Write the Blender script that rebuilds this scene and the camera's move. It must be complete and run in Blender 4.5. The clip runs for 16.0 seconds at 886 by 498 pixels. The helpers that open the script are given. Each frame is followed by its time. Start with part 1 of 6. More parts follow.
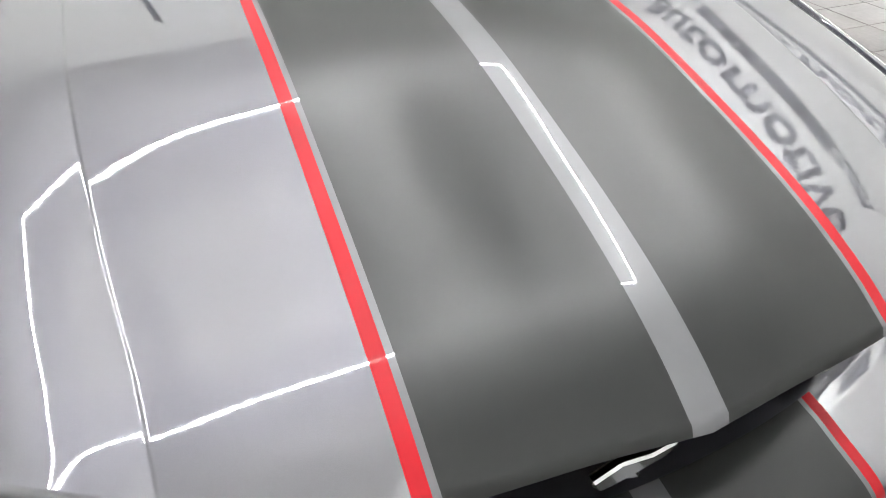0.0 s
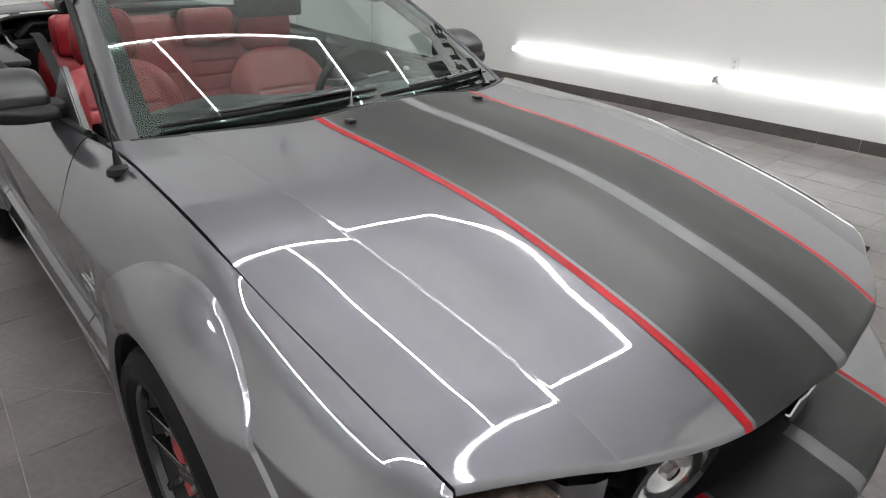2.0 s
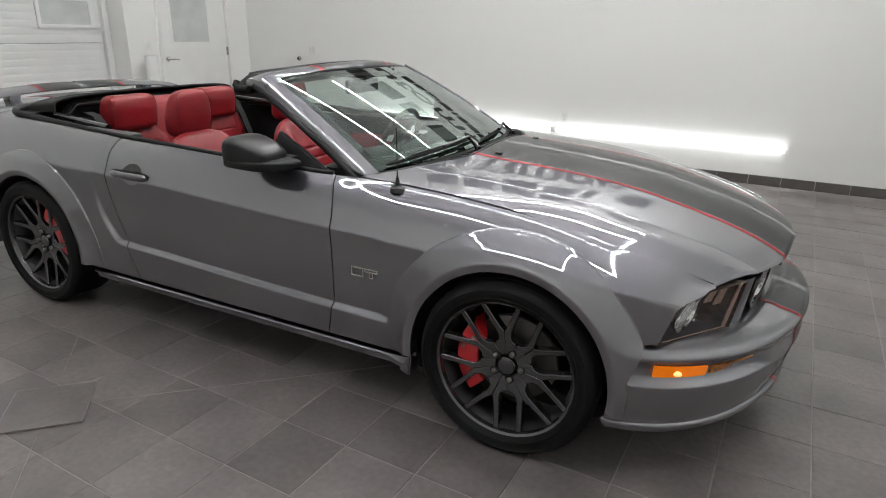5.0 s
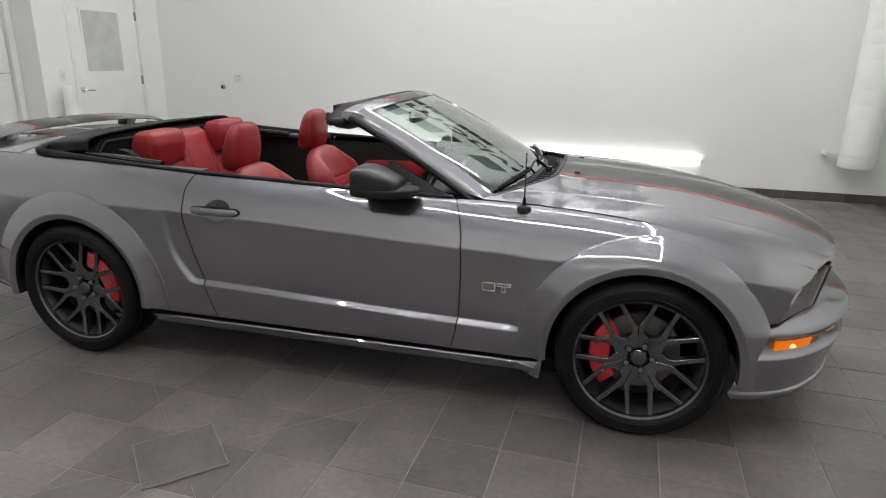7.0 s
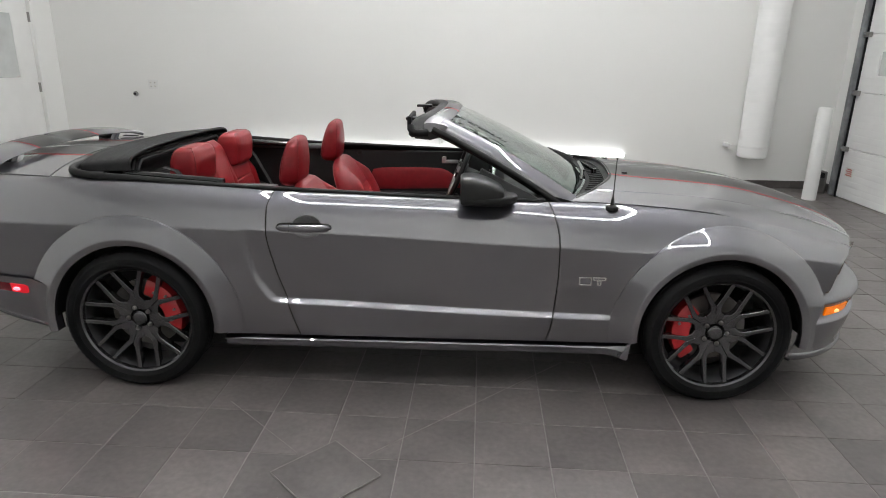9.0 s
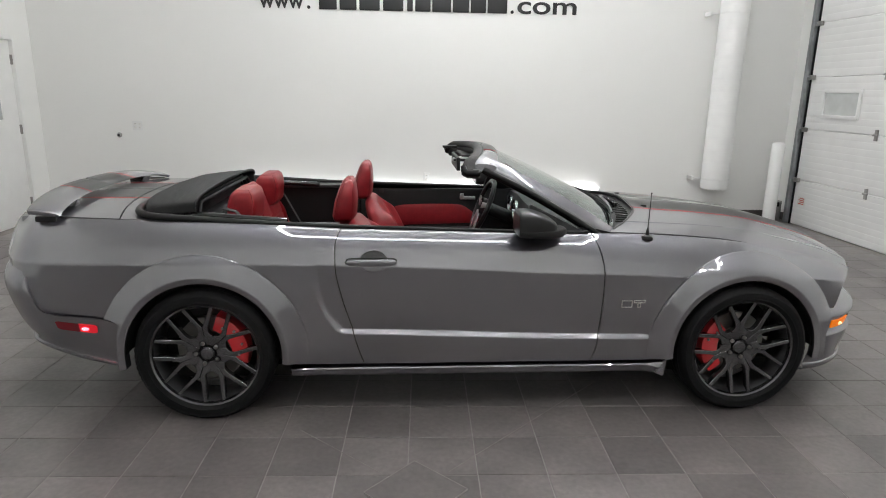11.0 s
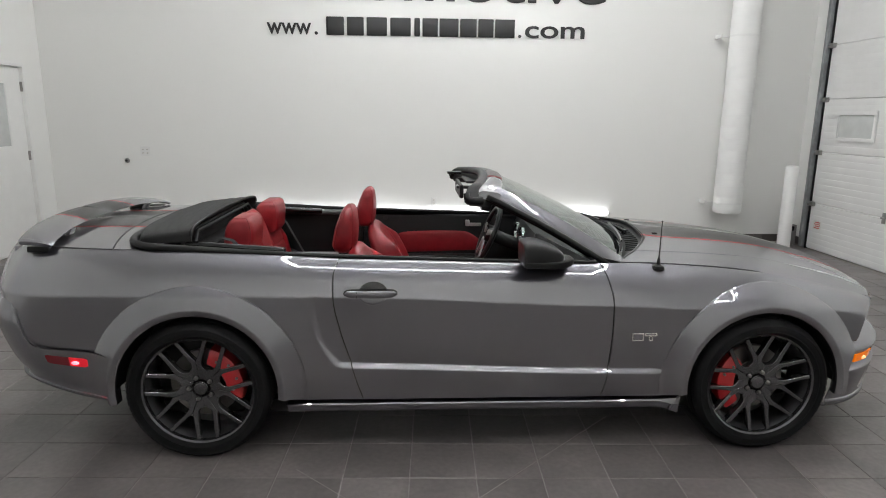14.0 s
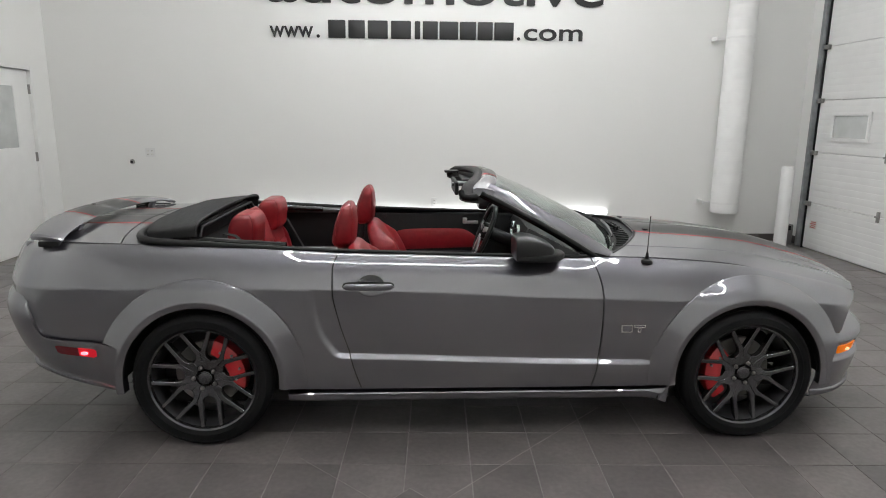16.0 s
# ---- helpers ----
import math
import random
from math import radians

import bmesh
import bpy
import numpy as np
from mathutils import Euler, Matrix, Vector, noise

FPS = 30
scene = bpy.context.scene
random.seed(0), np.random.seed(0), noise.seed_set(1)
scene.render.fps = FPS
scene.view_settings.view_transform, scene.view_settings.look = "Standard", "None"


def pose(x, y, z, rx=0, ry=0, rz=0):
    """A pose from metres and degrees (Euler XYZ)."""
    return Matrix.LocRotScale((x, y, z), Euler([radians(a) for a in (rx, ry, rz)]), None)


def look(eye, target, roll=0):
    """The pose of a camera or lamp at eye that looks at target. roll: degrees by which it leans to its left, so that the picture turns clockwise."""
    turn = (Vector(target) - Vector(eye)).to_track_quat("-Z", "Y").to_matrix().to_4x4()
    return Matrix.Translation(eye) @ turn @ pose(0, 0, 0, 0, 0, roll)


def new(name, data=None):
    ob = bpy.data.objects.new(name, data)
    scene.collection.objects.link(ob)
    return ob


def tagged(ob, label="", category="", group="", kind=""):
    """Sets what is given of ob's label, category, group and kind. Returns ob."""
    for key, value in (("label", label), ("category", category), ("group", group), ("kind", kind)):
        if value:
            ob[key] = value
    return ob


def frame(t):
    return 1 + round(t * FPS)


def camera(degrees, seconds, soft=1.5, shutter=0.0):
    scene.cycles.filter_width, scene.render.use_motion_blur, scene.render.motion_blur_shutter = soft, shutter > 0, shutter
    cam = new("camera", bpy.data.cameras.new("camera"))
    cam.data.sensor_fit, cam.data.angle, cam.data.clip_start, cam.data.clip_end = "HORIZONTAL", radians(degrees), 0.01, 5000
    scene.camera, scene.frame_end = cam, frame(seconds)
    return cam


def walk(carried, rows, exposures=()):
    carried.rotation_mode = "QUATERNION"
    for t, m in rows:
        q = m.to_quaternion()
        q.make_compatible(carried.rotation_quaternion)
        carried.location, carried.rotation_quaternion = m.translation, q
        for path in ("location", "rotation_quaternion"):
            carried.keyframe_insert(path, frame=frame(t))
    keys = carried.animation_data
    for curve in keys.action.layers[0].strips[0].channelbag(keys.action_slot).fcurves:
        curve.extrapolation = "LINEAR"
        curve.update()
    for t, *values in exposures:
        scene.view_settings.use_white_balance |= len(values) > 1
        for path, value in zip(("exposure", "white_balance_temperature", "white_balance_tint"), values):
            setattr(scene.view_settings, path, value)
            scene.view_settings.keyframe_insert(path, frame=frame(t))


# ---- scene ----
cam = camera(70.8, 16.0, soft=1.0)
PATH = [
    (0, (2.459, -0.372, 1.253), (1.009, 0.191, -0.004), -1.0),
    (0.3, (2.503, -0.475, 1.313), (1.054, 0.165, 0.093), 0.0),
    (0.5, (2.524, -0.561, 1.335), (1.089, 0.125, 0.123), 0.4),
    (0.8, (2.55, -0.692, 1.358), (1.101, 0.077, 0.214), 0.5),
    (1, (2.557, -0.769, 1.386), (1.114, 0.061, 0.277), 0.4),
    (1.5, (2.496, -0.948, 1.404), (1.072, 0.078, 0.447), 0.7),
    (2, (2.43, -1.138, 1.385), (1.078, 0.057, 0.521), 0.6),
    (2.5, (2.465, -1.43, 1.423), (1.19, -0.136, 0.586), 0.6),
    (3, (2.418, -1.646, 1.407), (1.229, -0.254, 0.602), 0.9),
    (3.5, (2.325, -1.841, 1.409), (1.212, -0.368, 0.64), 0.7),
    (4, (2.265, -2.159, 1.446), (1.241, -0.608, 0.707), 0.9),
    (6.5, (1.426, -3.222, 1.501), (0.834, -1.408, 0.899), 1.0),
    (7, (1.146, -3.303, 1.512), (0.675, -1.453, 0.913), 1.0),
    (7.5, (0.871, -3.441, 1.526), (0.511, -1.565, 0.934), 1.0),
    (8, (0.615, -3.503, 1.523), (0.362, -1.611, 0.928), 1.1),
    (8.5, (0.357, -3.5, 1.529), (0.218, -1.596, 0.934), 1.1),
    (9, (0.136, -3.574, 1.557), (0.096, -1.664, 0.963), 1.0),
    (11.5, (-0.433, -3.809, 1.617), (-0.288, -1.869, 1.152), 0.9),
    (12, (-0.43, -3.809, 1.635), (-0.281, -1.867, 1.179), 0.9),
    (12.5, (-0.415, -3.802, 1.637), (-0.278, -1.856, 1.197), 0.8),
    (13, (-0.405, -3.775, 1.635), (-0.284, -1.826, 1.206), 0.8),
    (13.5, (-0.385, -3.726, 1.622), (-0.276, -1.774, 1.2), 0.7),
    (14, (-0.357, -3.687, 1.616), (-0.257, -1.734, 1.199), 0.6),
    (14.5, (-0.352, -3.692, 1.611), (-0.258, -1.738, 1.198), 0.6),
    (15, (-0.342, -3.736, 1.599), (-0.249, -1.78, 1.191), 0.6),
    (15.5, (-0.323, -3.787, 1.604), (-0.231, -1.831, 1.196), 0.6),
    (16, (-0.324, -3.802, 1.6), (-0.234, -1.846, 1.191), 0.5),
]
walk(cam, [(t, look(eye, target, roll)) for t, eye, target, roll in PATH],
     exposures=[(0, 0.76), (1.0, 0.58), (1.5, 0.38), (2.0, -0.03), (2.5, -0.42), (3.2, -0.32), (4.0, -0.14), (6.5, -0.06), (7.5, 0.02), (9.0, 0.02), (11.5, 0.06), (12.5, 0.02), (13.5, -0.08), (16.0, -0.12)])

# ---------------------------------------------------------------- world and light
world = bpy.data.worlds.new("world")
scene.world = world
world.use_nodes = True
world.node_tree.nodes["Background"].inputs[0].default_value = (0.6, 0.62, 0.65, 1)
world.node_tree.nodes["Background"].inputs[1].default_value = 0.05

TUBE_POWER = 133.0
WALL_TUBE_POWER = 5.5


# ---------------------------------------------------------------- materials
def nodes_of(name):
    m = bpy.data.materials.new(name)
    m.use_nodes = True
    nt = m.node_tree
    return m, nt, nt.nodes["Principled BSDF"]


def noise_bump(nt, bsdf, scale, strength, detail=4.0, dist=0.002):
    co = nt.nodes.new("ShaderNodeTexCoord")
    n = nt.nodes.new("ShaderNodeTexNoise")
    n.inputs["Scale"].default_value = scale
    n.inputs["Detail"].default_value = detail
    nt.links.new(co.outputs["Object"], n.inputs["Vector"])
    b = nt.nodes.new("ShaderNodeBump")
    b.inputs["Strength"].default_value = strength
    b.inputs["Distance"].default_value = dist
    nt.links.new(n.outputs["Fac"], b.inputs["Height"])
    nt.links.new(b.outputs["Normal"], bsdf.inputs["Normal"])
    return co, n


def noise_ramp(nt, co, scale, c0, c1, lo=0.35, hi=0.65, detail=5.0):
    n = nt.nodes.new("ShaderNodeTexNoise")
    n.inputs["Scale"].default_value = scale
    n.inputs["Detail"].default_value = detail
    nt.links.new(co, n.inputs["Vector"])
    r = nt.nodes.new("ShaderNodeValToRGB")
    r.color_ramp.elements[0].position, r.color_ramp.elements[1].position = lo, hi
    r.color_ramp.elements[0].color = (*c0, 1)
    r.color_ramp.elements[1].color = (*c1, 1)
    nt.links.new(n.outputs["Fac"], r.inputs["Fac"])
    return r


def simple(name, colour, rough=0.5, metal=0.0, coat=0.0, bump=0.0, scale=80.0, vary=0.06, spec=0.5):
    m, nt, b = nodes_of(name)
    co = nt.nodes.new("ShaderNodeTexCoord")
    r = noise_ramp(nt, co.outputs["Object"], scale * 0.08, [c * (1 - vary) for c in colour], [min(1, c * (1 + vary)) for c in colour])
    nt.links.new(r.outputs["Color"], b.inputs["Base Color"])
    b.inputs["Roughness"].default_value = rough
    b.inputs["Metallic"].default_value = metal
    b.inputs["Coat Weight"].default_value = coat
    b.inputs["Coat Roughness"].default_value = 0.03
    b.inputs["Specular IOR Level"].default_value = spec
    if bump:
        noise_bump(nt, b, scale, bump)
    return m


def car_paint(name, colour):
    m, nt, b = nodes_of(name)
    co = nt.nodes.new("ShaderNodeTexCoord")
    flake = nt.nodes.new("ShaderNodeTexNoise")
    flake.inputs["Scale"].default_value = 1600.0
    nt.links.new(co.outputs["Object"], flake.inputs["Vector"])
    ramp = nt.nodes.new("ShaderNodeValToRGB")
    ramp.color_ramp.elements[0].position, ramp.color_ramp.elements[1].position = 0.3, 0.75
    ramp.color_ramp.elements[0].color = (*[c * 0.85 for c in colour], 1)
    ramp.color_ramp.elements[1].color = (*[c * 1.18 for c in colour], 1)
    nt.links.new(flake.outputs["Fac"], ramp.inputs["Fac"])
    nt.links.new(ramp.outputs["Color"], b.inputs["Base Color"])
    b.inputs["Metallic"].default_value = 0.90
    b.inputs["Roughness"].default_value = 0.37
    b.inputs["Coat Weight"].default_value = 1.0
    b.inputs["Coat Roughness"].default_value = 0.014
    b.inputs["Coat IOR"].default_value = 2.8
    peel = nt.nodes.new("ShaderNodeTexNoise")
    peel.inputs["Scale"].default_value = 220.0
    nt.links.new(co.outputs["Object"], peel.inputs["Vector"])
    bump = nt.nodes.new("ShaderNodeBump")
    bump.inputs["Strength"].default_value = 0.02
    bump.inputs["Distance"].default_value = 0.0006
    nt.links.new(peel.outputs["Fac"], bump.inputs["Height"])
    nt.links.new(bump.outputs["Normal"], b.inputs["Coat Normal"])
    return m


def glass(name, tint, rough=0.0):
    m, nt, b = nodes_of(name)
    b.inputs["Base Color"].default_value = (*tint, 1)
    b.inputs["Transmission Weight"].default_value = 1.0
    b.inputs["Roughness"].default_value = rough
    b.inputs["IOR"].default_value = 1.5
    return m


def glow(name, colour, power):
    m, nt, b = nodes_of(name)
    b.inputs["Base Color"].default_value = (0.8, 0.8, 0.8, 1)
    b.inputs["Emission Color"].default_value = (*colour, 1)
    b.inputs["Emission Strength"].default_value = power
    return m


def wall_paint(name, colour):
    m, nt, b = nodes_of(name)
    co, n = noise_bump(nt, b, 160.0, 0.08, 3.0, 0.001)
    r = noise_ramp(nt, co.outputs["Object"], 0.5, [c * 0.975 for c in colour], colour, 0.3, 0.7, 6.0)
    nt.links.new(r.outputs["Color"], b.inputs["Base Color"])
    b.inputs["Roughness"].default_value = 0.55
    return m


def tile_stone(name):
    m, nt, b = nodes_of(name)
    co = nt.nodes.new("ShaderNodeTexCoord")
    info = nt.nodes.new("ShaderNodeObjectInfo")
    isl = nt.nodes.new("ShaderNodeNewGeometry")
    geo = nt.nodes.new("ShaderNodeNewGeometry")
    a = noise_ramp(nt, geo.outputs["Position"], 2.6, (0.112, 0.100, 0.099), (0.176, 0.157, 0.153), 0.32, 0.70, 5.0)
    c = noise_ramp(nt, geo.outputs["Position"], 38.0, (0.86, 0.855, 0.85), (1.12, 1.115, 1.11), 0.30, 0.70, 6.0)
    mul = nt.nodes.new("ShaderNodeMix")
    mul.data_type, mul.blend_type = "RGBA", "MULTIPLY"
    mul.inputs["Factor"].default_value = 1.0
    nt.links.new(a.outputs["Color"], mul.inputs["A"])
    nt.links.new(c.outputs["Color"], mul.inputs["B"])
    rnd = nt.nodes.new("ShaderNodeMath")
    rnd.operation = "ADD"
    nt.links.new(info.outputs["Random"], rnd.inputs[0])
    nt.links.new(isl.outputs["Random Per Island"], rnd.inputs[1])
    frac = nt.nodes.new("ShaderNodeMath")
    frac.operation = "FRACT"
    nt.links.new(rnd.outputs[0], frac.inputs[0])
    var = nt.nodes.new("ShaderNodeMapRange")
    var.inputs["To Min"].default_value, var.inputs["To Max"].default_value = 0.80, 1.20
    nt.links.new(frac.outputs[0], var.inputs["Value"])
    hsv = nt.nodes.new("ShaderNodeHueSaturation")
    nt.links.new(var.outputs["Result"], hsv.inputs["Value"])
    nt.links.new(mul.outputs["Result"], hsv.inputs["Color"])
    nt.links.new(hsv.outputs["Color"], b.inputs["Base Color"])
    b.inputs["Specular IOR Level"].default_value = 0.5
    rr = noise_ramp(nt, geo.outputs["Position"], 5.0, (0.30, 0.30, 0.30), (0.37, 0.37, 0.37))
    nt.links.new(rr.outputs["Color"], b.inputs["Roughness"])
    bn = nt.nodes.new("ShaderNodeTexNoise")
    bn.inputs["Scale"].default_value = 45.0
    bn.inputs["Detail"].default_value = 8.0
    nt.links.new(geo.outputs["Position"], bn.inputs["Vector"])
    bp = nt.nodes.new("ShaderNodeBump")
    bp.inputs["Strength"].default_value = 0.12
    bp.inputs["Distance"].default_value = 0.001
    nt.links.new(bn.outputs["Fac"], bp.inputs["Height"])
    nt.links.new(bp.outputs["Normal"], b.inputs["Normal"])
    return m


PAINT = car_paint("grey_metallic_paint", (0.110, 0.108, 0.130))
BLACK_VINYL = simple("matte_black_stripe_vinyl", (0.014, 0.0145, 0.0143), 0.31, vary=0.08, spec=0.45)
RED_VINYL = simple("red_pinstripe_vinyl", (0.38, 0.005, 0.012), 0.42, coat=0.06, spec=0.25)
SILVER_VINYL = simple("silver_stripe_vinyl", (0.13, 0.13, 0.138), 0.35, metal=0.3, coat=1.0)
BLACK_PLASTIC = simple("black_textured_plastic", (0.008, 0.008, 0.0085), 0.55, bump=0.25, scale=500, spec=0.28)
DARK_PLASTIC = simple("smooth_dark_plastic", (0.013, 0.0135, 0.014), 0.30, bump=0.05, scale=300, spec=0.42)
TRIM_GREY = simple("satin_grey_trim", (0.045, 0.045, 0.047), 0.45, bump=0.1, scale=300)
GLOSS_BLACK = simple("gloss_black", (0.01, 0.01, 0.011), 0.12, coat=0.6)
# near black, stands in for shade inside gaps and cavities
VOID = simple("cavity_shade", (0.006, 0.006, 0.006), 0.9)
RUBBER = simple("tyre_rubber", (0.0055, 0.0055, 0.006), 0.66, bump=0.2, scale=260, spec=0.2)
RIM = simple("satin_gunmetal", (0.125, 0.125, 0.130), 0.22, metal=0.9, vary=0.05, coat=0.25)
RIM_IN = simple("dark_rim_barrel", (0.03, 0.03, 0.032), 0.45, metal=0.5)
STEEL = simple("brake_disc_steel", (0.20, 0.19, 0.18), 0.42, metal=0.8, bump=0.1, scale=200)
CHROME = simple("chrome", (0.75, 0.75, 0.76), 0.1, metal=1.0, vary=0.02)
SATIN_SILVER = simple("satin_aluminium", (0.60, 0.60, 0.61), 0.32, metal=0.85, vary=0.04)
CALIPER = simple("red_caliper_enamel", (0.42, 0.008, 0.013), 0.3, coat=0.6)
LEATHER = simple("red_leather", (0.235, 0.010, 0.015), 0.40, bump=0.25, scale=420, vary=0.08)
PIPING = simple("dark_red_piping", (0.20, 0.009, 0.013), 0.5)
CLOTH_TOP = simple("black_top_cloth", (0.007, 0.007, 0.0075), 0.75, bump=0.6, scale=900)
CARPET = simple("black_carpet", (0.010, 0.010, 0.011), 0.95, bump=0.8, scale=700)
GLASS = glass("green_tinted_glass", (0.56, 0.68, 0.63))
LENS = glass("clear_lens", (0.97, 0.97, 0.97))
LENS.node_tree.nodes["Principled BSDF"].inputs["IOR"].default_value = 1.28
AMBER_DARK = simple("dark_amber_lens", (0.34, 0.11, 0.008), 0.12, coat=1.0, vary=0.5, scale=900)
AMBER_ON = glow("lit_amber_bulb", (1.0, 0.36, 0.02), 1.7)
AMBER_LIT = glow("lit_amber_lens", (1.0, 0.22, 0.003), 0.42)
AMBER_LIT.node_tree.nodes["Principled BSDF"].inputs["Base Color"].default_value = (0.55, 0.13, 0.004, 1)
AMBER_LIT.node_tree.nodes["Principled BSDF"].inputs["Roughness"].default_value = 0.15
COPPER = simple("copper_tinted_reflector", (0.62, 0.42, 0.33), 0.30, metal=0.9, vary=0.25, scale=300)
BRONZE = simple("dark_bronze_reflector", (0.075, 0.052, 0.042), 0.28, metal=0.55, vary=0.45, scale=700, bump=0.5)
RED_LENS = simple("red_marker_lens", (0.16, 0.003, 0.010), 0.15, coat=1.0)
RED_LIT = glow("lit_red_lens", (1.0, 0.008, 0.03), 0.38)
RED_LIT.node_tree.nodes["Principled BSDF"].inputs["Base Color"].default_value = (0.25, 0.004, 0.012, 1)
RED_ON = glow("lit_red_diode", (1.0, 0.03, 0.05), 9.0)
LAMP_BOWL = simple("chrome_reflector", (0.72, 0.71, 0.70), 0.12, metal=1.0, vary=0.2, scale=300)
WALL = wall_paint("white_wall_paint", (0.82, 0.82, 0.80))
CEILING = wall_paint("white_ceiling_paint", (0.82, 0.82, 0.81))
WHITE_METAL = simple("white_coated_steel", (0.76, 0.76, 0.75), 0.4, bump=0.05, scale=60, vary=0.02)
WHITE_DOOR = simple("white_painted_door", (0.80, 0.80, 0.785), 0.4, bump=0.03, scale=90, vary=0.015)
DUCT = simple("white_insulation_jacket", (0.80, 0.80, 0.79), 0.55, bump=0.15, scale=50, vary=0.02)
BASE_TILE = simple("dark_skirting_tile", (0.085, 0.075, 0.071), 0.4, bump=0.2, scale=60, vary=0.15)
GALV = simple("galvanised_steel", (0.30, 0.31, 0.32), 0.45, metal=0.7, bump=0.2, scale=90, vary=0.2)
HINGE = simple("brushed_hinge_steel", (0.32, 0.31, 0.30), 0.4, metal=0.8)
GROUT = simple("grey_grout", (0.27, 0.25, 0.24), 0.85, bump=0.4, scale=300, vary=0.12)
TILE = tile_stone("dark_stone_tile")
LETTER = simple("black_sign_letter", (0.012, 0.012, 0.012), 0.45)
FROST = simple("frosted_door_pane", (0.55, 0.57, 0.56), 0.2, coat=0.6)
TUBE = glow("led_tube", (0.985, 0.995, 1.0), TUBE_POWER)
WALL_TUBE = glow("wall_led_tube", (0.985, 0.995, 0.995), WALL_TUBE_POWER)
PAPER = simple("paper_label", (0.7, 0.69, 0.66), 0.6)
SIGN_RED = simple("printed_red", (0.5, 0.06, 0.05), 0.5)


# ---------------------------------------------------------------- mesh helpers
def mesh_of(name, verts, faces, mat, smooth=True, angle=35):
    me = bpy.data.meshes.new(name)
    me.from_pydata([tuple(v) for v in verts], [], faces)
    me.validate()
    if mat is not None:
        me.materials.append(mat)
    if smooth:
        me.polygons.foreach_set("use_smooth", [True] * len(me.polygons))
        me.set_sharp_from_angle(angle=radians(angle))
    me.update()
    return me


def from_bm(name, bm, mat, smooth=True, angle=35):
    me = bpy.data.meshes.new(name)
    bm.normal_update()
    bm.to_mesh(me)
    bm.free()
    if mat is not None:
        me.materials.append(mat)
    if smooth:
        me.polygons.foreach_set("use_smooth", [True] * len(me.polygons))
        me.set_sharp_from_angle(angle=radians(angle))
    return me


def part(name, me, parent, label="", at=None):
    ob = new(name, me)
    ob.parent = parent
    if at is not None:
        ob.matrix_basis = at
    if label:
        ob["label"] = label
    return ob


def thing(name, label, category, group="", kind="", at=None):
    ob = new(name)
    ob.empty_display_size = 0.1
    if at is not None:
        ob.matrix_basis = at
    return tagged(ob, label, category, group, kind)


def solid(name, me, label, category, group="", kind="", at=None):
    ob = new(name, me)
    if at is not None:
        ob.matrix_basis = at
    return tagged(ob, label, category, group, kind)


def thick(ob, t, offset=-1.0, rim=None, split=True):
    m = ob.modifiers.new("thickness", "SOLIDIFY")
    if rim is not None:
        ob.data.materials.append(rim)
        m.material_offset_rim = 1
    m.thickness, m.offset = t, offset
    if split:
        e = ob.modifiers.new("sharp_edges", "EDGE_SPLIT")
        e.split_angle = radians(55)
    return ob


def box_bm(x0, x1, y0, y1, z0, z1, bevel=0.0, seg=2):
    bm = bmesh.new()
    bmesh.ops.create_cube(bm, size=1.0)
    for v in bm.verts:
        v.co = Vector((x0 + (v.co.x + 0.5) * (x1 - x0), y0 + (v.co.y + 0.5) * (y1 - y0), z0 + (v.co.z + 0.5) * (z1 - z0)))
    if bevel > 0:
        bmesh.ops.bevel(bm, geom=bm.edges[:], offset=bevel, segments=seg, affect="EDGES", profile=0.6)
    return bm


def box(name, x0, x1, y0, y1, z0, z1, mat, bevel=0.003, seg=2):
    return from_bm(name, box_bm(x0, x1, y0, y1, z0, z1, bevel, seg), mat)


def revolve(name, profile, mat, axis="z", n=48, angle=30, arc=2 * math.pi):
    """Turns (radius, height) pairs about an axis through the origin."""
    verts, faces = [], []
    full = abs(arc - 2 * math.pi) < 1e-6
    cols = n if full else n + 1
    for i in range(cols):
        a = arc * i / n
        for r, h in profile:
            c, s = r * math.cos(a), r * math.sin(a)
            verts.append({"z": (c, s, h), "y": (c, h, s), "x": (h, c, s)}[axis])
    k = len(profile)
    for i in range(n):
        j = (i + 1) % cols
        for p in range(k - 1):
            faces.append((i * k + p, j * k + p, j * k + p + 1, i * k + p + 1))
    return mesh_of(name, verts, faces, mat, True, angle)


def tube_mesh(name, points, radius, mat, n=10, closed=False, caps=True):
    """A round bar along a line of points; radius may be a list."""
    pts = [Vector(p) for p in points]
    m = len(pts)
    rad = radius if isinstance(radius, (list, tuple)) else [radius] * m
    verts, faces = [], []
    ref = Vector((0, 0, 1))
    for i, p in enumerate(pts):
        a = pts[(i - 1) % m] if closed or i > 0 else p
        b = pts[(i + 1) % m] if closed or i < m - 1 else p
        d = (b - a).normalized()
        if abs(d.dot(ref)) > 0.95:
            ref = Vector((1, 0, 0)) if abs(d.x) < 0.9 else Vector((0, 1, 0))
        u = d.cross(ref).normalized()
        w = u.cross(d)
        for k in range(n):
            t = 2 * math.pi * k / n
            verts.append(p + (u * math.cos(t) + w * math.sin(t)) * rad[i])
    last = m if closed else m - 1
    for i in range(last):
        j = (i + 1) % m
        for k in range(n):
            k2 = (k + 1) % n
            faces.append((i * n + k, i * n + k2, j * n + k2, j * n + k))
    if caps and not closed:
        faces.append(tuple(range(n))[::-1])
        faces.append(tuple((m - 1) * n + k for k in range(n)))
    return mesh_of(name, verts, faces, mat, True, 50)


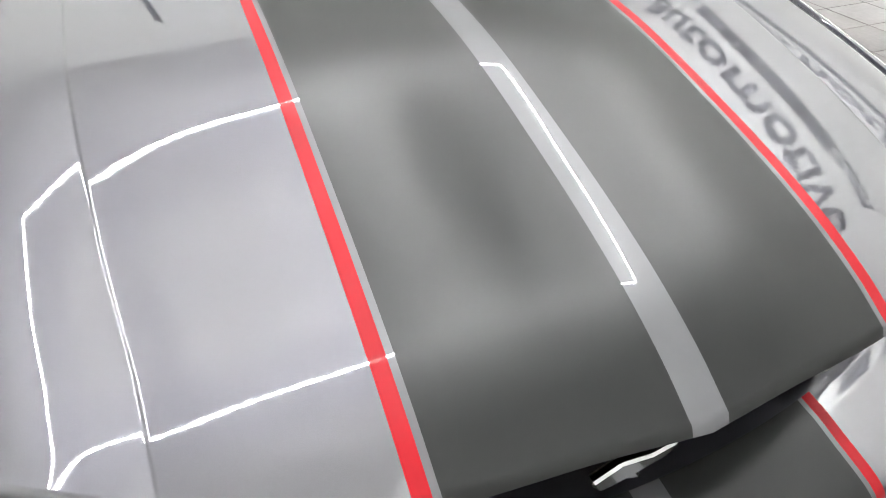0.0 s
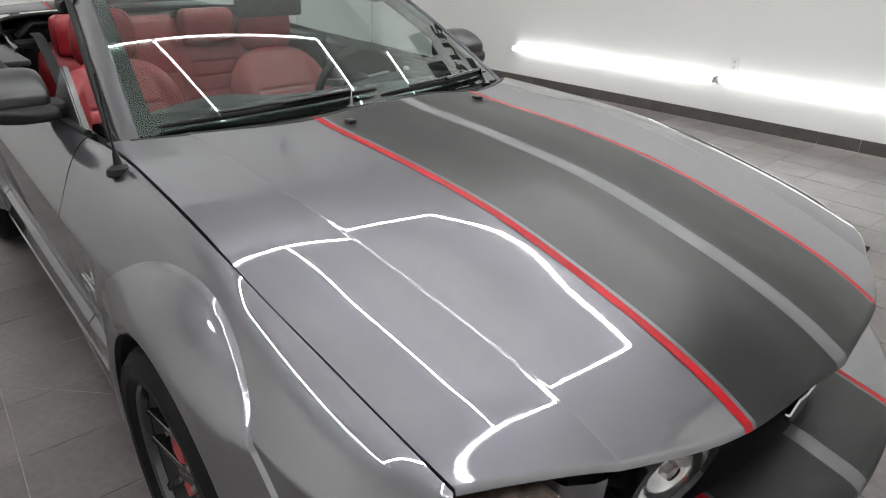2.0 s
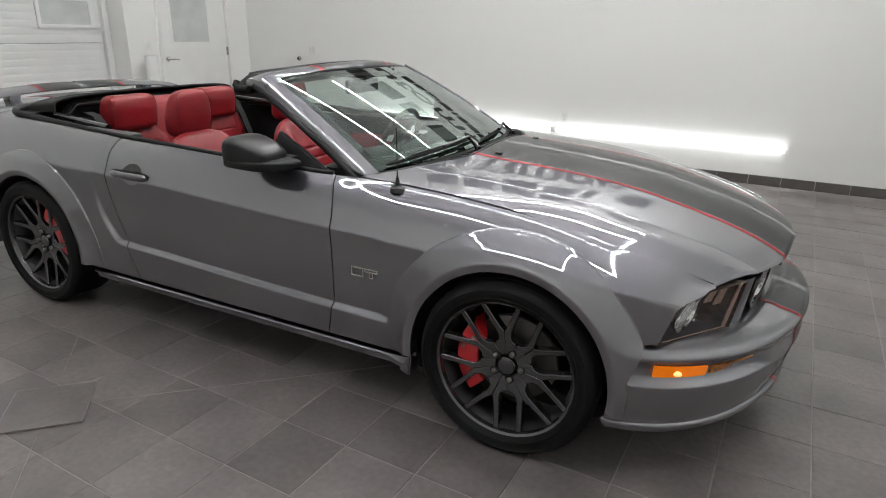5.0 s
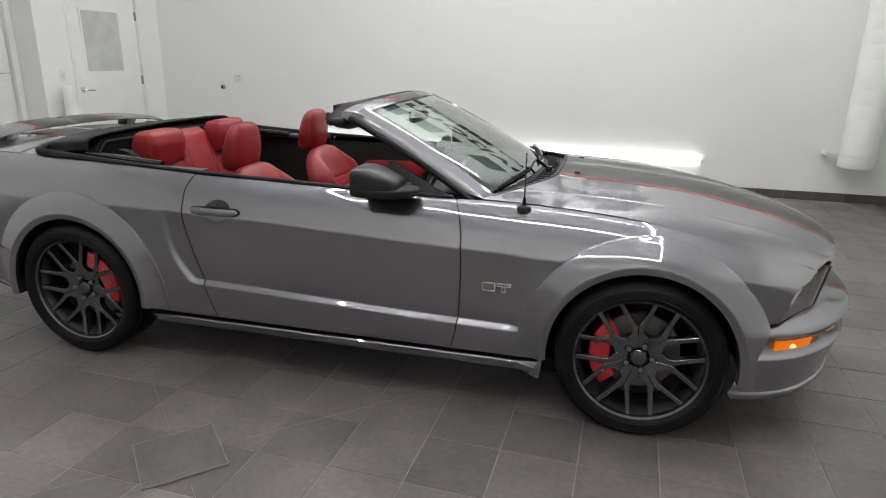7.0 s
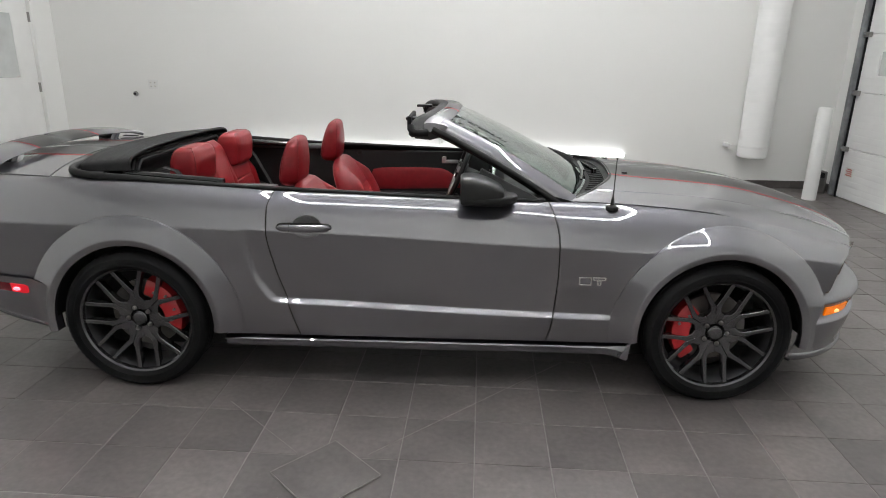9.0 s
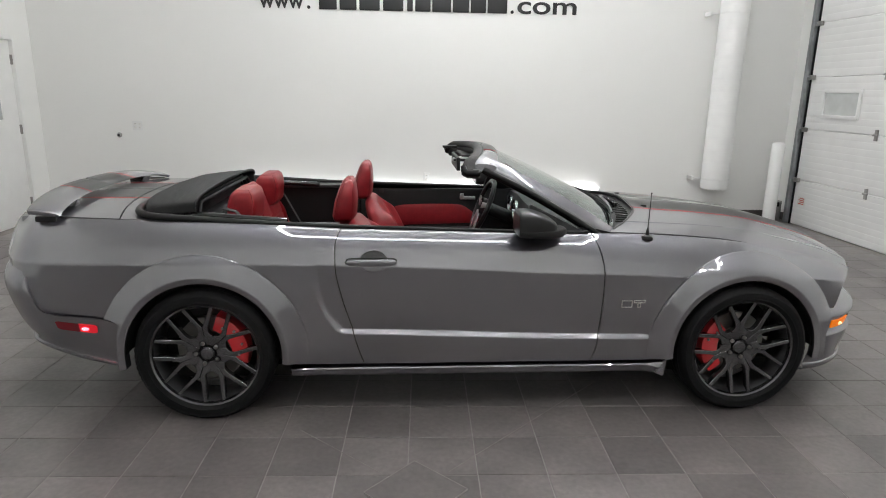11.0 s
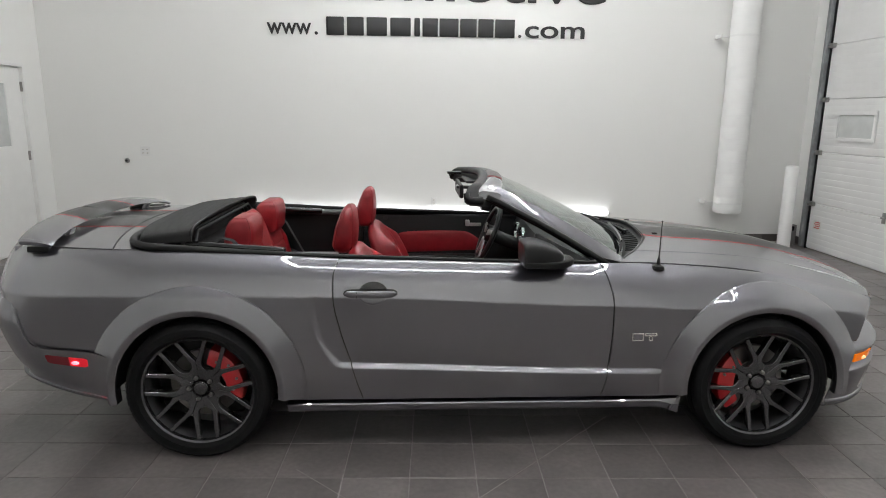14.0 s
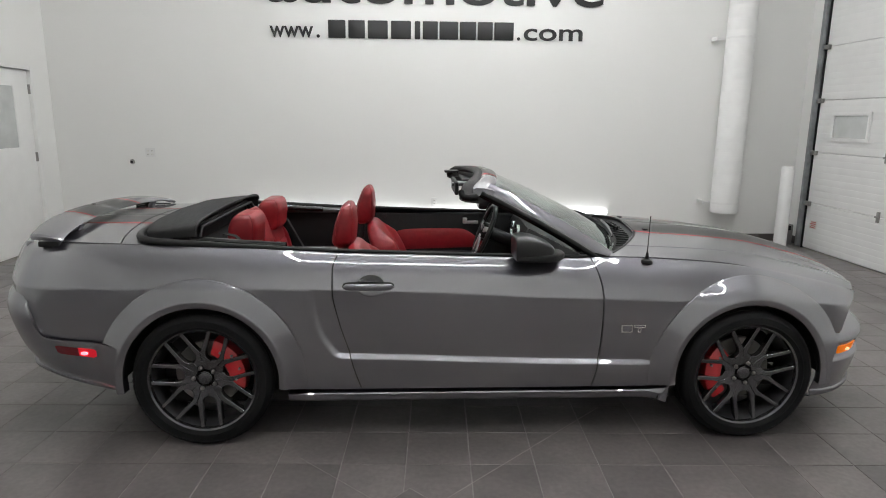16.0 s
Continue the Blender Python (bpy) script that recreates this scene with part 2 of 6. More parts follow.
def grid(fn, nu, nv, closed_u=False):
    """Vertices and quads of a sheet fn(i, j) with nu by nv points."""
    verts = [fn(i, j) for i in range(nu) for j in range(nv)]
    faces = []
    for i in range(nu if closed_u else nu - 1):
        i2 = (i + 1) % nu
        for j in range(nv - 1):
            faces.append((i * nv + j, i2 * nv + j, i2 * nv + j + 1, i * nv + j + 1))
    return verts, faces


def outward(verts, faces, centre):
    """Turns the faces of a sheet so that they look away from a centre."""
    c = Vector(centre)
    score = 0.0
    for f in faces[:: max(1, len(faces) // 200)]:
        p = [Vector(verts[k]) for k in f]
        nrm = (p[1] - p[0]).cross(p[2] - p[0])
        if nrm.length < 1e-12:
            nrm = (p[2] - p[0]).cross(p[-1] - p[0])
        score += nrm.dot(p[0] - c)
    return faces if score > 0 else [tuple(reversed(f)) for f in faces]


def cleaned(verts, faces, eps=1e-5):
    bm = bmesh.new()
    vs = [bm.verts.new(v) for v in verts]
    for f in faces:
        try:
            bm.faces.new([vs[k] for k in f])
        except ValueError:
            pass
    bmesh.ops.remove_doubles(bm, verts=bm.verts[:], dist=eps)
    bmesh.ops.dissolve_degenerate(bm, edges=bm.edges[:], dist=eps)
    return bm


def curve(*keys):
    """A smooth curve through (x, value) pairs that never overshoots."""
    xs = np.array([k[0] for k in keys], float)
    ys = np.array([k[1] for k in keys], float)
    h, d = np.diff(xs), np.diff(ys) / np.diff(xs)
    m = np.zeros(len(xs))
    m[0], m[-1] = d[0], d[-1]
    for i in range(1, len(xs) - 1):
        if d[i - 1] * d[i] > 0:
            w1, w2 = 2 * h[i] + h[i - 1], h[i] + 2 * h[i - 1]
            m[i] = (w1 + w2) / (w1 / d[i - 1] + w2 / d[i])

    def f(x):
        x = min(max(x, xs[0]), xs[-1])
        i = min(int(np.searchsorted(xs, x, "right")) - 1, len(h) - 1)
        t = (x - xs[i]) / h[i]
        return float((2 * t**3 - 3 * t**2 + 1) * ys[i] + (t**3 - 2 * t**2 + t) * h[i] * m[i]
                     + (-2 * t**3 + 3 * t**2) * ys[i + 1] + (t**3 - t**2) * h[i] * m[i + 1])
    return f


def ease(t):
    t = min(max(t, 0.0), 1.0)
    return t * t * (3 - 2 * t)


def mixv(a, b, t):
    return a + (b - a) * t


# ---------------------------------------------------------------- the room
WALL_Y, LEFT_X, RIGHT_X, BACK_Y, CEIL_Z = 4.405, -4.86, 4.72, -6.2, 5.3
T_SIZE, T_TURN = 0.3048, radians(-2.0)

floor = tagged(new("floor", box("floor", LEFT_X - 0.6, RIGHT_X + 0.3, BACK_Y - 0.2, WALL_Y + 0.2, -0.15, -0.0025, GROUT, 0.0)),
               "dark grey stone tile floor with pale thin grout lines", "floor", kind="structure")


def wall_box(name, x0, x1, y0, y1, z0, z1, label, mat=WALL):
    return solid(name, box(name, x0, x1, y0, y1, z0, z1, mat, 0.0), label, "wall", kind="structure")


wall_box("wall_back", LEFT_X - 0.6, RIGHT_X + 0.3, WALL_Y, WALL_Y + 0.2, -0.15, CEIL_Z, "smooth white painted wall with black lettering and a light tube")
# the side with the white door: openings cut through
DOOR_Y0, DOOR_Y1, DOOR_H, RETURN_Y, BAY_X = 2.86, 4.06, 2.165, 2.43, -5.20
wall_box("wall_left_a", LEFT_X - 0.16, LEFT_X, DOOR_Y1, WALL_Y, -0.15, CEIL_Z, "white painted wall beside the white door")
wall_box("wall_left_b", LEFT_X - 0.16, LEFT_X, RETURN_Y, DOOR_Y0, -0.15, CEIL_Z, "white painted wall beside the white door")
wall_box("wall_left_c", LEFT_X - 0.16, LEFT_X, DOOR_Y0, DOOR_Y1, DOOR_H, CEIL_Z, "white painted wall above the white door")
wall_box("wall_left_return", BAY_X - 0.16, LEFT_X - 0.16, RETURN_Y, RETURN_Y + 0.14, -0.15, CEIL_Z, "white painted return wall beside a bay door")
wall_box("wall_bay_a", BAY_X - 0.2, BAY_X - 0.05, -1.3, RETURN_Y, 4.40, CEIL_Z, "white painted wall above the bay door")
wall_box("wall_bay_b", BAY_X - 0.2, BAY_X - 0.05, BACK_Y, -1.3, 0.75, CEIL_Z, "plain white painted wall")
wall_box("wall_bay_c", BAY_X - 0.2, BAY_X - 0.05, BACK_Y, -1.3, -0.15, 0.75, "plain white painted wall")
wall_box("wall_front_upper", LEFT_X - 0.6, RIGHT_X + 0.3, BACK_Y - 0.2, BACK_Y, 0.75, CEIL_Z, "plain white painted wall")
wall_box("wall_front_lower", LEFT_X - 0.6, RIGHT_X + 0.3, BACK_Y - 0.2, BACK_Y, -0.15, 0.75, "plain white painted wall")
wall_box("wall_right_a", RIGHT_X + 0.06, RIGHT_X + 0.3, 4.0, WALL_Y, -0.15, CEIL_Z, "white painted wall beside the bay door")
wall_box("wall_right_b", RIGHT_X + 0.06, RIGHT_X + 0.3, BACK_Y, 0.4, -0.15, CEIL_Z, "white painted wall beside the bay door")
wall_box("wall_right_c", RIGHT_X + 0.06, RIGHT_X + 0.3, 0.4, 4.0, 4.42, CEIL_Z, "white painted wall above the bay door")
solid("ceiling", box("ceiling", LEFT_X - 0.6, RIGHT_X + 0.3, BACK_Y - 0.2, WALL_Y + 0.2, CEIL_Z, CEIL_Z + 0.2, CEILING, 0.0),
      "plain white painted ceiling", "ceiling", kind="structure")

# dark tile skirting, tile by tile
skirt = thing("baseboard", "dark brown-grey tile skirting along the white wall", "baseboard", kind="structure")
sk_mesh = box("skirting_tile", 0.0015, T_SIZE - 0.0015, -0.010, 0.0, 0.0, 0.098, BASE_TILE, 0.0015, 1)
for i in range(int((RIGHT_X - LEFT_X) / T_SIZE)):
    part("skirting_tile", sk_mesh, skirt, at=pose(LEFT_X + 0.1 + i * T_SIZE, WALL_Y - 0.001, 0.0))
sk2 = thing("baseboard", "dark brown-grey tile skirting by the bay door", "baseboard", kind="structure")
part("skirting_tile", box("skirting_tile", RIGHT_X + 0.048, RIGHT_X + 0.058, 4.07, 4.39, 0.0, 0.098, BASE_TILE, 0.0015, 1), sk2)

# white wall tube, two lengths end to end
for x0, x1 in ((-2.62, -0.19), (-0.17, 2.25)):
    lamp = thing("wall_light_tube", "long glowing white light tube fixed low along the wall", "light tube", group="wall light tubes")
    part("tube", tube_mesh("tube", [(x0 + 0.02, WALL_Y - 0.05, 0.385), (x1 - 0.02, WALL_Y - 0.05, 0.385)], 0.026, WALL_TUBE, 16), lamp, "glowing white tube")
    for e in (x0 + 0.01, x1 - 0.01):
        part("end_cap", tube_mesh("end_cap", [(e - 0.012, WALL_Y - 0.05, 0.385), (e + 0.012, WALL_Y - 0.05, 0.385)], 0.030, WHITE_METAL, 16), lamp, "white end cap")
    for e in (x0 + 0.35, x1 - 0.35):
        part("bracket", box("bracket", e - 0.015, e + 0.015, WALL_Y - 0.03, WALL_Y - 0.001, 0.37, 0.40, WHITE_METAL), lamp)


# wall sockets
def socket(x, z, w=0.12, h=0.115, two=True):
    s = thing("wall_socket", "white wall socket plate", "socket", group="wall sockets")
    part("plate", box("plate", x - w / 2, x + w / 2, WALL_Y - 0.008, WALL_Y - 0.0005, z - h / 2, z + h / 2, WHITE_METAL, 0.003), s)
    for dx in ((-0.026, 0.026) if two else (0,)):
        for dz in (-0.022, 0.022):
            part("outlet", box("outlet", x + dx - 0.014, x + dx + 0.014, WALL_Y - 0.0105, WALL_Y - 0.0082, z + dz - 0.013, z + dz + 0.013, PAPER, 0.004), s)
            for q in (-0.005, 0.005):
                part("slot", box("slot", x + dx + q - 0.001, x + dx + q + 0.001, WALL_Y - 0.0115, WALL_Y - 0.0106, z + dz - 0.005, z + dz + 0.005, VOID, 0.0), s)


socket(-3.70, 1.147)
socket(-0.07, 0.523, 0.075, 0.115, False)
stop = thing("door_stop", "round steel door stop with a rubber button", "door stop")
part("cup", revolve("cup", [(0.030, 0.0), (0.032, -0.012), (0.024, -0.03), (0.017, -0.034)], HINGE, "y", 24), stop, at=pose(-3.93, WALL_Y - 0.001, 1.03))
part("button", revolve("button", [(0.017, -0.030), (0.015, -0.037), (0.0, -0.039)], BLACK_PLASTIC, "y", 20), stop, "black rubber button", at=pose(-3.93, WALL_Y - 0.001, 1.03))


# black lettering: the plain words in letters, the name itself as plain bars
def stretched(ob_parent, text, x0, x1, z0, height, name):
    cu = bpy.data.curves.new(name, "FONT")
    cu.body, cu.size, cu.extrude, cu.offset = text, 1.0, 0.006, 0.012
    tmp = bpy.data.objects.new(name, cu)
    me = bpy.data.meshes.new_from_object(tmp)
    bpy.data.objects.remove(tmp)
    me.materials.append(LETTER)
    xs, ys = [v.co.x for v in me.vertices], [v.co.y for v in me.vertices]
    for v in me.vertices:
        v.co.x = x0 + (v.co.x - min(xs)) / (max(xs) - min(xs)) * (x1 - x0)
        v.co.y = (v.co.y - min(ys)) / (max(ys) - min(ys)) * height
    me.update()
    part(name, me, ob_parent, at=pose(0, WALL_Y - 0.0075, z0, 90, 0, 0))


sign = thing("wall_sign", "black web address lettering on the white wall", "sign")
SIGN_Z = 2.575
stretched(sign, "www", -2.12, -1.585, SIGN_Z, 0.135, "word")
stretched(sign, ".", -1.545, -1.505, SIGN_Z, 0.04, "dot")
LETTERS_W = ((-1.40, 0.215), (-1.15, 0.205), (-0.91, 0.25), (-0.62, 0.25), (-0.325, 0.07), (-0.225, 0.19),
             (-0.015, 0.235), (0.24, 0.205), (0.465, 0.19), (0.675, 0.245))
for x, w in LETTERS_W:
    part("bar", box("bar", x, x + w, WALL_Y - 0.013, WALL_Y - 0.001, SIGN_Z, SIGN_Z + 0.215, LETTER, 0.012), sign)
stretched(sign, ".", 0.965, 1.005, SIGN_Z, 0.04, "dot")
stretched(sign, "com", 1.05, 1.80, SIGN_Z, 0.145, "word")

sign2 = thing("wall_sign", "large black word lettering high on the white wall", "sign")
stretched(sign2, "automotive", -2.15, 2.05, 2.985, 0.40, "word")
sign3 = thing("wall_sign", "row of large black sign bars high on the wall", "sign")
for i in range(6):
    part("bar", box("bar", -2.05 + i * 0.69, -2.05 + i * 0.69 + (0.54 if i != 4 else 0.2), WALL_Y - 0.013, WALL_Y - 0.001, 3.62, 4.22, LETTER, 0.02), sign3)

# wrapped duct on the back wall
duct = thing("insulated_duct", "white wrapped vertical duct strapped to the wall", "duct")
prof = [(0.0, 0.42), (0.16, 0.42), (0.17, 0.435), (0.172, 0.48)]
zz = 0.48
while zz < CEIL_Z - 0.02:
    prof += [(0.172, zz), (0.1711, zz + 0.003), (0.172, zz + 0.008)]
    zz += 0.148
prof.append((0.172, CEIL_Z - 0.001))
part("wrap", revolve("wrap", prof, DUCT, "z", 48, 40), duct, at=pose(3.755, WALL_Y - 0.20, 0))
part("end_plate", revolve("end_plate", [(0.0, 0.418), (0.155, 0.418), (0.158, 0.424)], HINGE, "z", 40), duct, "dark end plate", at=pose(3.755, WALL_Y - 0.20, 0))
for z in (0.55, 2.62):
    br = part("strap", revolve("strap", [(0.1735, -0.012), (0.176, -0.010), (0.176, 0.010), (0.1735, 0.012)], WHITE_METAL, "z", 48), duct, at=pose(3.755, WALL_Y - 0.20, z))
    part("bracket", box("bracket", 3.485, 3.595, WALL_Y - 0.16, WALL_Y - 0.13, z - 0.012, z + 0.012, WHITE_METAL, 0.004), duct)
    part("foot", box("foot", 3.47, 3.50, WALL_Y - 0.16, WALL_Y - 0.001, z - 0.025, z + 0.025, WHITE_METAL, 0.004), duct)
part("clip", box("clip", 3.915, 3.931, WALL_Y - 0.235, WALL_Y - 0.21, 1.14, 1.25, HINGE, 0.003), duct, "small steel clip")

# bollard
bol = thing("bollard", "white painted steel bollard by the bay door", "bollard")
part("post", revolve("post", [(0.0, 1.068), (0.05, 1.066), (0.070, 1.055), (0.076, 1.035), (0.076, 0.0)], WHITE_METAL, "z", 40), bol, at=pose(4.30, 3.765, 0))
bol2 = thing("bollard", "white painted steel bollard beside the white door", "bollard")
part("post", revolve("post", [(0.0, 1.100), (0.05, 1.098), (0.070, 1.089), (0.076, 1.072), (0.076, 0.0)], WHITE_METAL, "z", 40), bol2, at=pose(-4.70, 2.60, 0))
# low pipe stub behind it
stub = thing("guard_block", "dark rubber guard block beside the door track", "guard")
part("block", box("block", 4.50, 4.66, 4.13, 4.21, 0.19, 0.25, BLACK_PLASTIC, 0.01), stub)
part("plate", box("plate", 4.655, 4.672, 4.11, 4.23, 0.0, 0.27, HINGE, 0.003), stub)


# sectional bay doors
def bay_door(x, y0, y1, inward, label, panes):
    """Panels from y0 to y1 on the plane x; inward is +1 if the room lies at larger x."""
    d = thing("bay_door", label, "garage door", kind="")
    edges = [0.012, 0.59, 1.228, 1.865, 2.50, 3.135, 3.77, 4.40]
    for k in range(7):
        z0, h = edges[k], edges[k + 1] - edges[k]
        bm = bmesh.new()
        n = 8
        verts, faces = [], []
        ys = np.linspace(y0, y1, 2)
        prof = [(0.0, 0.0), (0.004, 0.006)]
        for q in range(n):
            a, b = 0.006 + q * (h - 0.014) / n, 0.006 + (q + 1) * (h - 0.014) / n
            prof += [(0.006, a + 0.006), (0.006, b - 0.001), (0.0048, b + 0.001)]
        prof += [(0.0, h - 0.004)]
        for y in ys:
            for o, z in prof:
                verts.append((x + inward * o, y, z0 + z))
        m = len(prof)
        for p in range(m - 1):
            faces.append((p, p + 1, m + p + 1, m + p))
        base = len(verts)
        for y in ys:
            verts += [(x - inward * 0.04, y, z0), (x - inward * 0.04, y, z0 + h - 0.004)]
        faces += [(base, base + 1, base + 3, base + 2), (0, m, base + 2, base), (m - 1, base + 1, base + 3, 2 * m - 1)]
        part("panel", mesh_of("panel", verts, faces, WHITE_METAL, True, 20), d)
    for ym, zm in panes:
        w, hh, o = 0.66, 0.345, inward
        fr = part("window_rim", from_bm("window_rim", ring_bm(x + o * 0.004, x + o * 0.028, ym - w / 2, ym + w / 2, zm - hh / 2, zm + hh / 2, 0.045), WHITE_METAL), d, "white moulded window rim")
        part("pane", box("pane", min(x + o * 0.006, x + o * 0.012), max(x + o * 0.006, x + o * 0.012), ym - w / 2 + 0.03, ym + w / 2 - 0.03, zm - hh / 2 + 0.03, zm + hh / 2 - 0.03, FROST, 0.0), fr, "pale frosted pane")
    return d


def ring_bm(x0, x1, y0, y1, z0, z1, b):
    """A rectangular rim in the plane of y and z."""
    bm = bmesh.new()
    outer = [(y0, z0), (y1, z0), (y1, z1), (y0, z1)]
    inner = [(y0 + b, z0 + b), (y1 - b, z0 + b), (y1 - b, z1 - b), (y0 + b, z1 - b)]
    vs = [[bm.verts.new((x, y, z)) for y, z in loop] for x in (x0, x1) for loop in (outer, inner)]
    for k in range(4):
        k2 = (k + 1) % 4
        bm.faces.new((vs[0][k], vs[0][k2], vs[1][k2], vs[1][k]))
        bm.faces.new((vs[2][k], vs[3][k], vs[3][k2], vs[2][k2]))
        bm.faces.new((vs[0][k], vs[2][k], vs[2][k2], vs[0][k2]))
        bm.faces.new((vs[1][k], vs[1][k2], vs[3][k2], vs[3][k]))
    bmesh.ops.recalc_face_normals(bm, faces=bm.faces[:])
    bmesh.ops.bevel(bm, geom=bm.edges[:], offset=abs(x1 - x0) * 0.25, segments=2, affect="EDGES")
    return bm


bd = bay_door(RIGHT_X, 0.45, 3.935, -1, "closed white sectional bay door with ribbed panels", ((3.33, 1.545), (1.75, 1.545)))
for z in (0.59, 1.228, 1.865, 2.50):
    hg = part("hinge", box("hinge", RIGHT_X - 0.022, RIGHT_X - 0.008, 2.665, 2.71, z - 0.06, z + 0.06, HINGE, 0.004), bd, "steel diamond hinge")
    part("knuckle", tube_mesh("knuckle", [(RIGHT_X - 0.025, 2.655, z), (RIGHT_X - 0.025, 2.72, z)], 0.011, HINGE, 10), hg)
    rl = part("roller_bracket", box("roller_bracket", RIGHT_X - 0.05, RIGHT_X - 0.008, 3.86, 3.97, z - 0.035, z + 0.02, HINGE, 0.006), bd, "steel roller bracket")
    part("roller", tube_mesh("roller", [(RIGHT_X - 0.04, 3.92, z), (RIGHT_X - 0.04, 4.01, z)], 0.016, GALV, 12), rl)
lab = part("notice", box("notice", RIGHT_X - 0.0085, RIGHT_X - 0.0068, 3.70, 3.85, 0.27, 0.38, PAPER, 0.0), bd, "small printed paper notice")
for k in range(4):
    part("print_bar", box("print_bar", RIGHT_X - 0.0098, RIGHT_X - 0.0088, 3.72, 3.83 - 0.02 * (k % 2), 0.285 + k * 0.023, 0.297 + k * 0.023, SIGN_RED, 0.0), lab)
trk = thing("door_track", "grey galvanised vertical bay door track", "door track")
part("angle_iron", box("angle_iron", RIGHT_X - 0.005, RIGHT_X + 0.055, 4.005, 4.05, 0.0, 4.2, GALV, 0.002), trk)
part("channel", from_bm("channel", box_bm(RIGHT_X - 0.075, RIGHT_X - 0.012, 3.962, 4.005, 0.02, 4.15, 0.004), GALV), trk)
part("seal", box("seal", RIGHT_X - 0.02, RIGHT_X + 0.05, 3.940, 3.960, 0.0, 4.2, BLACK_PLASTIC, 0.004), trk, "black rubber edge seal")
for z in np.arange(0.12, 4.0, 0.3):
    part("bolt", tube_mesh("bolt", [(RIGHT_X - 0.080, 3.985, z), (RIGHT_X - 0.074, 3.985, z)], 0.009, HINGE, 8), trk)

bd2 = bay_door(BAY_X, -1.2, RETURN_Y - 0.08, 1, "closed white sectional bay door with a long pane", ((1.93, 1.555), (0.4, 1.555)))
trk2 = thing("door_track", "white bay door track beside the white return wall", "door track")
part("angle_iron", box("angle_iron", BAY_X - 0.04, BAY_X + 0.06, RETURN_Y - 0.075, RETURN_Y - 0.006, 0.0, 4.2, WHITE_METAL, 0.002), trk2)

# white personnel door with a pane
dr = thing("door_1", "closed white steel door with a frosted pane", "door", kind="structure")
leaf = part("leaf", box("leaf", LEFT_X - 0.075, LEFT_X - 0.030, DOOR_Y0 + 0.055, DOOR_Y1 - 0.055, 0.012, DOOR_H - 0.05, WHITE_DOOR, 0.002), dr)
for a, b, c, e in ((DOOR_Y0, DOOR_Y0 + 0.05, 0.0, DOOR_H), (DOOR_Y1 - 0.05, DOOR_Y1, 0.0, DOOR_H), (DOOR_Y0 + 0.05, DOOR_Y1 - 0.05, DOOR_H - 0.045, DOOR_H)):
    part("jamb", box("jamb", LEFT_X - 0.14, LEFT_X + 0.012, a, b, c, e, WHITE_DOOR, 0.003), dr)
part("pane_rim", from_bm("pane_rim", ring_bm(LEFT_X - 0.034, LEFT_X - 0.018, 3.08, 3.72, 1.205, 1.955, 0.03), WHITE_DOOR), leaf)
part("pane", box("pane", LEFT_X - 0.029, LEFT_X - 0.024, 3.10, 3.70, 1.225, 1.935, FROST, 0.0), leaf, "grey frosted pane")
for z in (0.25, 1.11, 1.90):
    part("hinge", box("hinge", LEFT_X - 0.030, LEFT_X - 0.008, DOOR_Y1 - 0.068, DOOR_Y1 - 0.040, z - 0.055, z + 0.055, HINGE, 0.003), leaf, "steel butt hinge")
hd = part("lever", tube_mesh("lever", [(LEFT_X - 0.03, 2.99, 1.03), (LEFT_X + 0.03, 2.99, 1.03), (LEFT_X + 0.04, 3.005, 1.03), (LEFT_X + 0.042, 3.11, 1.025)], 0.010, CHROME, 10), leaf, "brushed steel lever handle")
part("rose", tube_mesh("rose", [(LEFT_X - 0.03, 2.99, 1.03), (LEFT_X - 0.016, 2.99, 1.03)], 0.032, CHROME, 20), leaf)
sw = thing("light_switch", "white light switch plate beside the door", "light switch")
part("plate", box("plate", LEFT_X + 0.0005, LEFT_X + 0.008, 2.66, 2.74, 1.14, 1.26, WHITE_METAL, 0.003), sw)
part("rocker", box("rocker", LEFT_X + 0.0082, LEFT_X + 0.012, 2.685, 2.715, 1.17, 1.23, PAPER, 0.003), sw)

# ceiling light tubes: a closed rectangle with a bar across
LIGHT_Z = 4.8


def ceiling_tube(a, b):
    t = thing("ceiling_light_tube", "long glowing white tube light under the ceiling", "light tube", group="ceiling light tubes")
    a, b = Vector(a), Vector(b)
    d = (b - a).normalized()
    part("tube", tube_mesh("tube", [a + d * 0.02, b - d * 0.02], 0.010, TUBE, 12), t, "glowing white tube")
    mid, side = (a + b) / 2, Vector((-d.y, d.x, 0))
    hs = box_bm(-(b - a).length / 2, (b - a).length / 2, -0.042, 0.042, 0.021, 0.045, 0.004, 1)
    part("housing", from_bm("housing", hs, WHITE_METAL), t, "white metal housing over the tube", at=Matrix.Translation(mid) @ Matrix.Rotation(math.atan2(d.y, d.x), 4, "Z"))
    for e, s in ((a, 1), (b, -1)):
        part("end_cap", tube_mesh("end_cap", [e, e + d * s * 0.022], 0.031, WHITE_METAL, 12), t)
    for f in (0.15, 0.85):
        p = a + (b - a) * f
        part("hanger", tube_mesh("hanger", [p + Vector((0, 0, 0.03)), (p.x, p.y, CEIL_Z - 0.001)], 0.004, GALV, 6), t)


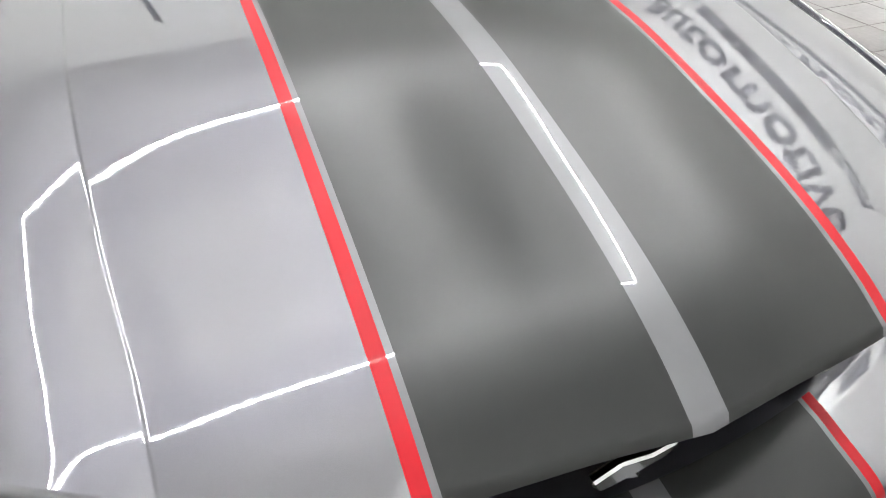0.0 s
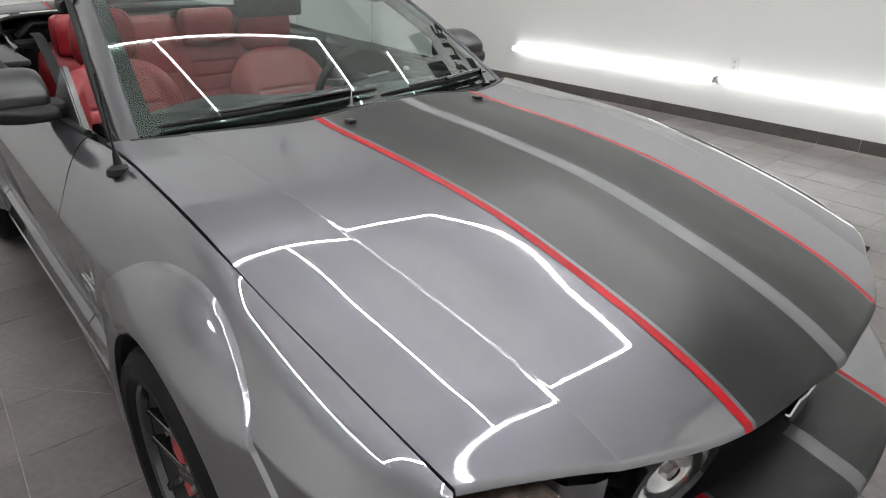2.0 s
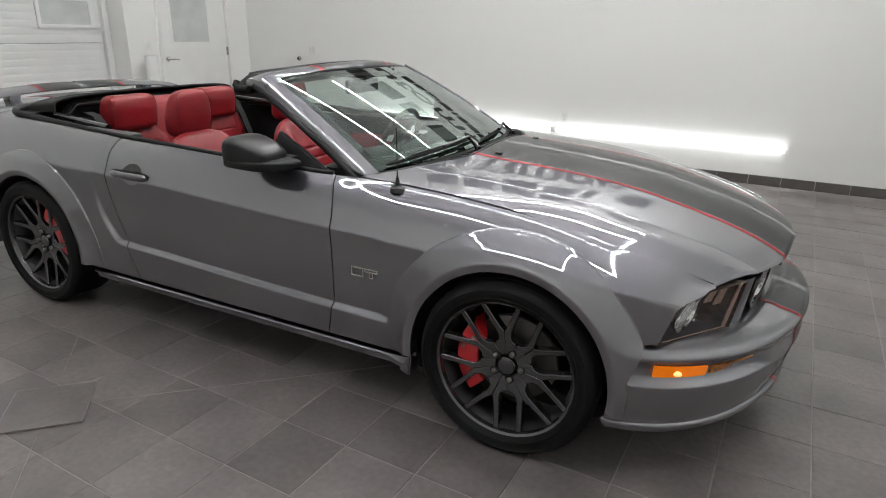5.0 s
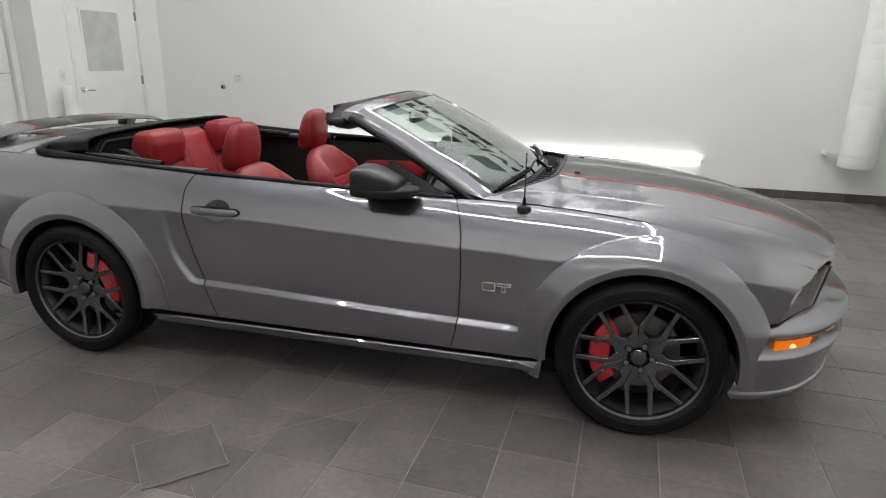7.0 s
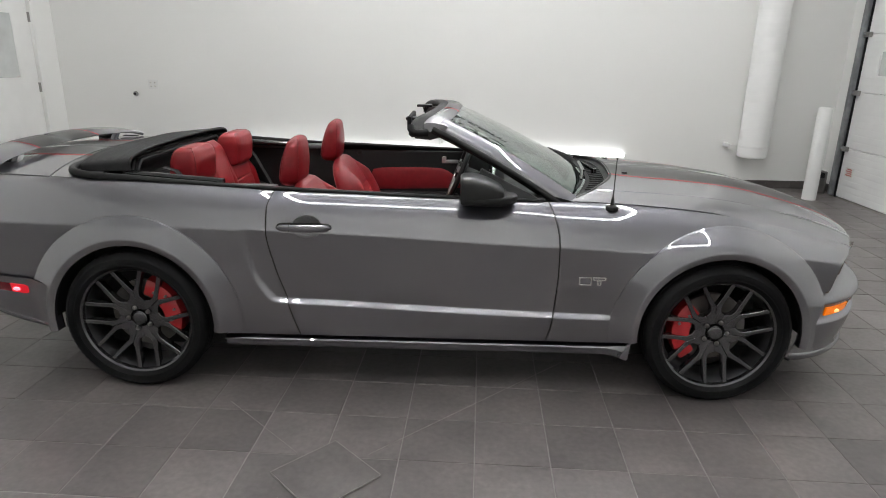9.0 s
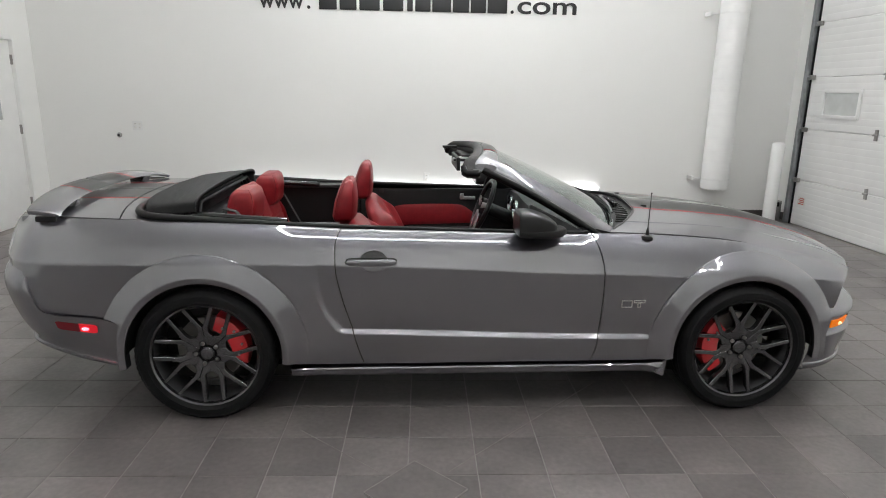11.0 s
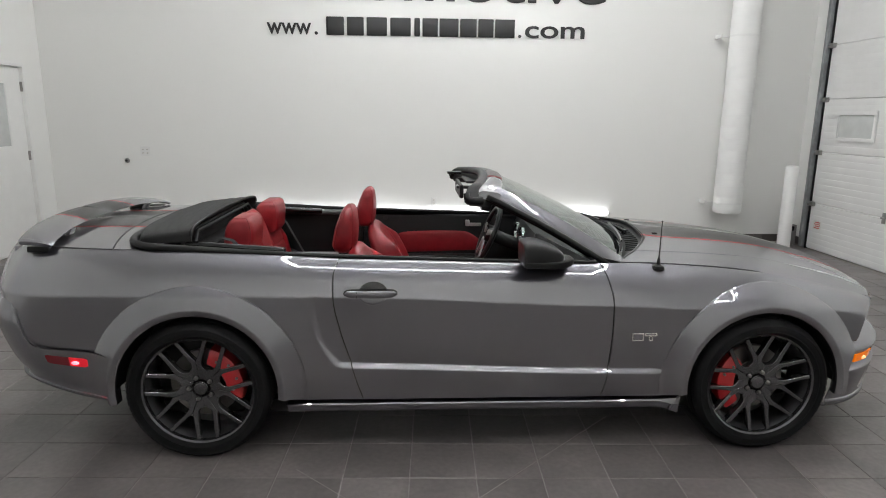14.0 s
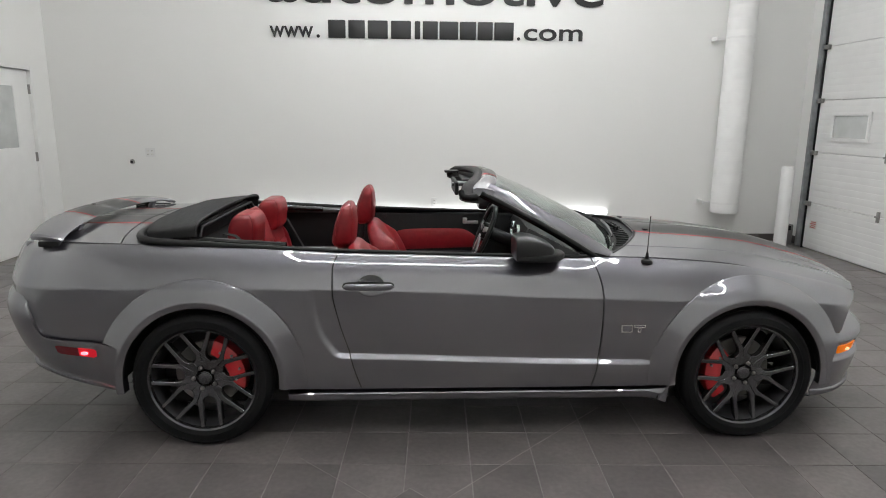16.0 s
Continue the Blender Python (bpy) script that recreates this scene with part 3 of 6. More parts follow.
LX0, LX1, LY0, LY1 = -1.60, 2.25, -3.3, 2.4
for a, b in (((LX0, LY0), (LX1, LY0)), ((LX0, LY1), (LX1, LY1)), ((LX0, LY0), (LX0, LY1)), ((LX1, LY0), (LX1, LY1)),
             ((LX0, -0.05), (LX1, -0.05)), ((LX0, 3.85), (LX1, 3.85))):
    ceiling_tube((*a, LIGHT_Z), (*b, LIGHT_Z))


# ---------------------------------------------------------------- the car: surfaces
AXLE_F, AXLE_R, AXLE_Z, TYRE_R = 1.36, -1.36, 0.337, 0.337
ARCH_R, LIP_R, FLARE_R = 0.374, 0.408, 0.505

half_w = curve((-2.40, 0.585), (-2.34, 0.678), (-2.25, 0.784), (-2.18, 0.826), (-2.1, 0.852), (-1.9, 0.874), (-1.6, 0.888), (-1.0, 0.893), (0.0, 0.893), (0.6, 0.893),
               (1.1, 0.890), (1.5, 0.884), (1.75, 0.868), (1.88, 0.842), (1.95, 0.805), (2.0, 0.755))
sh_z = curve((-2.4, 0.79), (-1.4, 0.80), (-0.64, 0.785), (0.58, 0.735), (0.9, 0.728), (1.6, 0.715), (1.85, 0.69), (2.0, 0.66))
top_y = curve((-2.40, 0.40), (-2.3, 0.50), (-2.2, 0.63), (-2.1, 0.69), (-1.64, 0.755), (-0.7, 0.785), (0.20, 0.785), (0.48, 0.778), (0.57, 0.770), (0.68, 0.758),
              (0.85, 0.752), (1.1, 0.757), (1.4, 0.761), (1.8, 0.742), (1.98, 0.722))
top_z = curve((-2.40, 0.955), (-2.25, 0.98), (-1.6, 0.985), (-0.8, 0.958), (-0.16, 0.938), (0.48, 0.922), (0.68, 0.920), (1.0, 0.907),
              (1.4, 0.870), (1.7, 0.811), (1.86, 0.772), (1.98, 0.733))
low_line = curve((-0.9, 0.455), (-0.64, 0.447), (0.6, 0.404), (1.0, 0.398))
scoop_x = curve((0.40, -0.64), (0.45, -0.69), (0.50, -0.735), (0.59, -0.80), (0.74, -0.85), (0.9, -0.87))


def recess(x, z):
    """Depth of the long side recess with its scooped rear end."""
    zl, z3 = low_line(x), sh_z(x)
    if z < zl - 0.03 or z > z3 + 0.04 or x > 1.2 or x < -1.0:
        return 0.0
    fade = max(0.0, 1.0 - (z - zl) / (z3 - zl + 0.02)) ** 0.8
    up = ease((z - zl + 0.010) / 0.028)
    back = ease((x - scoop_x(z)) / 0.055)
    front = 1.0 - ease((x - 0.80) / 0.12)
    return 0.022 * fade * up * back * max(front, 0.0)


def section(x, q):
    """Half section of the side at x: q 0..1 from the sill to the shoulder, 1..2 over the shoulder to the top edge."""
    w, z3, y5, z5 = half_w(x), sh_z(x), top_y(x), top_z(x)
    if q <= 1.0:
        z = mixv(0.275, z3, q)
        y = w + 0.006 * math.sin(math.pi * q) - 0.016 * (1 - q) ** 2
        y -= recess(x, z)
    else:
        t, d, dz = q - 1.0, w - y5, z5 - z3
        tail = ease((-x - 1.85) / 0.35)
        y1, z1 = w - mixv(0.27, 0.30, tail) * d, z3 + mixv(0.40, 0.50, tail) * dz
        y2, z2 = y5 + mixv(0.46, 0.44, tail) * d, z5 - mixv(0.12, 0.14, tail) * dz
        a, b, c, e = (1 - t) ** 3, 3 * t * (1 - t) ** 2, 3 * t * t * (1 - t), t ** 3
        y = a * w + b * y1 + c * y2 + e * y5
        z = a * z3 + b * z1 + c * z2 + e * z5
    return y, z


def side_y(x, z):
    """Half width of the side surface at a height below the shoulder."""
    return section(x, (z - 0.275) / (sh_z(x) - 0.275))[0] if z < sh_z(x) else next(
        section(x, 1 + k / 60)[0] for k in range(61) if section(x, 1 + k / 60)[1] >= z or k == 60)


def arch_low(x, low):
    """Lower edge of a side panel at x, with the wheel arches cut out."""
    for cx in (AXLE_F, AXLE_R):
        d = abs(x - cx)
        if d < ARCH_R:
            return max(low, AXLE_Z + math.sqrt(ARCH_R * ARCH_R - d * d))
    return low


ROWS_Q = sorted(set([round(k / 60, 4) for k in range(60)] + [round(0.24 + 0.2 * k / 36, 4) for k in range(37)])) + [1 + k / 34 for k in range(35)]


def side_panel(name, sgn, x0, x1, left, right, low, arches, step=0.011):
    """One outer panel of the side between two seams left(z), right(z)."""
    cols = list(np.arange(x0, x1, step)) + [x1]
    for cx in arches:
        cols = [c for c in cols if abs(abs(c - cx) - ARCH_R) > 0.02]
        for k in range(0, 13):
            a = math.pi / 2 * (1 - (k / 12) ** 2 * 0.2)
            for s in (-1, 1):
                cols.append(cx + s * ARCH_R * math.sin(a))
        cols += [cx - ARCH_R - 0.0006, cx + ARCH_R + 0.0006]
    cols = sorted(c for c in cols if x0 <= c <= x1)
    verts, faces = [], []
    n = len(ROWS_Q)
    for c in cols:
        lo = arch_low(c, low(c))
        for q in ROWS_Q:
            y, z = section(c, q)
            if z < lo:
                z = lo
                qq = (z - 0.275) / (sh_z(c) - 0.275)
                y = section(c, max(0.0, qq))[0] if qq <= 1 else side_y(c, z)
            near_l, near_r = max(0.0, 1 - (c - x0) / 0.22), max(0.0, 1 - (x1 - c) / 0.22)
            x = c + (left(z) - x0) * near_l + (right(z) - x1) * near_r
            if name == "fender" and near_r > 0:
                # the nose narrows quickly: follow the body's width at the shifted place
                if q > 1:
                    y, z = section(x, q)
                    x = c + (right(z) - x1) * near_r
                    y, z = section(x, q)
                else:
                    y = section(x, max(0.0, (z - 0.275) / (sh_z(x) - 0.275)))[0] if z < sh_z(x) else side_y(x, z)
            verts.append((x, sgn * y, z))
    for i in range(len(cols) - 1):
        for j in range(n - 1):
            faces.append((i * n + j, (i + 1) * n + j, (i + 1) * n + j + 1, i * n + j + 1))
    faces = outward(verts, faces, ((x0 + x1) / 2, 0, 0.6))
    return from_bm(name, cleaned(verts, faces), PAINT, True, 60)


def seam(*keys):
    c = curve(*keys)
    return lambda z: c(z)


door_f = seam((0.27, 0.567), (0.36, 0.590), (0.46, 0.602), (0.62, 0.608), (0.77, 0.604), (0.86, 0.585), (0.93, 0.555))
door_r = seam((0.27, -0.588), (0.36, -0.618), (0.476, -0.650), (0.62, -0.692), (0.78, -0.722), (0.88, -0.724), (0.95, -0.700), (0.97, -0.690))
GAP = 0.0028

car = thing("convertible_car", "grey metallic open convertible with matte black and red racing stripes", "car")

fender_low = curve((0.5, 0.275), (AXLE_F, 0.275), (AXLE_F + 0.365, 0.520), (1.85, 0.532), (2.0, 0.56))
quarter_low = curve((-2.40, 0.760), (-2.235, 0.745), (-2.205, 0.725), (-2.155, 0.604), (-2.135, 0.566), (-2.10, 0.548), (-1.836, 0.523), (-1.745, 0.498), (-1.735, 0.275), (-0.5, 0.275))


def lens_x(y, z):
    """The flat, forward-leaning plane of the headlight glass."""
    return 2.046 - 0.755 * (y - 0.60) + 0.22 * (z - 0.55)


def lens_edge(z):
    """Where the side of the body meets that plane."""
    x = 1.90
    for _ in range(30):
        x = 0.5 * x + 0.5 * lens_x(side_y(min(x, 1.99), z), z)
    return x, side_y(min(x, 1.99), z)


edge_keys = [(z, lens_edge(z)) for z in (0.53, 0.56, 0.59, 0.62, 0.65, 0.67, 0.69, 0.705, 0.718, 0.728)]
fender_end = seam(*[(z, p[0] + 0.005) for z, p in edge_keys], (0.735, 1.982))
lens_out = curve(*[(z, p[1] - 0.005) for z, p in edge_keys])
sides = {}
for sgn, word in ((-1, "right"), (1, "left")):
    f = part("fender", side_panel("fender", sgn, 0.567 + GAP, 1.975, lambda z: door_f(z) + GAP, fender_end, fender_low, (AXLE_F,)), car)
    thick(f, 0.006)
    d = part("door", side_panel("door", sgn, -0.588 + GAP, 0.567 - GAP, lambda z: door_r(z) + GAP, lambda z: door_f(z) - GAP, lambda x: 0.275, ()), car)
    # door and quarter rims are coloured near black as shade in the seams
    thick(d, 0.006, rim=VOID)
    q = part("quarter_panel", side_panel("quarter_panel", sgn, -2.40, -0.588 - GAP, lambda z: -2.40, lambda z: door_r(z) - GAP, quarter_low, (AXLE_R,)), car)
    thick(q, 0.006, rim=VOID)
    sides[sgn] = (f, d, q)

    # near-black inner shell that stands in for the shade behind the seams
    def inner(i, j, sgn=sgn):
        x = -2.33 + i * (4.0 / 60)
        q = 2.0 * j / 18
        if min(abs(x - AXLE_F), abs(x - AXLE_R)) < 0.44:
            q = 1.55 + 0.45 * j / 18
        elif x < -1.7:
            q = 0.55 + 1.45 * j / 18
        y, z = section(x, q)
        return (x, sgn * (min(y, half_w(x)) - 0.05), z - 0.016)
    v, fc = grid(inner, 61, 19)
    part("seam_shade_shell", from_bm("seam_shade_shell", cleaned(v, fc), VOID), car, "near-black sheet for the shade inside the body")

    # wheel arch bands, proud of the body with a crisp outer edge
    for cx in (AXLE_F, AXLE_R):
        fore = 1 if cx > 0 else -1
        radii = [ARCH_R, ARCH_R, ARCH_R + 0.004, ARCH_R + 0.012, 0.398, 0.404, 0.409, 0.414, 0.425, 0.445, 0.465, 0.482, 0.492, 0.498, 0.502, 0.505]

        def band(i, j, cx=cx, fore=fore, sgn=sgn):
            a = mixv(radians(-7), radians(186), i / 110)
            r = radii[j]
            if fore < 0 and i <= 55:
                # the rear leg ends on the bumper seam
                a0 = math.asin((quarter_low(cx - 0.92 * r) + 0.006 - AXLE_Z) / r)
                a = mixv(a0, math.pi / 2, i / 55)
            elif fore < 0:
                a = mixv(math.pi / 2, radians(186), (i - 55) / 55)
            elif math.cos(a) > 0:
                r = min(r, mixv(0.428, 0.505, ease((AXLE_Z + 0.46 * math.sin(a) - 0.40) / 0.15)) + 0.0004 * j)
            x, z = cx + fore * r * math.cos(a), AXLE_Z + r * math.sin(a)
            body = side_y(x, z)
            if fore * (x - cx) > 0:
                body = mixv(body, 0.889 if cx > 0 else 0.884, ease((0.57 - z) / 0.07))
            edge = 0.926 if cx > 0 else 0.930
            t = min(1.0, max(0.0, (r - 0.408) / (0.498 - 0.408)))
            y = mixv(edge - 0.002, body + 0.010, t)
            if r <= LIP_R:
                y = edge - 0.008 * ((LIP_R - r) / 0.034) ** 2
            elif fore * (x - cx) < 0:
                y = mixv(mixv(edge - 0.002, body + 0.0015, math.sin(t * math.pi / 2)), y, ease((z - 0.40) / 0.18))
            y = (y, y, y, y, y, y, y, y, y, y, y, y, y, y, min(body + 0.0085, y), body - 0.004)[j] if j else body - 0.012
            return (x, sgn * y, max(z, 0.272 if fore * (x - cx) < 0 else 0.262))
        v, fc = grid(band, 111, len(radii))
        part("wheel_arch_band", from_bm("wheel_arch_band", cleaned(v, outward(v, fc, (cx, 0, AXLE_Z))), PAINT, True, 38), car, "grey flared wheel arch band")

    # wheel wells
    for cx in (AXLE_F, AXLE_R):
        def well(i, j, cx=cx, sgn=sgn):
            a = math.radians(2) + i * math.radians(176) / 30
            r = ARCH_R - 0.001
            y = ((0.905, 0.88, 0.60, 0.58)[j])
            rr = r if j < 3 else 0.05
            return (cx + rr * math.cos(a), sgn * y, max(0.14, AXLE_Z + rr * math.sin(a)))
        v, fc = grid(well, 31, 4)
        part("wheel_liner", mesh_of("wheel_liner", v, fc, BLACK_PLASTIC), car, "black plastic wheel arch liner")

    # sill moulding under the doors
    prof = ((0.800, 0.256), (0.852, 0.255), (0.872, 0.252), (0.878, 0.247), (0.876, 0.241), (0.864, 0.238), (0.862, 0.226), (0.856, 0.208), (0.842, 0.196), (0.79, 0.198))

    def sill(i, j, sgn=sgn):
        x = mixv(-0.955, 0.955, i / 40)
        y, z = prof[j]
        if i >= 38:
            z -= (i - 38) * 0.008 * (1 if z < 0.25 else -0.8)
            y += 0.006 * (i - 38)
        return (x, sgn * y, z)
    v, fc = grid(sill, 41, len(prof))
    fc = outward(v, fc, (0, 0, 0.25))
    sl = part("sill_moulding", mesh_of("sill_moulding", v, fc, PAINT, True, 25), car, "grey sill moulding with a raised edge")
    thick(sl, 0.006)
    flap = [(0.915, 0.202), (0.945, 0.262), (0.972, 0.285), (0.962, 0.184)]
    bm = bmesh.new()
    aa = [bm.verts.new((x, sgn * 0.888, z)) for x, z in flap]
    bb = [bm.verts.new((x, sgn * 0.820, z)) for x, z in flap]
    bm.faces.new(aa), bm.faces.new(bb[::-1])
    for k in range(4):
        bm.faces.new((aa[k], bb[k], bb[(k + 1) % 4], aa[(k + 1) % 4]))
    bmesh.ops.recalc_face_normals(bm, faces=bm.faces[:])
    bmesh.ops.bevel(bm, geom=bm.edges[:], offset=0.005, segments=2, affect="EDGES")
    part("sill_end", from_bm("sill_end", bm, PAINT), car, "flared grey end of the sill")

# floor pan
part("underbody", box("underbody", -1.70, 1.72, -0.79, 0.79, 0.17, 0.24, VOID, 0.02), car, "dark underbody")
# solid near-black block in place of the shade under the hood
part("engine_bay", box("engine_bay", 0.70, 1.98, -0.52, 0.52, 0.24, 0.66, VOID, 0.03), car, "near-black block for the shade under the hood")

# ---------------------------------------------------------------- hood
hood_xf = curve((0.0, 2.215), (0.29, 2.180), (0.57, 2.070), (0.718, 1.982), (0.76, 1.95))
hood_xr = curve((0.0, 0.950), (0.28, 0.935), (0.55, 0.810), (0.70, 0.690), (0.76, 0.66))
hood_edge = curve((0.66, 0.753), (0.85, 0.747), (1.1, 0.752), (1.4, 0.756), (1.8, 0.737), (1.985, 0.717))
hood_mid = curve((0.0, 0.992), (0.08, 0.980), (0.28, 0.962), (0.53, 0.928), (0.74, 0.868), (0.875, 0.816), (0.955, 0.772), (1.0, 0.738))
hood_side = curve((0.0, 0.925), (0.2, 0.916), (0.45, 0.893), (0.70, 0.836), (0.88, 0.782), (1.0, 0.735))


def hood_z(u, v):
    """u runs from the rear edge (0) to the front (1), v from the middle (0) to the seam (1)."""
    a, b = hood_mid(u), hood_side(u)
    k = 0.775 - 0.075 * u
    w = v * v
    # the raised middle, its folded edge, and a shallow flute outside it that rounds over to the seam
    q, h = min(v / k, 1.0), u - 0.5
    fold = ((-0.0048 + 0.0046 * h) * math.sin(math.pi * q) + (0.0025 + 0.0025 * h) * math.sin(2 * math.pi * q)
            + (0.0016 + 0.0011 * h) * math.sin(3 * math.pi * q) + (-0.0031 - 0.0017 * h) * ease(q)) * ease((q - 0.03) / 0.30)
    if v > k:
        t = (v - k) / (1 - k)
        fold = (-0.0031 - 0.0017 * h) * (1 - t) + (0.0041 + 0.0145 * h) * 4 * t * (1 - t)
        fold -= 0.0016 * ease((v - k) / 0.007) * (1 - ease(t / 0.6))
    return a + (b - a) * w + fold


def hood_pt(u, y, lift=0.0):
    s, ay = (1 if y >= 0 else -1), abs(y)
    xr, xf = hood_xr(ay), hood_xf(ay)
    x = mixv(xr, xf, u)
    v = ay / hood_edge(min(max(x, 0.66), 1.985))
    return (x, y, hood_z(u, min(v, 1.0)) + lift)


HV = sorted(set([round(k / 40, 4) for k in range(41)] + [round(0.685 + 0.0022 * k, 4) for k in range(48)]))


def hood_sheet(i, j):
    u = 1 - (1 - i / 70) ** 1.25
    v = HV[abs(j - len(HV) + 1)] * (1 if j >= len(HV) - 1 else -1)
    # find y so that v is the share of the way to the seam
    y = v * 0.72
    for _ in range(4):
        x = mixv(hood_xr(abs(y)), hood_xf(abs(y)), u)
        y = v * hood_edge(min(max(x, 0.66), 1.985))
    return hood_pt(u, y)


v, fc = grid(hood_sheet, 71, 2 * len(HV) - 1)
# turned-down front lip
n = 2 * len(HV) - 1
base = len(v)
for j in range(n):
    x, y, z = v[70 * n + j]
    v.append((x + 0.004, y, z - 0.010))
    v.append((x - 0.020, y, z - 0.024))
for j in range(n - 1):
    fc.append((70 * n + j, base + 2 * j, base + 2 * (j + 1), 70 * n + j + 1))
    fc.append((base + 2 * j, base + 2 * j + 1, base + 2 * (j + 1) + 1, base + 2 * (j + 1)))
base = len(v)
for j, dy in ((0, 0.002), (n - 1, -0.002)):
    for i in range(71):
        x, y, z = v[i * n + j]
        v.append((x, y + dy, z - 0.020))
for e, j in enumerate((0, n - 1)):
    for i in range(70):
        fc.append((i * n + j, (i + 1) * n + j, base + 71 * e + i + 1, base + 71 * e + i))
fc = [f for f in outward(v, fc, (1.5, 0, -5))]
hood = part("hood", mesh_of("hood", v, fc, PAINT, True, 60), car, "grey hood with a raised centre")


def hood_band(name, y0, y1, mat, label, lift, u0=0.0):
    m = max(2, int(abs(y1 - y0) / 0.02) + 1)

    def f(i, j):
        if i <= 70:
            p = hood_pt(mixv(u0, 1.0, 1 - (1 - i / 70) ** 1.25), mixv(y0, y1, j / (m - 1)), lift)
            return p
        x, y, z = hood_pt(1.0, mixv(y0, y1, j / (m - 1)), 0)
        return (x + 0.004 + lift, y, z - 0.010)
    v, fc = grid(f, 72, m)
    part(name, mesh_of(name, v, outward(v, fc, (1.5, 0, -5)), mat, True, 60), hood, label)


for s in (-1, 1):
    hood_band("stripe", s * 0.022, s * 0.270, BLACK_VINYL, "matte black racing stripe", 0.0012)
    hood_band("pinstripe", s * 0.270, s * 0.278, SILVER_VINYL, "thin silver line", 0.0012)
    hood_band("pinstripe", s * 0.278, s * 0.296, RED_VINYL, "red pinstripe", 0.0012)
hood_band("centre_stripe", -0.022, 0.022, SILVER_VINYL, "silver centre stripe", 0.0012)
for s in (-1, 1):
    x, y, z = hood_pt(0.075, s * 0.235)
    nz = part("washer_nozzle", from_bm("washer_nozzle", box_bm(x - 0.016, x + 0.012, y - 0.011, y + 0.011, z - 0.002, z + 0.010, 0.004), DARK_PLASTIC), hood, "black washer nozzle")

# ---------------------------------------------------------------- front bumper and nose
B_LEV = ((0.180, 2.17, 0.80, 1.70, 2.0), (0.200, 2.245, 0.858, 1.70, 2.0), (0.222, 2.268, 0.876, 1.70, 2.0), (0.238, 2.266, 0.876, 1.70, 2.0), (0.250, 2.256, 0.870, 1.70, 2.0), (0.320, 2.280, 0.884, 1.70, 2.0),
         (0.385, 2.296, 0.893, 1.70, 2.0), (0.397, 2.292, 0.891, 1.70, 2.0), (0.412, 2.268, 0.874, 1.70, 2.0), (0.445, 2.262, 0.868, 1.70, 2.0), (0.470, 2.280, 0.878, 1.70, 2.0), (0.488, 2.306, 0.893, 1.70, 2.0), (0.503, 2.309, 0.893, 1.70, 2.0),
         (0.518, 2.290, 0.882, 1.70, 2.0), (0.532, 2.235, 0.862, 1.70, 2.0), (0.546, 2.165, 0.83, 1.70, 2.0), (0.548, 2.02, 0.74, 1.70, 2.0))


def super_pt(th, xf, ym, xs, n):
    c, s = math.cos(th), math.sin(th)
    return xs + (xf - xs) * max(c, 0) ** (2 / n), math.copysign(ym * abs(s) ** (2 / n), s)


def bumper_pt(i, j, n=120):
    th = mixv(-math.pi / 2, math.pi / 2, i / n)
    z, xf, ym, xs, e = B_LEV[j]
    if 0.39 < z < 0.48:
        # the lamp slot runs out towards the middle
        xf = mixv(2.301, xf, ease((abs(th) - 0.60) / 0.20))
    x, y = super_pt(th, xf, ym, xs, e)
    arch = ARCH_R * ARCH_R - (z - AXLE_Z) ** 2
    lim = AXLE_F + math.sqrt(max(arch, 0)) + 0.004
    if z < 0.25:
        lim = AXLE_F + 0.352 + (0.25 - z) * 0.5
    x = max(x, lim)
    return (x, y, z)


def spline_rows(fn, rows, per):
    """Catmull-Rom refinement of a sheet along its second index."""
    out = []
    for j in range(rows - 1):
        out += [(j, k / per) for k in range(per)]
    out.append((rows - 2, 1.0))

    def f(i, jj):
        j, t = out[jj]
        p = [Vector(fn(i, min(max(j + d, 0), rows - 1))) for d in (-1, 0, 1, 2)]
        return 0.5 * ((2 * p[1]) + (p[2] - p[0]) * t + (2 * p[0] - 5 * p[1] + 4 * p[2] - p[3]) * t * t + (3 * p[1] - p[0] - 3 * p[2] + p[3]) * t ** 3)
    return f, len(out)


bf, bn = spline_rows(bumper_pt, len(B_LEV), 3)
v, fc = grid(bf, 121, bn)
fb = part("front_bumper", mesh_of("front_bumper", v, outward(v, fc, (1.2, 0, 0.4)), PAINT, True, 40), car, "grey front bumper with a chin lip")
thick(fb, 0.006)


def bumper_band(y0, y1, mat, name, label, j0, j1):
    m = max(2, int(abs(y1 - y0) / 0.025) + 1)

    def at_y(y, jj):
        lo, hi = 0, 120
        best = None
        for i in range(120):
            a, b = bf(i, jj), bf(i + 1, jj)
            if (a.y - y) * (b.y - y) <= 0 and abs(b.y - a.y) > 1e-9:
                t = (y - a.y) / (b.y - a.y)
                best = a + (b - a) * t
        return best

    def f(i, j):
        jj = j0 + i
        y = mixv(y0, y1, j / (m - 1))
        p = at_y(y, jj)
        a, b = at_y(y, max(jj - 1, 0)), at_y(y, min(jj + 1, bn - 1))
        nrm = Vector((b.z - a.z, 0, -(b.x - a.x))).normalized()
        return p + nrm * 0.0014
    v, fc = grid(f, j1 - j0 + 1, m)
    part(name, mesh_of(name, v, outward(v, fc, (1.2, 0, 0.4)), mat, True, 60), fb, label)


for s in (-1, 1):
    bumper_band(s * 0.022, s * 0.270, BLACK_VINYL, "stripe", "matte black racing stripe", 3, 45)
    bumper_band(s * 0.270, s * 0.278, SILVER_VINYL, "pinstripe", "thin silver line", 3, 45)
    bumper_band(s * 0.278, s * 0.296, RED_VINYL, "pinstripe", "red pinstripe", 3, 45)
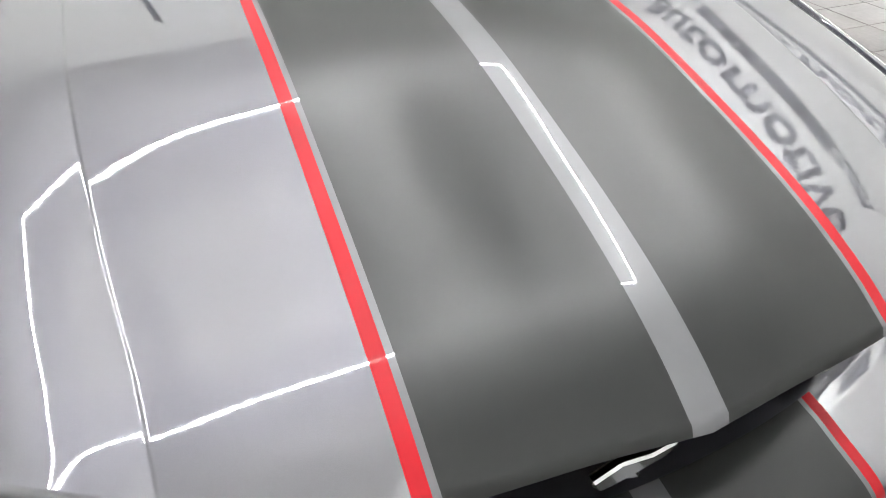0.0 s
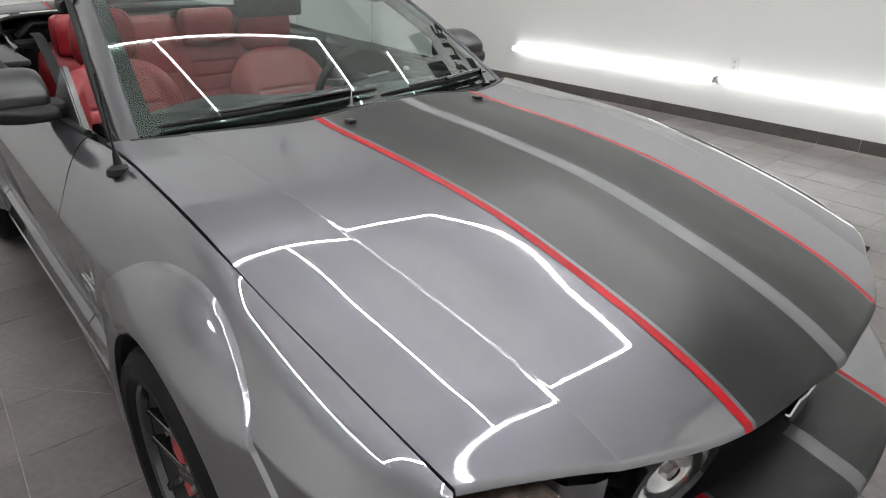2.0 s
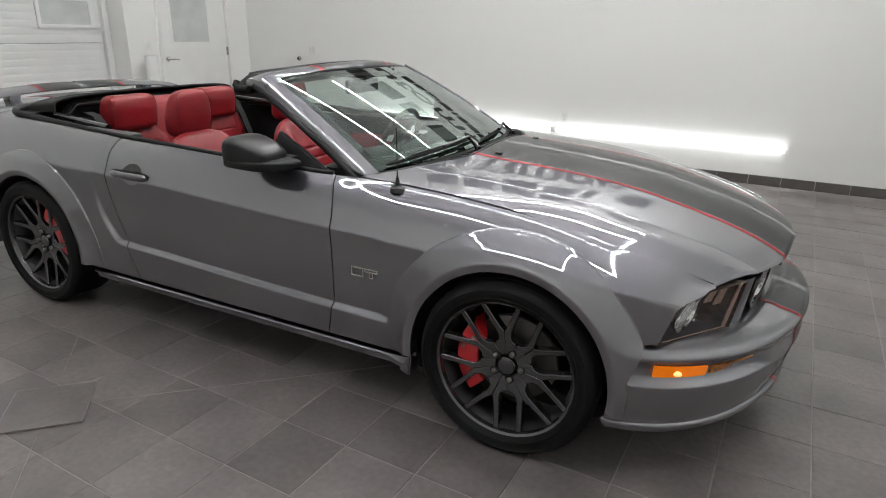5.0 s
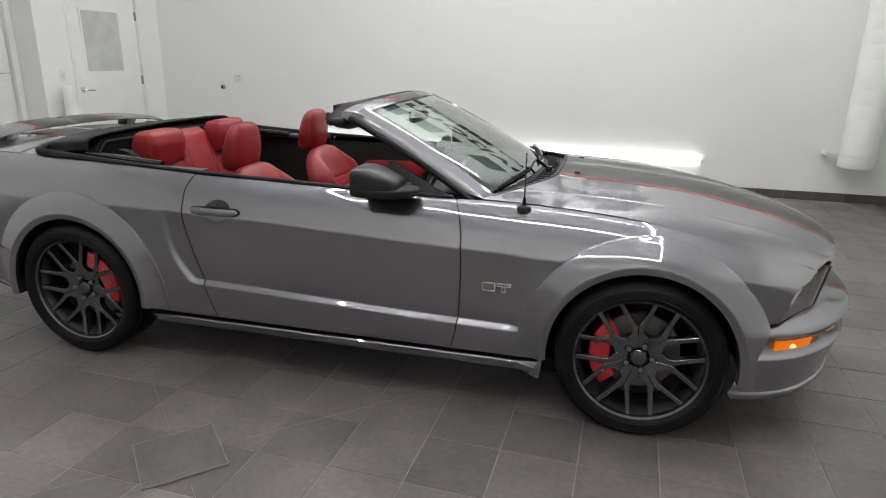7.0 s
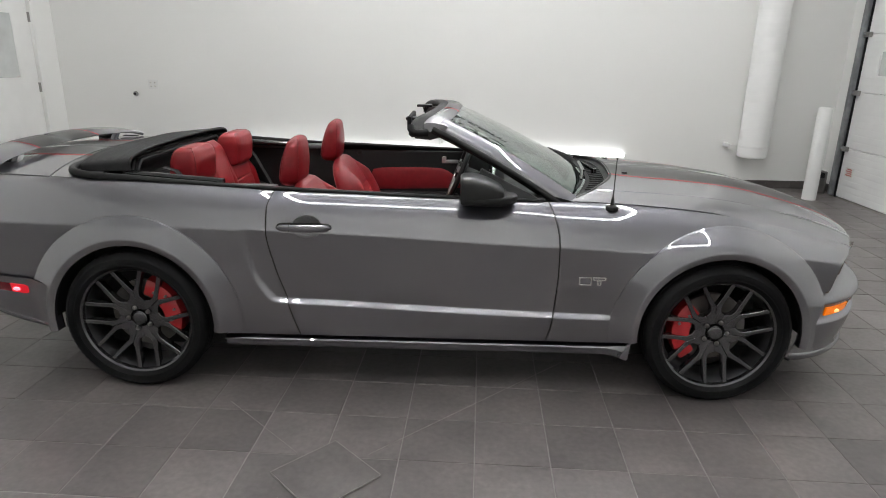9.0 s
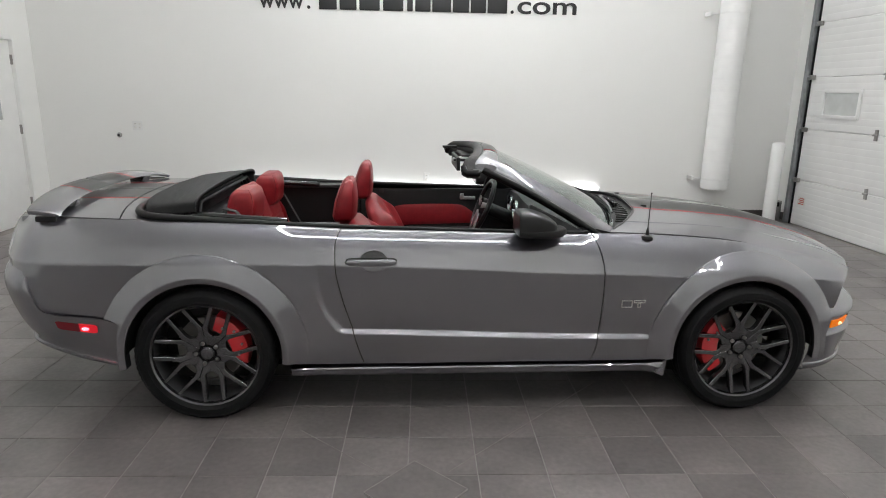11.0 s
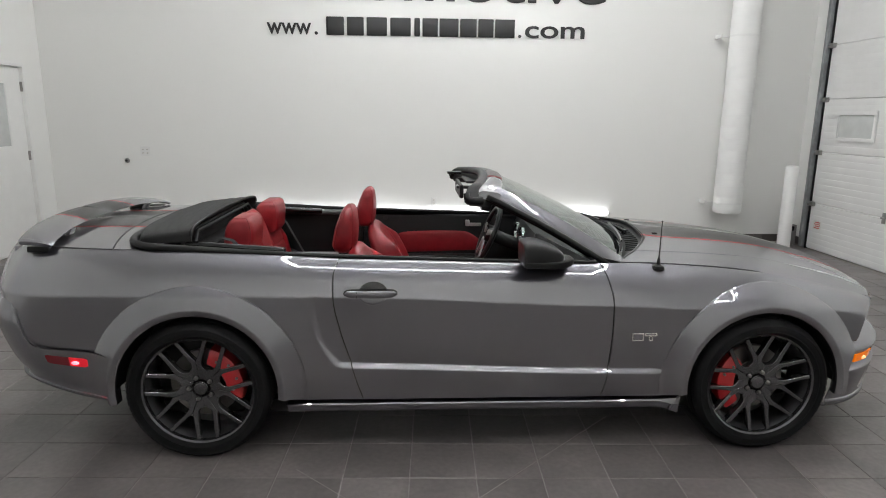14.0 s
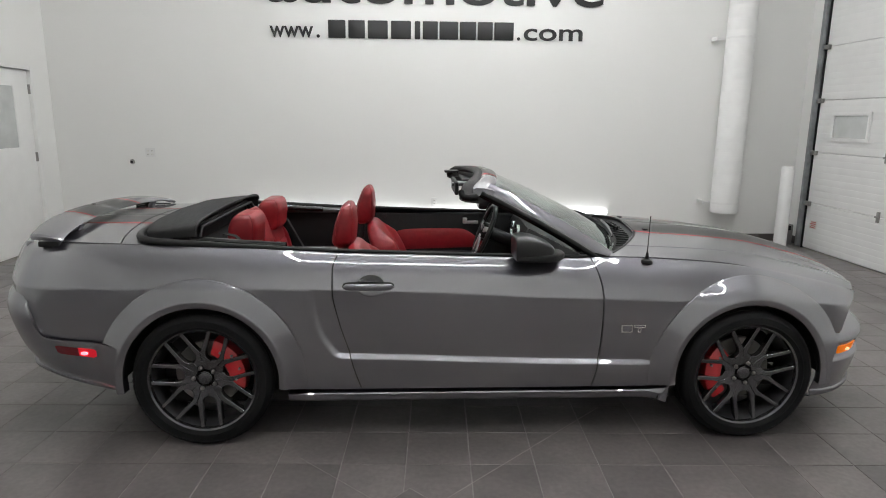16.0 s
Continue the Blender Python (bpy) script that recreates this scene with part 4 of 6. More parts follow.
bumper_band(-0.022, 0.022, SILVER_VINYL, "centre_stripe", "silver centre stripe", 3, 45)

# grille: dark recess, mesh bars, two round lamps, badge
gr = part("grille", box("grille", 1.98, 2.02, -0.53, 0.53, 0.53, 0.74, VOID, 0.01), car, "black honeycomb grille between the headlights")


def grille_bars():
    verts, faces = [], []

    def bar(a, b, r=0.0022):
        k = len(verts)
        a, b = Vector(a), Vector(b)
        d = (b - a).normalized()
        u = d.cross(Vector((1, 0, 0))).normalized()
        for p in (a, b):
            for q in (u * r, Vector((r * 2, 0, 0)), -u * r):
                verts.append(p + q)
        faces.extend([(k, k + 1, k + 4, k + 3), (k + 1, k + 2, k + 5, k + 4), (k + 2, k, k + 3, k + 5)])
    z0, z1, st = 0.55, 0.715, 0.036
    y = -0.52
    while y < 0.52:
        z, r = z0, 0
        while z < z1:
            o = st / 2 if r % 2 else 0.0
            xx = 2.055 - 0.22 * (y * y)
            bar((xx, y + o, z), (xx, y + o + st / 2, z + st * 0.55))
            bar((xx, y + o + st / 2, z + st * 0.55), (xx, y + o + st, z))
            z += st * 0.55
            r += 1
        y += st
    return mesh_of("grille_mesh", verts, faces, TRIM_GREY, False)


part("grille_mesh", grille_bars(), gr, "black honeycomb mesh")
part("upper_bar", tube_mesh("upper_bar", [(2.14 - 0.35 * y * y, y, 0.712) for y in np.linspace(-0.53, 0.53, 25)], 0.012, GLOSS_BLACK, 10), gr)
for s in (-1, 1):
    lx, ly, lz = 2.112, s * 0.366, 0.636
    fl = part("driving_lamp", revolve("driving_lamp", [(0.090, -0.06), (0.096, 0.0), (0.094, 0.012), (0.084, 0.014), (0.080, 0.004)], GLOSS_BLACK, "x", 40), gr, "round driving lamp with a black rim", at=pose(lx, ly, lz, 0, 8, s * 12))
    part("reflector", revolve("reflector", [(0.082, 0.004), (0.07, -0.02), (0.045, -0.045), (0.012, -0.055)], LAMP_BOWL, "x", 40), fl)
    part("lens", revolve("lens", [(0.0825, 0.006), (0.06, 0.012), (0.03, 0.015), (0.0, 0.016)], LENS, "x", 40), fl, "clear round lens")
    part("bulb", revolve("bulb", [(0.0, 0.0), (0.014, -0.004), (0.016, -0.03)], CHROME, "x", 20), fl)
# plain bright badge shape in the grille
bd_v = [(0.0, 0.0), (0.035, 0.018), (0.075, 0.012), (0.11, 0.022), (0.095, 0.0), (0.06, -0.012), (0.07, -0.03), (0.045, -0.016), (0.012, -0.022)]
bm = bmesh.new()
a = [bm.verts.new((2.176, y - 0.105, 0.650 + z)) for y, z in bd_v]
b = [bm.verts.new((2.189, y - 0.105, 0.650 + z)) for y, z in bd_v]
bm.faces.new(a), bm.faces.new(list(reversed(b)))
for k in range(len(a)):
    k2 = (k + 1) % len(a)
    bm.faces.new((a[k], b[k], b[k2], a[k2]))
bmesh.ops.recalc_face_normals(bm, faces=bm.faces[:])
bmesh.ops.bevel(bm, geom=bm.edges[:], offset=0.003, segments=1, affect="EDGES")
part("badge", from_bm("badge", bm, CHROME), gr, "small chrome badge of plain shape")

# headlights
facet_me = box("facet", -0.003, 0.003, -0.003, 0.003, -0.0012, 0.0012, LAMP_BOWL, 0.0)
for s in (-1, 1):
    # flat lens between the fender end and the grille surround, cut off above by the hood
    def hl(i, j, dx=0.0, s=s):
        u, w = i / 24, j / 10
        z = mixv(0.546 - 0.006 * u, 0.722 - 0.012 * u, w)
        y = mixv(0.597 + 0.012 * w, lens_out(z), u)
        return (lens_x(y, z) + dx, s * y, z)
    v, fc = grid(lambda i, j: hl(i, j, -0.11), 25, 11)
    box_h = part("headlight", mesh_of("headlight", v, outward(v, fc, (1.5, 0, 0.6)), BRONZE), car, "smoked headlight with a clear lens")
    rim_v, rim_f = [], []
    loop = [(i, 0) for i in range(25)] + [(24, j) for j in range(1, 11)] + [(i, 10) for i in range(23, -1, -1)] + [(0, j) for j in range(9, 0, -1)]
    for i, j in loop:
        rim_v += [hl(i, j, 0.0), hl(i, j, -0.11)]
    m = len(loop)
    for k in range(m):
        k2 = (k + 1) % m
        rim_f.append((2 * k, 2 * k2, 2 * k2 + 1, 2 * k + 1))
    part("housing", mesh_of("housing", rim_v, rim_f, BRONZE, False), box_h, "dark headlight housing")
    v, fc = grid(lambda i, j: hl(i, j, -0.004), 25, 11)
    ln = part("lens", mesh_of("lens", v, outward(v, fc, (1.5, 0, 0.6)), LENS), box_h, "clear headlight lens")
    thick(ln, 0.004)
    ln.visible_shadow = False
    def inside(name, i0, i1, j0, j1, dx, mat, label="", lean=0.0):
        v, fc = grid(lambda i, j: hl(mixv(i0, i1, i / 6) + lean * j / 6, mixv(j0, j1, j / 6), dx), 7, 7)
        thick(part(name, mesh_of(name, v, outward(v, fc, (1.5, 0, 0.6)), mat, True, 60), box_h, label), 0.004)

    for k in range(4):
        inside("reflector_facet", 16.0 + 0.75 * k, 16.65 + 0.75 * k, 2.6 + 0.2 * k, 9.4 - 0.7 * k, -0.016 - 0.006 * abs(k - 1), CHROME, "bright chrome reflector facet", -1.9)
    inside("reflector_strip", 3.4, 6.2, 5.6, 9.9, -0.030, COPPER, "copper-tinted reflector strip")
    inside("reflector_strip", 7.6, 10.4, 6.6, 9.9, -0.030, COPPER, "copper-tinted reflector strip")
    inside("inner_reflector", 0.5, 1.9, 0.5, 9.8, -0.010, COPPER, "copper-toned upright trim")
    cx, cy, cz = 1.895, s * 0.742, 0.632
    part("reflector", revolve("reflector", [(0.068, 0.025), (0.060, -0.005), (0.044, -0.028), (0.012, -0.045)], LAMP_BOWL, "x", 36), box_h, "bright reflector bowl", at=pose(cx, cy, cz, 0, 8, s * 20))
    part("bulb_shield", revolve("bulb_shield", [(0.0, 0.02), (0.016, 0.016), (0.018, -0.02)], CHROME, "x", 20), box_h, at=pose(cx, cy, cz, 0, 8, s * 20))
    for k in range(40):
        rr = random.Random(k)
        yy, zz = s * rr.uniform(0.63, 0.78), rr.uniform(0.556, 0.60)
        part("facet", facet_me, box_h, at=pose(1.955 - 0.45 * (abs(yy) - 0.6) + rr.uniform(-0.02, 0.02), yy, zz, rr.uniform(0, 90), rr.uniform(0, 90), rr.uniform(0, 90)))
    part("lower_trim", tube_mesh("lower_trim", [hl(k, 0.4, -0.008) for k in range(1, 23)], 0.0022, COPPER, 8), box_h)
    # painted upright between headlight and grille

    def up(i, j, s=s):
        y = (0.596, 0.588, 0.552, 0.530, 0.512)[i]
        x = (2.030, 2.066, 2.092, 2.098, 2.00)[i]
        w = j / 8
        return (x - 0.022 * (1 - w), s * (y - 0.022 * (1 - w)), mixv(0.545, 0.718, w))
    v, fc = grid(up, 5, 9)
    part("grille_surround", mesh_of("grille_surround", v, outward(v, fc, (1.5, s * 0.55, 0.63)), PAINT, True, 50), car)

    # amber side lamp let into the bumper
    def amb(i, j, s=s, lift=0.004):
        th = mixv(0.735, 1.300, i / 24)
        t = i / 24
        z = mixv(mixv(0.452, 0.430, ease(t * 1.7)), mixv(0.460, 0.470, t), j / 4)
        x, y = super_pt(th, 2.278 + 0.010 * j / 4 + lift, 0.882 + 0.004 * j / 4 + lift, 1.70, 2.0)
        return (x, s * y, z)
    for i0, i1, mat, lab in ((0, 11, AMBER_DARK, "dark amber inner lens"), (12, 24, AMBER_LIT, "amber side lamp, lit")):
        v, fc = grid(lambda i, j: amb(i + i0, j), i1 - i0 + 1, 5)
        al = part("amber_lamp", mesh_of("amber_lamp", v, outward(v, fc, (1.2, 0, 0.4)), mat), car, lab)
        thick(al, 0.008)
    p = Vector(amb(19, 1.6, s, 0.002))
    bm = bmesh.new()
    bmesh.ops.create_uvsphere(bm, u_segments=14, v_segments=8, radius=0.010)
    for vv in bm.verts:
        vv.co = Vector((vv.co.x * 2.0, vv.co.y * 0.6, vv.co.z * 1.0)) + p
    part("bulb", from_bm("bulb", bm, AMBER_ON), al, "glowing amber bulb")

# ---------------------------------------------------------------- tail
R_LEV = ((0.345, -2.31, 0.840, 3.5), (0.358, -2.345, 0.872, 3.6), (0.368, -2.362, 0.884, 3.6), (0.380, -2.365, 0.886, 3.6), (0.390, -2.352, 0.878, 3.6), (0.46, -2.400, 0.886, 3.7), (0.56, -2.440, 0.890, 3.8), (0.66, -2.462, 0.888, 3.9),
         (0.725, -2.458, 0.874, 3.8), (0.750, -2.430, 0.850, 3.7), (0.758, -2.32, 0.76, 3.3))


def arch_flare(x):
    """How far the bumper swells towards the rear wheel opening."""
    return 0.036 * ease((x + 1.875) / 0.14) ** 1.3


def rear_pt(i, j, n=180):
    th = mixv(-math.pi / 2, math.pi / 2, i / n)
    z, xb, ym, e = R_LEV[j]
    x, y = super_pt(th, -xb, ym, 1.70, e)
    x = -x
    if j < 6:
        z -= 0.075 * ease((x + 2.2) / 0.45)
    top = quarter_low(max(min(x, -1.75), -2.39))
    if x > -2.19:
        z = min(z, top - 0.004)
    x = min(x, AXLE_R - math.sqrt(max(ARCH_R ** 2 - (z - AXLE_Z) ** 2, 0.0)) - 0.003)
    y += math.copysign(arch_flare(x) * ease((z - 0.20) / 0.15), y)
    return (x, y, z)


rf, rn = spline_rows(rear_pt, len(R_LEV), 3)
v, fc = grid(rf, 181, rn)
rb = part("rear_bumper", mesh_of("rear_bumper", v, outward(v, fc, (-1.2, 0, 0.5)), PAINT, True, 40), car, "grey rear bumper with a lower lip line")
for s in (-1, 1):
    def mk(i, j, s=s):
        x = mixv(-2.060, -1.860, i / 14)
        x += 0.010 * (1 - j / 3) * (1 - i / 14)
        z = mixv(0.474, 0.516, j / 3) - 0.019 * (i / 14)
        if i == 0 or i == 14:
            z += 0.006 * (1 - 2 * j / 3)
        level = z + 0.075 * ease((x + 2.2) / 0.45)
        xb, ym, e = (np.interp(level, [r[0] for r in R_LEV], [r[k] for r in R_LEV]) for k in (1, 2, 3))
        c = max(0.0, min(1.0, (-x - 1.70) / (-xb - 1.70)))
        y = ym * (1 - c ** e) ** (1 / e) + arch_flare(x)
        return (x, s * (y + 0.003), z)
    v, fc = grid(mk, 9, 4)
    ml = part("side_marker", mesh_of("side_marker", v, outward(v, fc, (-1.8, 0, 0.47)), RED_LENS), car, "red side marker, lit")
    thick(ml, 0.008)
    v, fc = grid(lambda i, j: mk(i + 8, j), 7, 4)
    thick(part("lit_lens", mesh_of("lit_lens", v, outward(v, fc, (-1.8, 0, 0.47)), RED_LIT), ml, "glowing half of the red lens"), 0.008)
    p = Vector(mk(10, 1, s))
    bm = bmesh.new()
    bmesh.ops.create_uvsphere(bm, u_segments=12, v_segments=8, radius=0.012)
    for vv in bm.verts:
        vv.co = Vector((vv.co.x * 1.5, vv.co.y * 0.4, vv.co.z * 0.8)) + p + Vector((0, s * 0.002, 0.004))
    part("diode", from_bm("diode", bm, RED_ON), ml, "glowing red diode")
part("tail_panel", box("tail_panel", -2.335, -2.30, -0.55, 0.55, 0.74, 0.965, PAINT, 0.012), car)


def deck_z(x, y):
    return 0.985 + 0.035 * (1 - (y / 0.78) ** 2) - 0.020 * ease((-x - 2.1) / 0.3)


def deck(i, j):
    u, w = i / 30, mixv(-1, 1, j / 40)
    xf = -1.862 + 0.10 * abs(w) ** 2.5 - 0.003
    x = mixv(xf, -2.335 + 0.13 * w * w, u)
    y = w * (top_y(x) - 0.004)
    return (x, y, deck_z(x, y))


v, fc = grid(deck, 31, 41)
dk = part("deck_lid", mesh_of("deck_lid", v, outward(v, fc, (-2, 0, -5)), PAINT, True, 60), car, "grey deck lid with a rear spoiler")
thick(dk, 0.008)


def deck_front(i, j):
    u, w = i / 12, mixv(-1, 1, j / 40)
    xf = -1.862 + 0.10 * abs(w) ** 2.5 + 0.003
    x = mixv(-1.56, xf, u)
    y = w * (top_y(x) - 0.002)
    return (x, y, deck_z(x, y) - 0.001)


v, fc = grid(deck_front, 13, 41)
dp = part("deck_panel", mesh_of("deck_panel", v, outward(v, fc, (-2, 0, -5)), PAINT, True, 60), car)
thick(dp, 0.008)


def deck_band(y0, y1, mat, name, label):
    for fn, par, n in ((deck, dk, 30), (deck_front, dp, 12)):
        def f(i, j):
            y = mixv(y0, y1, j / 8)
            w = y / 0.74
            xf = -1.862 + 0.10 * abs(w) ** 2.5
            x = mixv(xf - 0.003, -2.335 + 0.13 * w * w, i / 20) if par is dk else mixv(-1.56, xf + 0.003, i / 20)
            return (x, y, deck_z(x, y) + (0.0012 if par is dk else 0.0003))
        v, fc = grid(f, 21, 9)
        part(name, mesh_of(name, v, outward(v, fc, (-2, 0, -5)), mat, True, 60), par, label)


for s in (-1, 1):
    deck_band(s * 0.022, s * 0.270, BLACK_VINYL, "stripe", "matte black racing stripe")
    deck_band(s * 0.278, s * 0.296, RED_VINYL, "pinstripe", "red pinstripe")
deck_band(-0.022, 0.022, SILVER_VINYL, "centre_stripe", "silver centre stripe")

# spoiler on two posts
sp_prof = ((0.0, 0.010), (0.008, 0.018), (0.055, 0.016), (0.115, 0.006), (0.160, -0.008), (0.170, -0.013), (0.160, -0.018), (0.080, -0.006), (0.006, 0.001))


def spoiler_pt(y, k, lift=0.0):
    t = abs(y) / 0.735
    xb = -2.280 + 0.085 * t ** 2
    zz = 1.062 - 0.006 * t ** 2 - 0.038 * t ** 4
    drop = 0.008 * ease((t - 0.93) / 0.07)
    cx, cz = sp_prof[k % len(sp_prof)]
    z = zz + cz * (1 + lift / 0.02)
    if k % len(sp_prof) > 4:
        z -= drop * (0.5 if k % len(sp_prof) == 5 else 1.0)
    e = max(0.0, (abs(y) - 0.735) / 0.010)
    cx, z = cx + (0.085 - cx) * 0.06 * e, z + (1.008 - z) * 0.35 * e
    return (xb + cx * (1 - 0.10 * t * t), y, z)


ysp = [-0.735 + 1.47 * (0.5 - 0.5 * math.cos(math.pi * i / 60)) for i in range(61)]
m = len(sp_prof)
ysp = [-0.745, -0.741] + ysp + [0.741, 0.745]
last = len(ysp) - 1
v = [spoiler_pt(y, k) for y in ysp for k in range(m)]
fc = [(i * m + k, i * m + (k + 1) % m, (i + 1) * m + (k + 1) % m, (i + 1) * m + k) for i in range(last) for k in range(m)]
fc += [tuple(range(m)), tuple(last * m + k for k in range(m))[::-1]]
bm = cleaned(v, fc)
bmesh.ops.recalc_face_normals(bm, faces=bm.faces[:])
spl = part("spoiler", from_bm("spoiler", bm, PAINT, True, 40), car, "grey rear spoiler with stripe bands")
for y0, y1, mat, nm, lb in ((0.022, 0.270, BLACK_VINYL, "stripe", "matte black racing stripe"), (0.278, 0.291, RED_VINYL, "pinstripe", "red pinstripe")):
    for s in (-1, 1):
        v, fc = grid(lambda i, j: spoiler_pt(s * mixv(y0, y1, i / 8), j, 0.0012), 9, 6)
        v = [(a, b, c + 0.0013) for a, b, c in v]
        part(nm, mesh_of(nm, v, outward(v, fc, (-2.2, 0, 0)), mat, True, 60), spl, lb)
v, fc = grid(lambda i, j: spoiler_pt(mixv(-0.022, 0.022, i / 2), j), 3, 6)
v = [(a, b, c + 0.0013) for a, b, c in v]
part("centre_stripe", mesh_of("centre_stripe", v, outward(v, fc, (-2.2, 0, 0)), SILVER_VINYL, True, 60), spl, "silver centre stripe")
for y in (-0.47, 0.47):
    post = part("post", box("post", -2.20, -2.115, y - 0.020, y + 0.020, 0.985, 1.054, GLOSS_BLACK, 0.008), spl)
    bm = box_bm(-2.118, -2.088, y - 0.024, y + 0.024, 0.985, 1.040, 0.005)
    for vv in bm.verts:
        vv.co.x += 0.55 * (vv.co.z - 1.012)
    part("toe", from_bm("toe", bm, PAINT), post, "slanted grey toe of the post")
for y in (-0.705, 0.705):
    part("end_foot", box("end_foot", -2.17, -2.07, y - 0.020, y + 0.020, 0.965, 0.996, DARK_PLASTIC, 0.008), spl)

# ---------------------------------------------------------------- wheels


def ring_bm_y(x0, x1, y0, y1, z0, z1, b):
    """A rectangular rim in the plane of x and z."""
    bm = ring_bm(y0, y1, x0, x1, z0, z1, b)
    for v in bm.verts:
        v.co = Vector((v.co.y, v.co.x, v.co.z))
    bmesh.ops.recalc_face_normals(bm, faces=bm.faces[:])
    return bm


def tyre_mesh():
    prof = [(0.255, 0.10), (0.268, 0.118), (0.278, 0.1225), (0.2795, 0.1250), (0.283, 0.1250), (0.2845, 0.1242), (0.295, 0.127), (0.309, 0.1250), (0.3105, 0.1262), (0.313, 0.1250), (0.318, 0.120), (0.3315, 0.106), (0.336, 0.09)]
    prof += [(0.337, 0.075), (0.331, 0.072), (0.331, 0.064), (0.337, 0.061), (0.337, 0.022), (0.331, 0.019), (0.331, 0.011), (0.337, 0.008)]
    prof = [(r, -h) for r, h in prof] + [(r, h) for r, h in reversed(prof)]
    return revolve("tyre", prof, RUBBER, "y", 96, 40)


def tyre_blocks():
    """Cross cuts of the tread shoulders as raised blocks."""
    v, fc = [], []
    for s in (-1, 1):
        for k in range(70):
            a0, a1 = 2 * math.pi * (k + 0.08) / 70, 2 * math.pi * (k + 0.82) / 70
            b = len(v)
            for a in (a0, a1):
                for r, h in ((0.3365, 0.077), (0.3393, 0.080), (0.3385, 0.094), (0.334, 0.106)):
                    v.append((r * math.cos(a), s * h, r * math.sin(a)))
            for q in range(3):
                fc.append((b + q, b + q + 1, b + 4 + q + 1, b + 4 + q))
    return mesh_of("tread", v, fc, RUBBER, False)


def spoke_bm():
    """One forked spoke in the plane of x and z, pointing along +x, face at -y."""
    bm = bmesh.new()

    def slab(outline, face, back):
        k = len(outline)
        lo = [bm.verts.new((x, face(math.hypot(x, z)), z)) for x, z in outline]
        hi = [bm.verts.new((x, back(math.hypot(x, z)), z)) for x, z in outline]
        bm.faces.new(lo), bm.faces.new(hi[::-1])
        for q in range(k):
            q2 = (q + 1) % k
            bm.faces.new((lo[q], hi[q], hi[q2], lo[q2]))
    fa = lambda r: -0.040 - 0.030 * ((r - 0.06) / 0.2) ** 1.3 if r > 0.06 else -0.040
    ba = lambda r: 0.000 - 0.030 * max(0, (r - 0.06) / 0.2)
    outer = curve((0.045, 0.026), (0.060, 0.0275), (0.094, 0.0408), (0.097, 0.0415), (0.1005, 0.0330), (0.107, 0.0262), (0.118, 0.0228), (0.135, 0.0255), (0.160, 0.0355), (0.20, 0.0532), (0.245, 0.0730), (0.262, 0.0805))
    inner = curve((0.045, 0.0), (0.138, 0.0), (0.143, 0.0028), (0.150, 0.0075), (0.160, 0.0140), (0.175, 0.0218), (0.20, 0.0340), (0.245, 0.0540), (0.262, 0.0610))
    rs = [0.045, 0.06, 0.075, 0.094, 0.097, 0.099, 0.1005, 0.104, 0.107, 0.112, 0.118, 0.126, 0.135, 0.138, 0.141, 0.143, 0.146, 0.15, 0.155, 0.16, 0.175, 0.20, 0.22, 0.245, 0.262]
    for s in (-1, 1):
        pts_o, pts_i = [], []
        for r in rs:
            for lst, fn in ((pts_o, outer), (pts_i, inner)):
                d = fn(r)
                lst.append((math.sqrt(max(r * r - d * d, 1e-6)), s * d))
        slab(pts_o + pts_i[::-1], fa, ba)
    bmesh.ops.recalc_face_normals(bm, faces=bm.faces[:])
    return bm


def spoke_mesh():
    sp = spoke_bm()
    bmesh.ops.bevel(sp, geom=[e for e in sp.edges if e.is_manifold and e.calc_face_angle(0) > 0.7], offset=0.0022, segments=1, affect="EDGES")
    return from_bm("spoke", sp, RIM, True, 35)


spoke_me = spoke_mesh()
rim_me = revolve("wheel", [(0.249, -0.062), (0.254, -0.078), (0.262, -0.084), (0.272, -0.084), (0.276, -0.078), (0.272, -0.070), (0.252, -0.05), (0.249, -0.02)], RIM, "y", 84)
hub_me = revolve("hub", [(0.0, -0.030), (0.036, -0.030), (0.044, -0.0385), (0.070, -0.0400), (0.086, -0.0412), (0.092, -0.0395), (0.094, -0.035), (0.094, 0.0)], RIM, "y", 64)
barrel_me = revolve("barrel", [(0.250, -0.06), (0.238, -0.04), (0.232, 0.0), (0.236, 0.08), (0.255, 0.105)], RIM_IN, "y", 64)
lip_me = revolve("rim_lip", [(0.2655, -0.0845), (0.2685, -0.0868), (0.2725, -0.0868), (0.2755, -0.0835)], STEEL, "y", 84)
tyre_me, tread_me = tyre_mesh(), tyre_blocks()
disc_me = revolve("brake_disc", [(0.060, 0.02), (0.075, 0.012), (0.085, 0.030), (0.165, 0.030), (0.168, 0.034), (0.168, 0.052), (0.06, 0.056)], STEEL, "y", 64)
cap_me = revolve("hub_cap", [(0.0, -0.050), (0.024, -0.050), (0.030, -0.048), (0.0315, -0.046), (0.033, -0.049), (0.036, -0.046), (0.038, -0.030)], RIM, "y", 36)
nut_me = revolve("lug_nut", [(0.0, -0.056), (0.006, -0.055), (0.0095, -0.050), (0.0105, -0.030)], STEEL, "y", 12)
well_me = revolve("lug_well", [(0.0145, -0.0415), (0.016, -0.0425), (0.016, -0.030)], VOID, "y", 16)


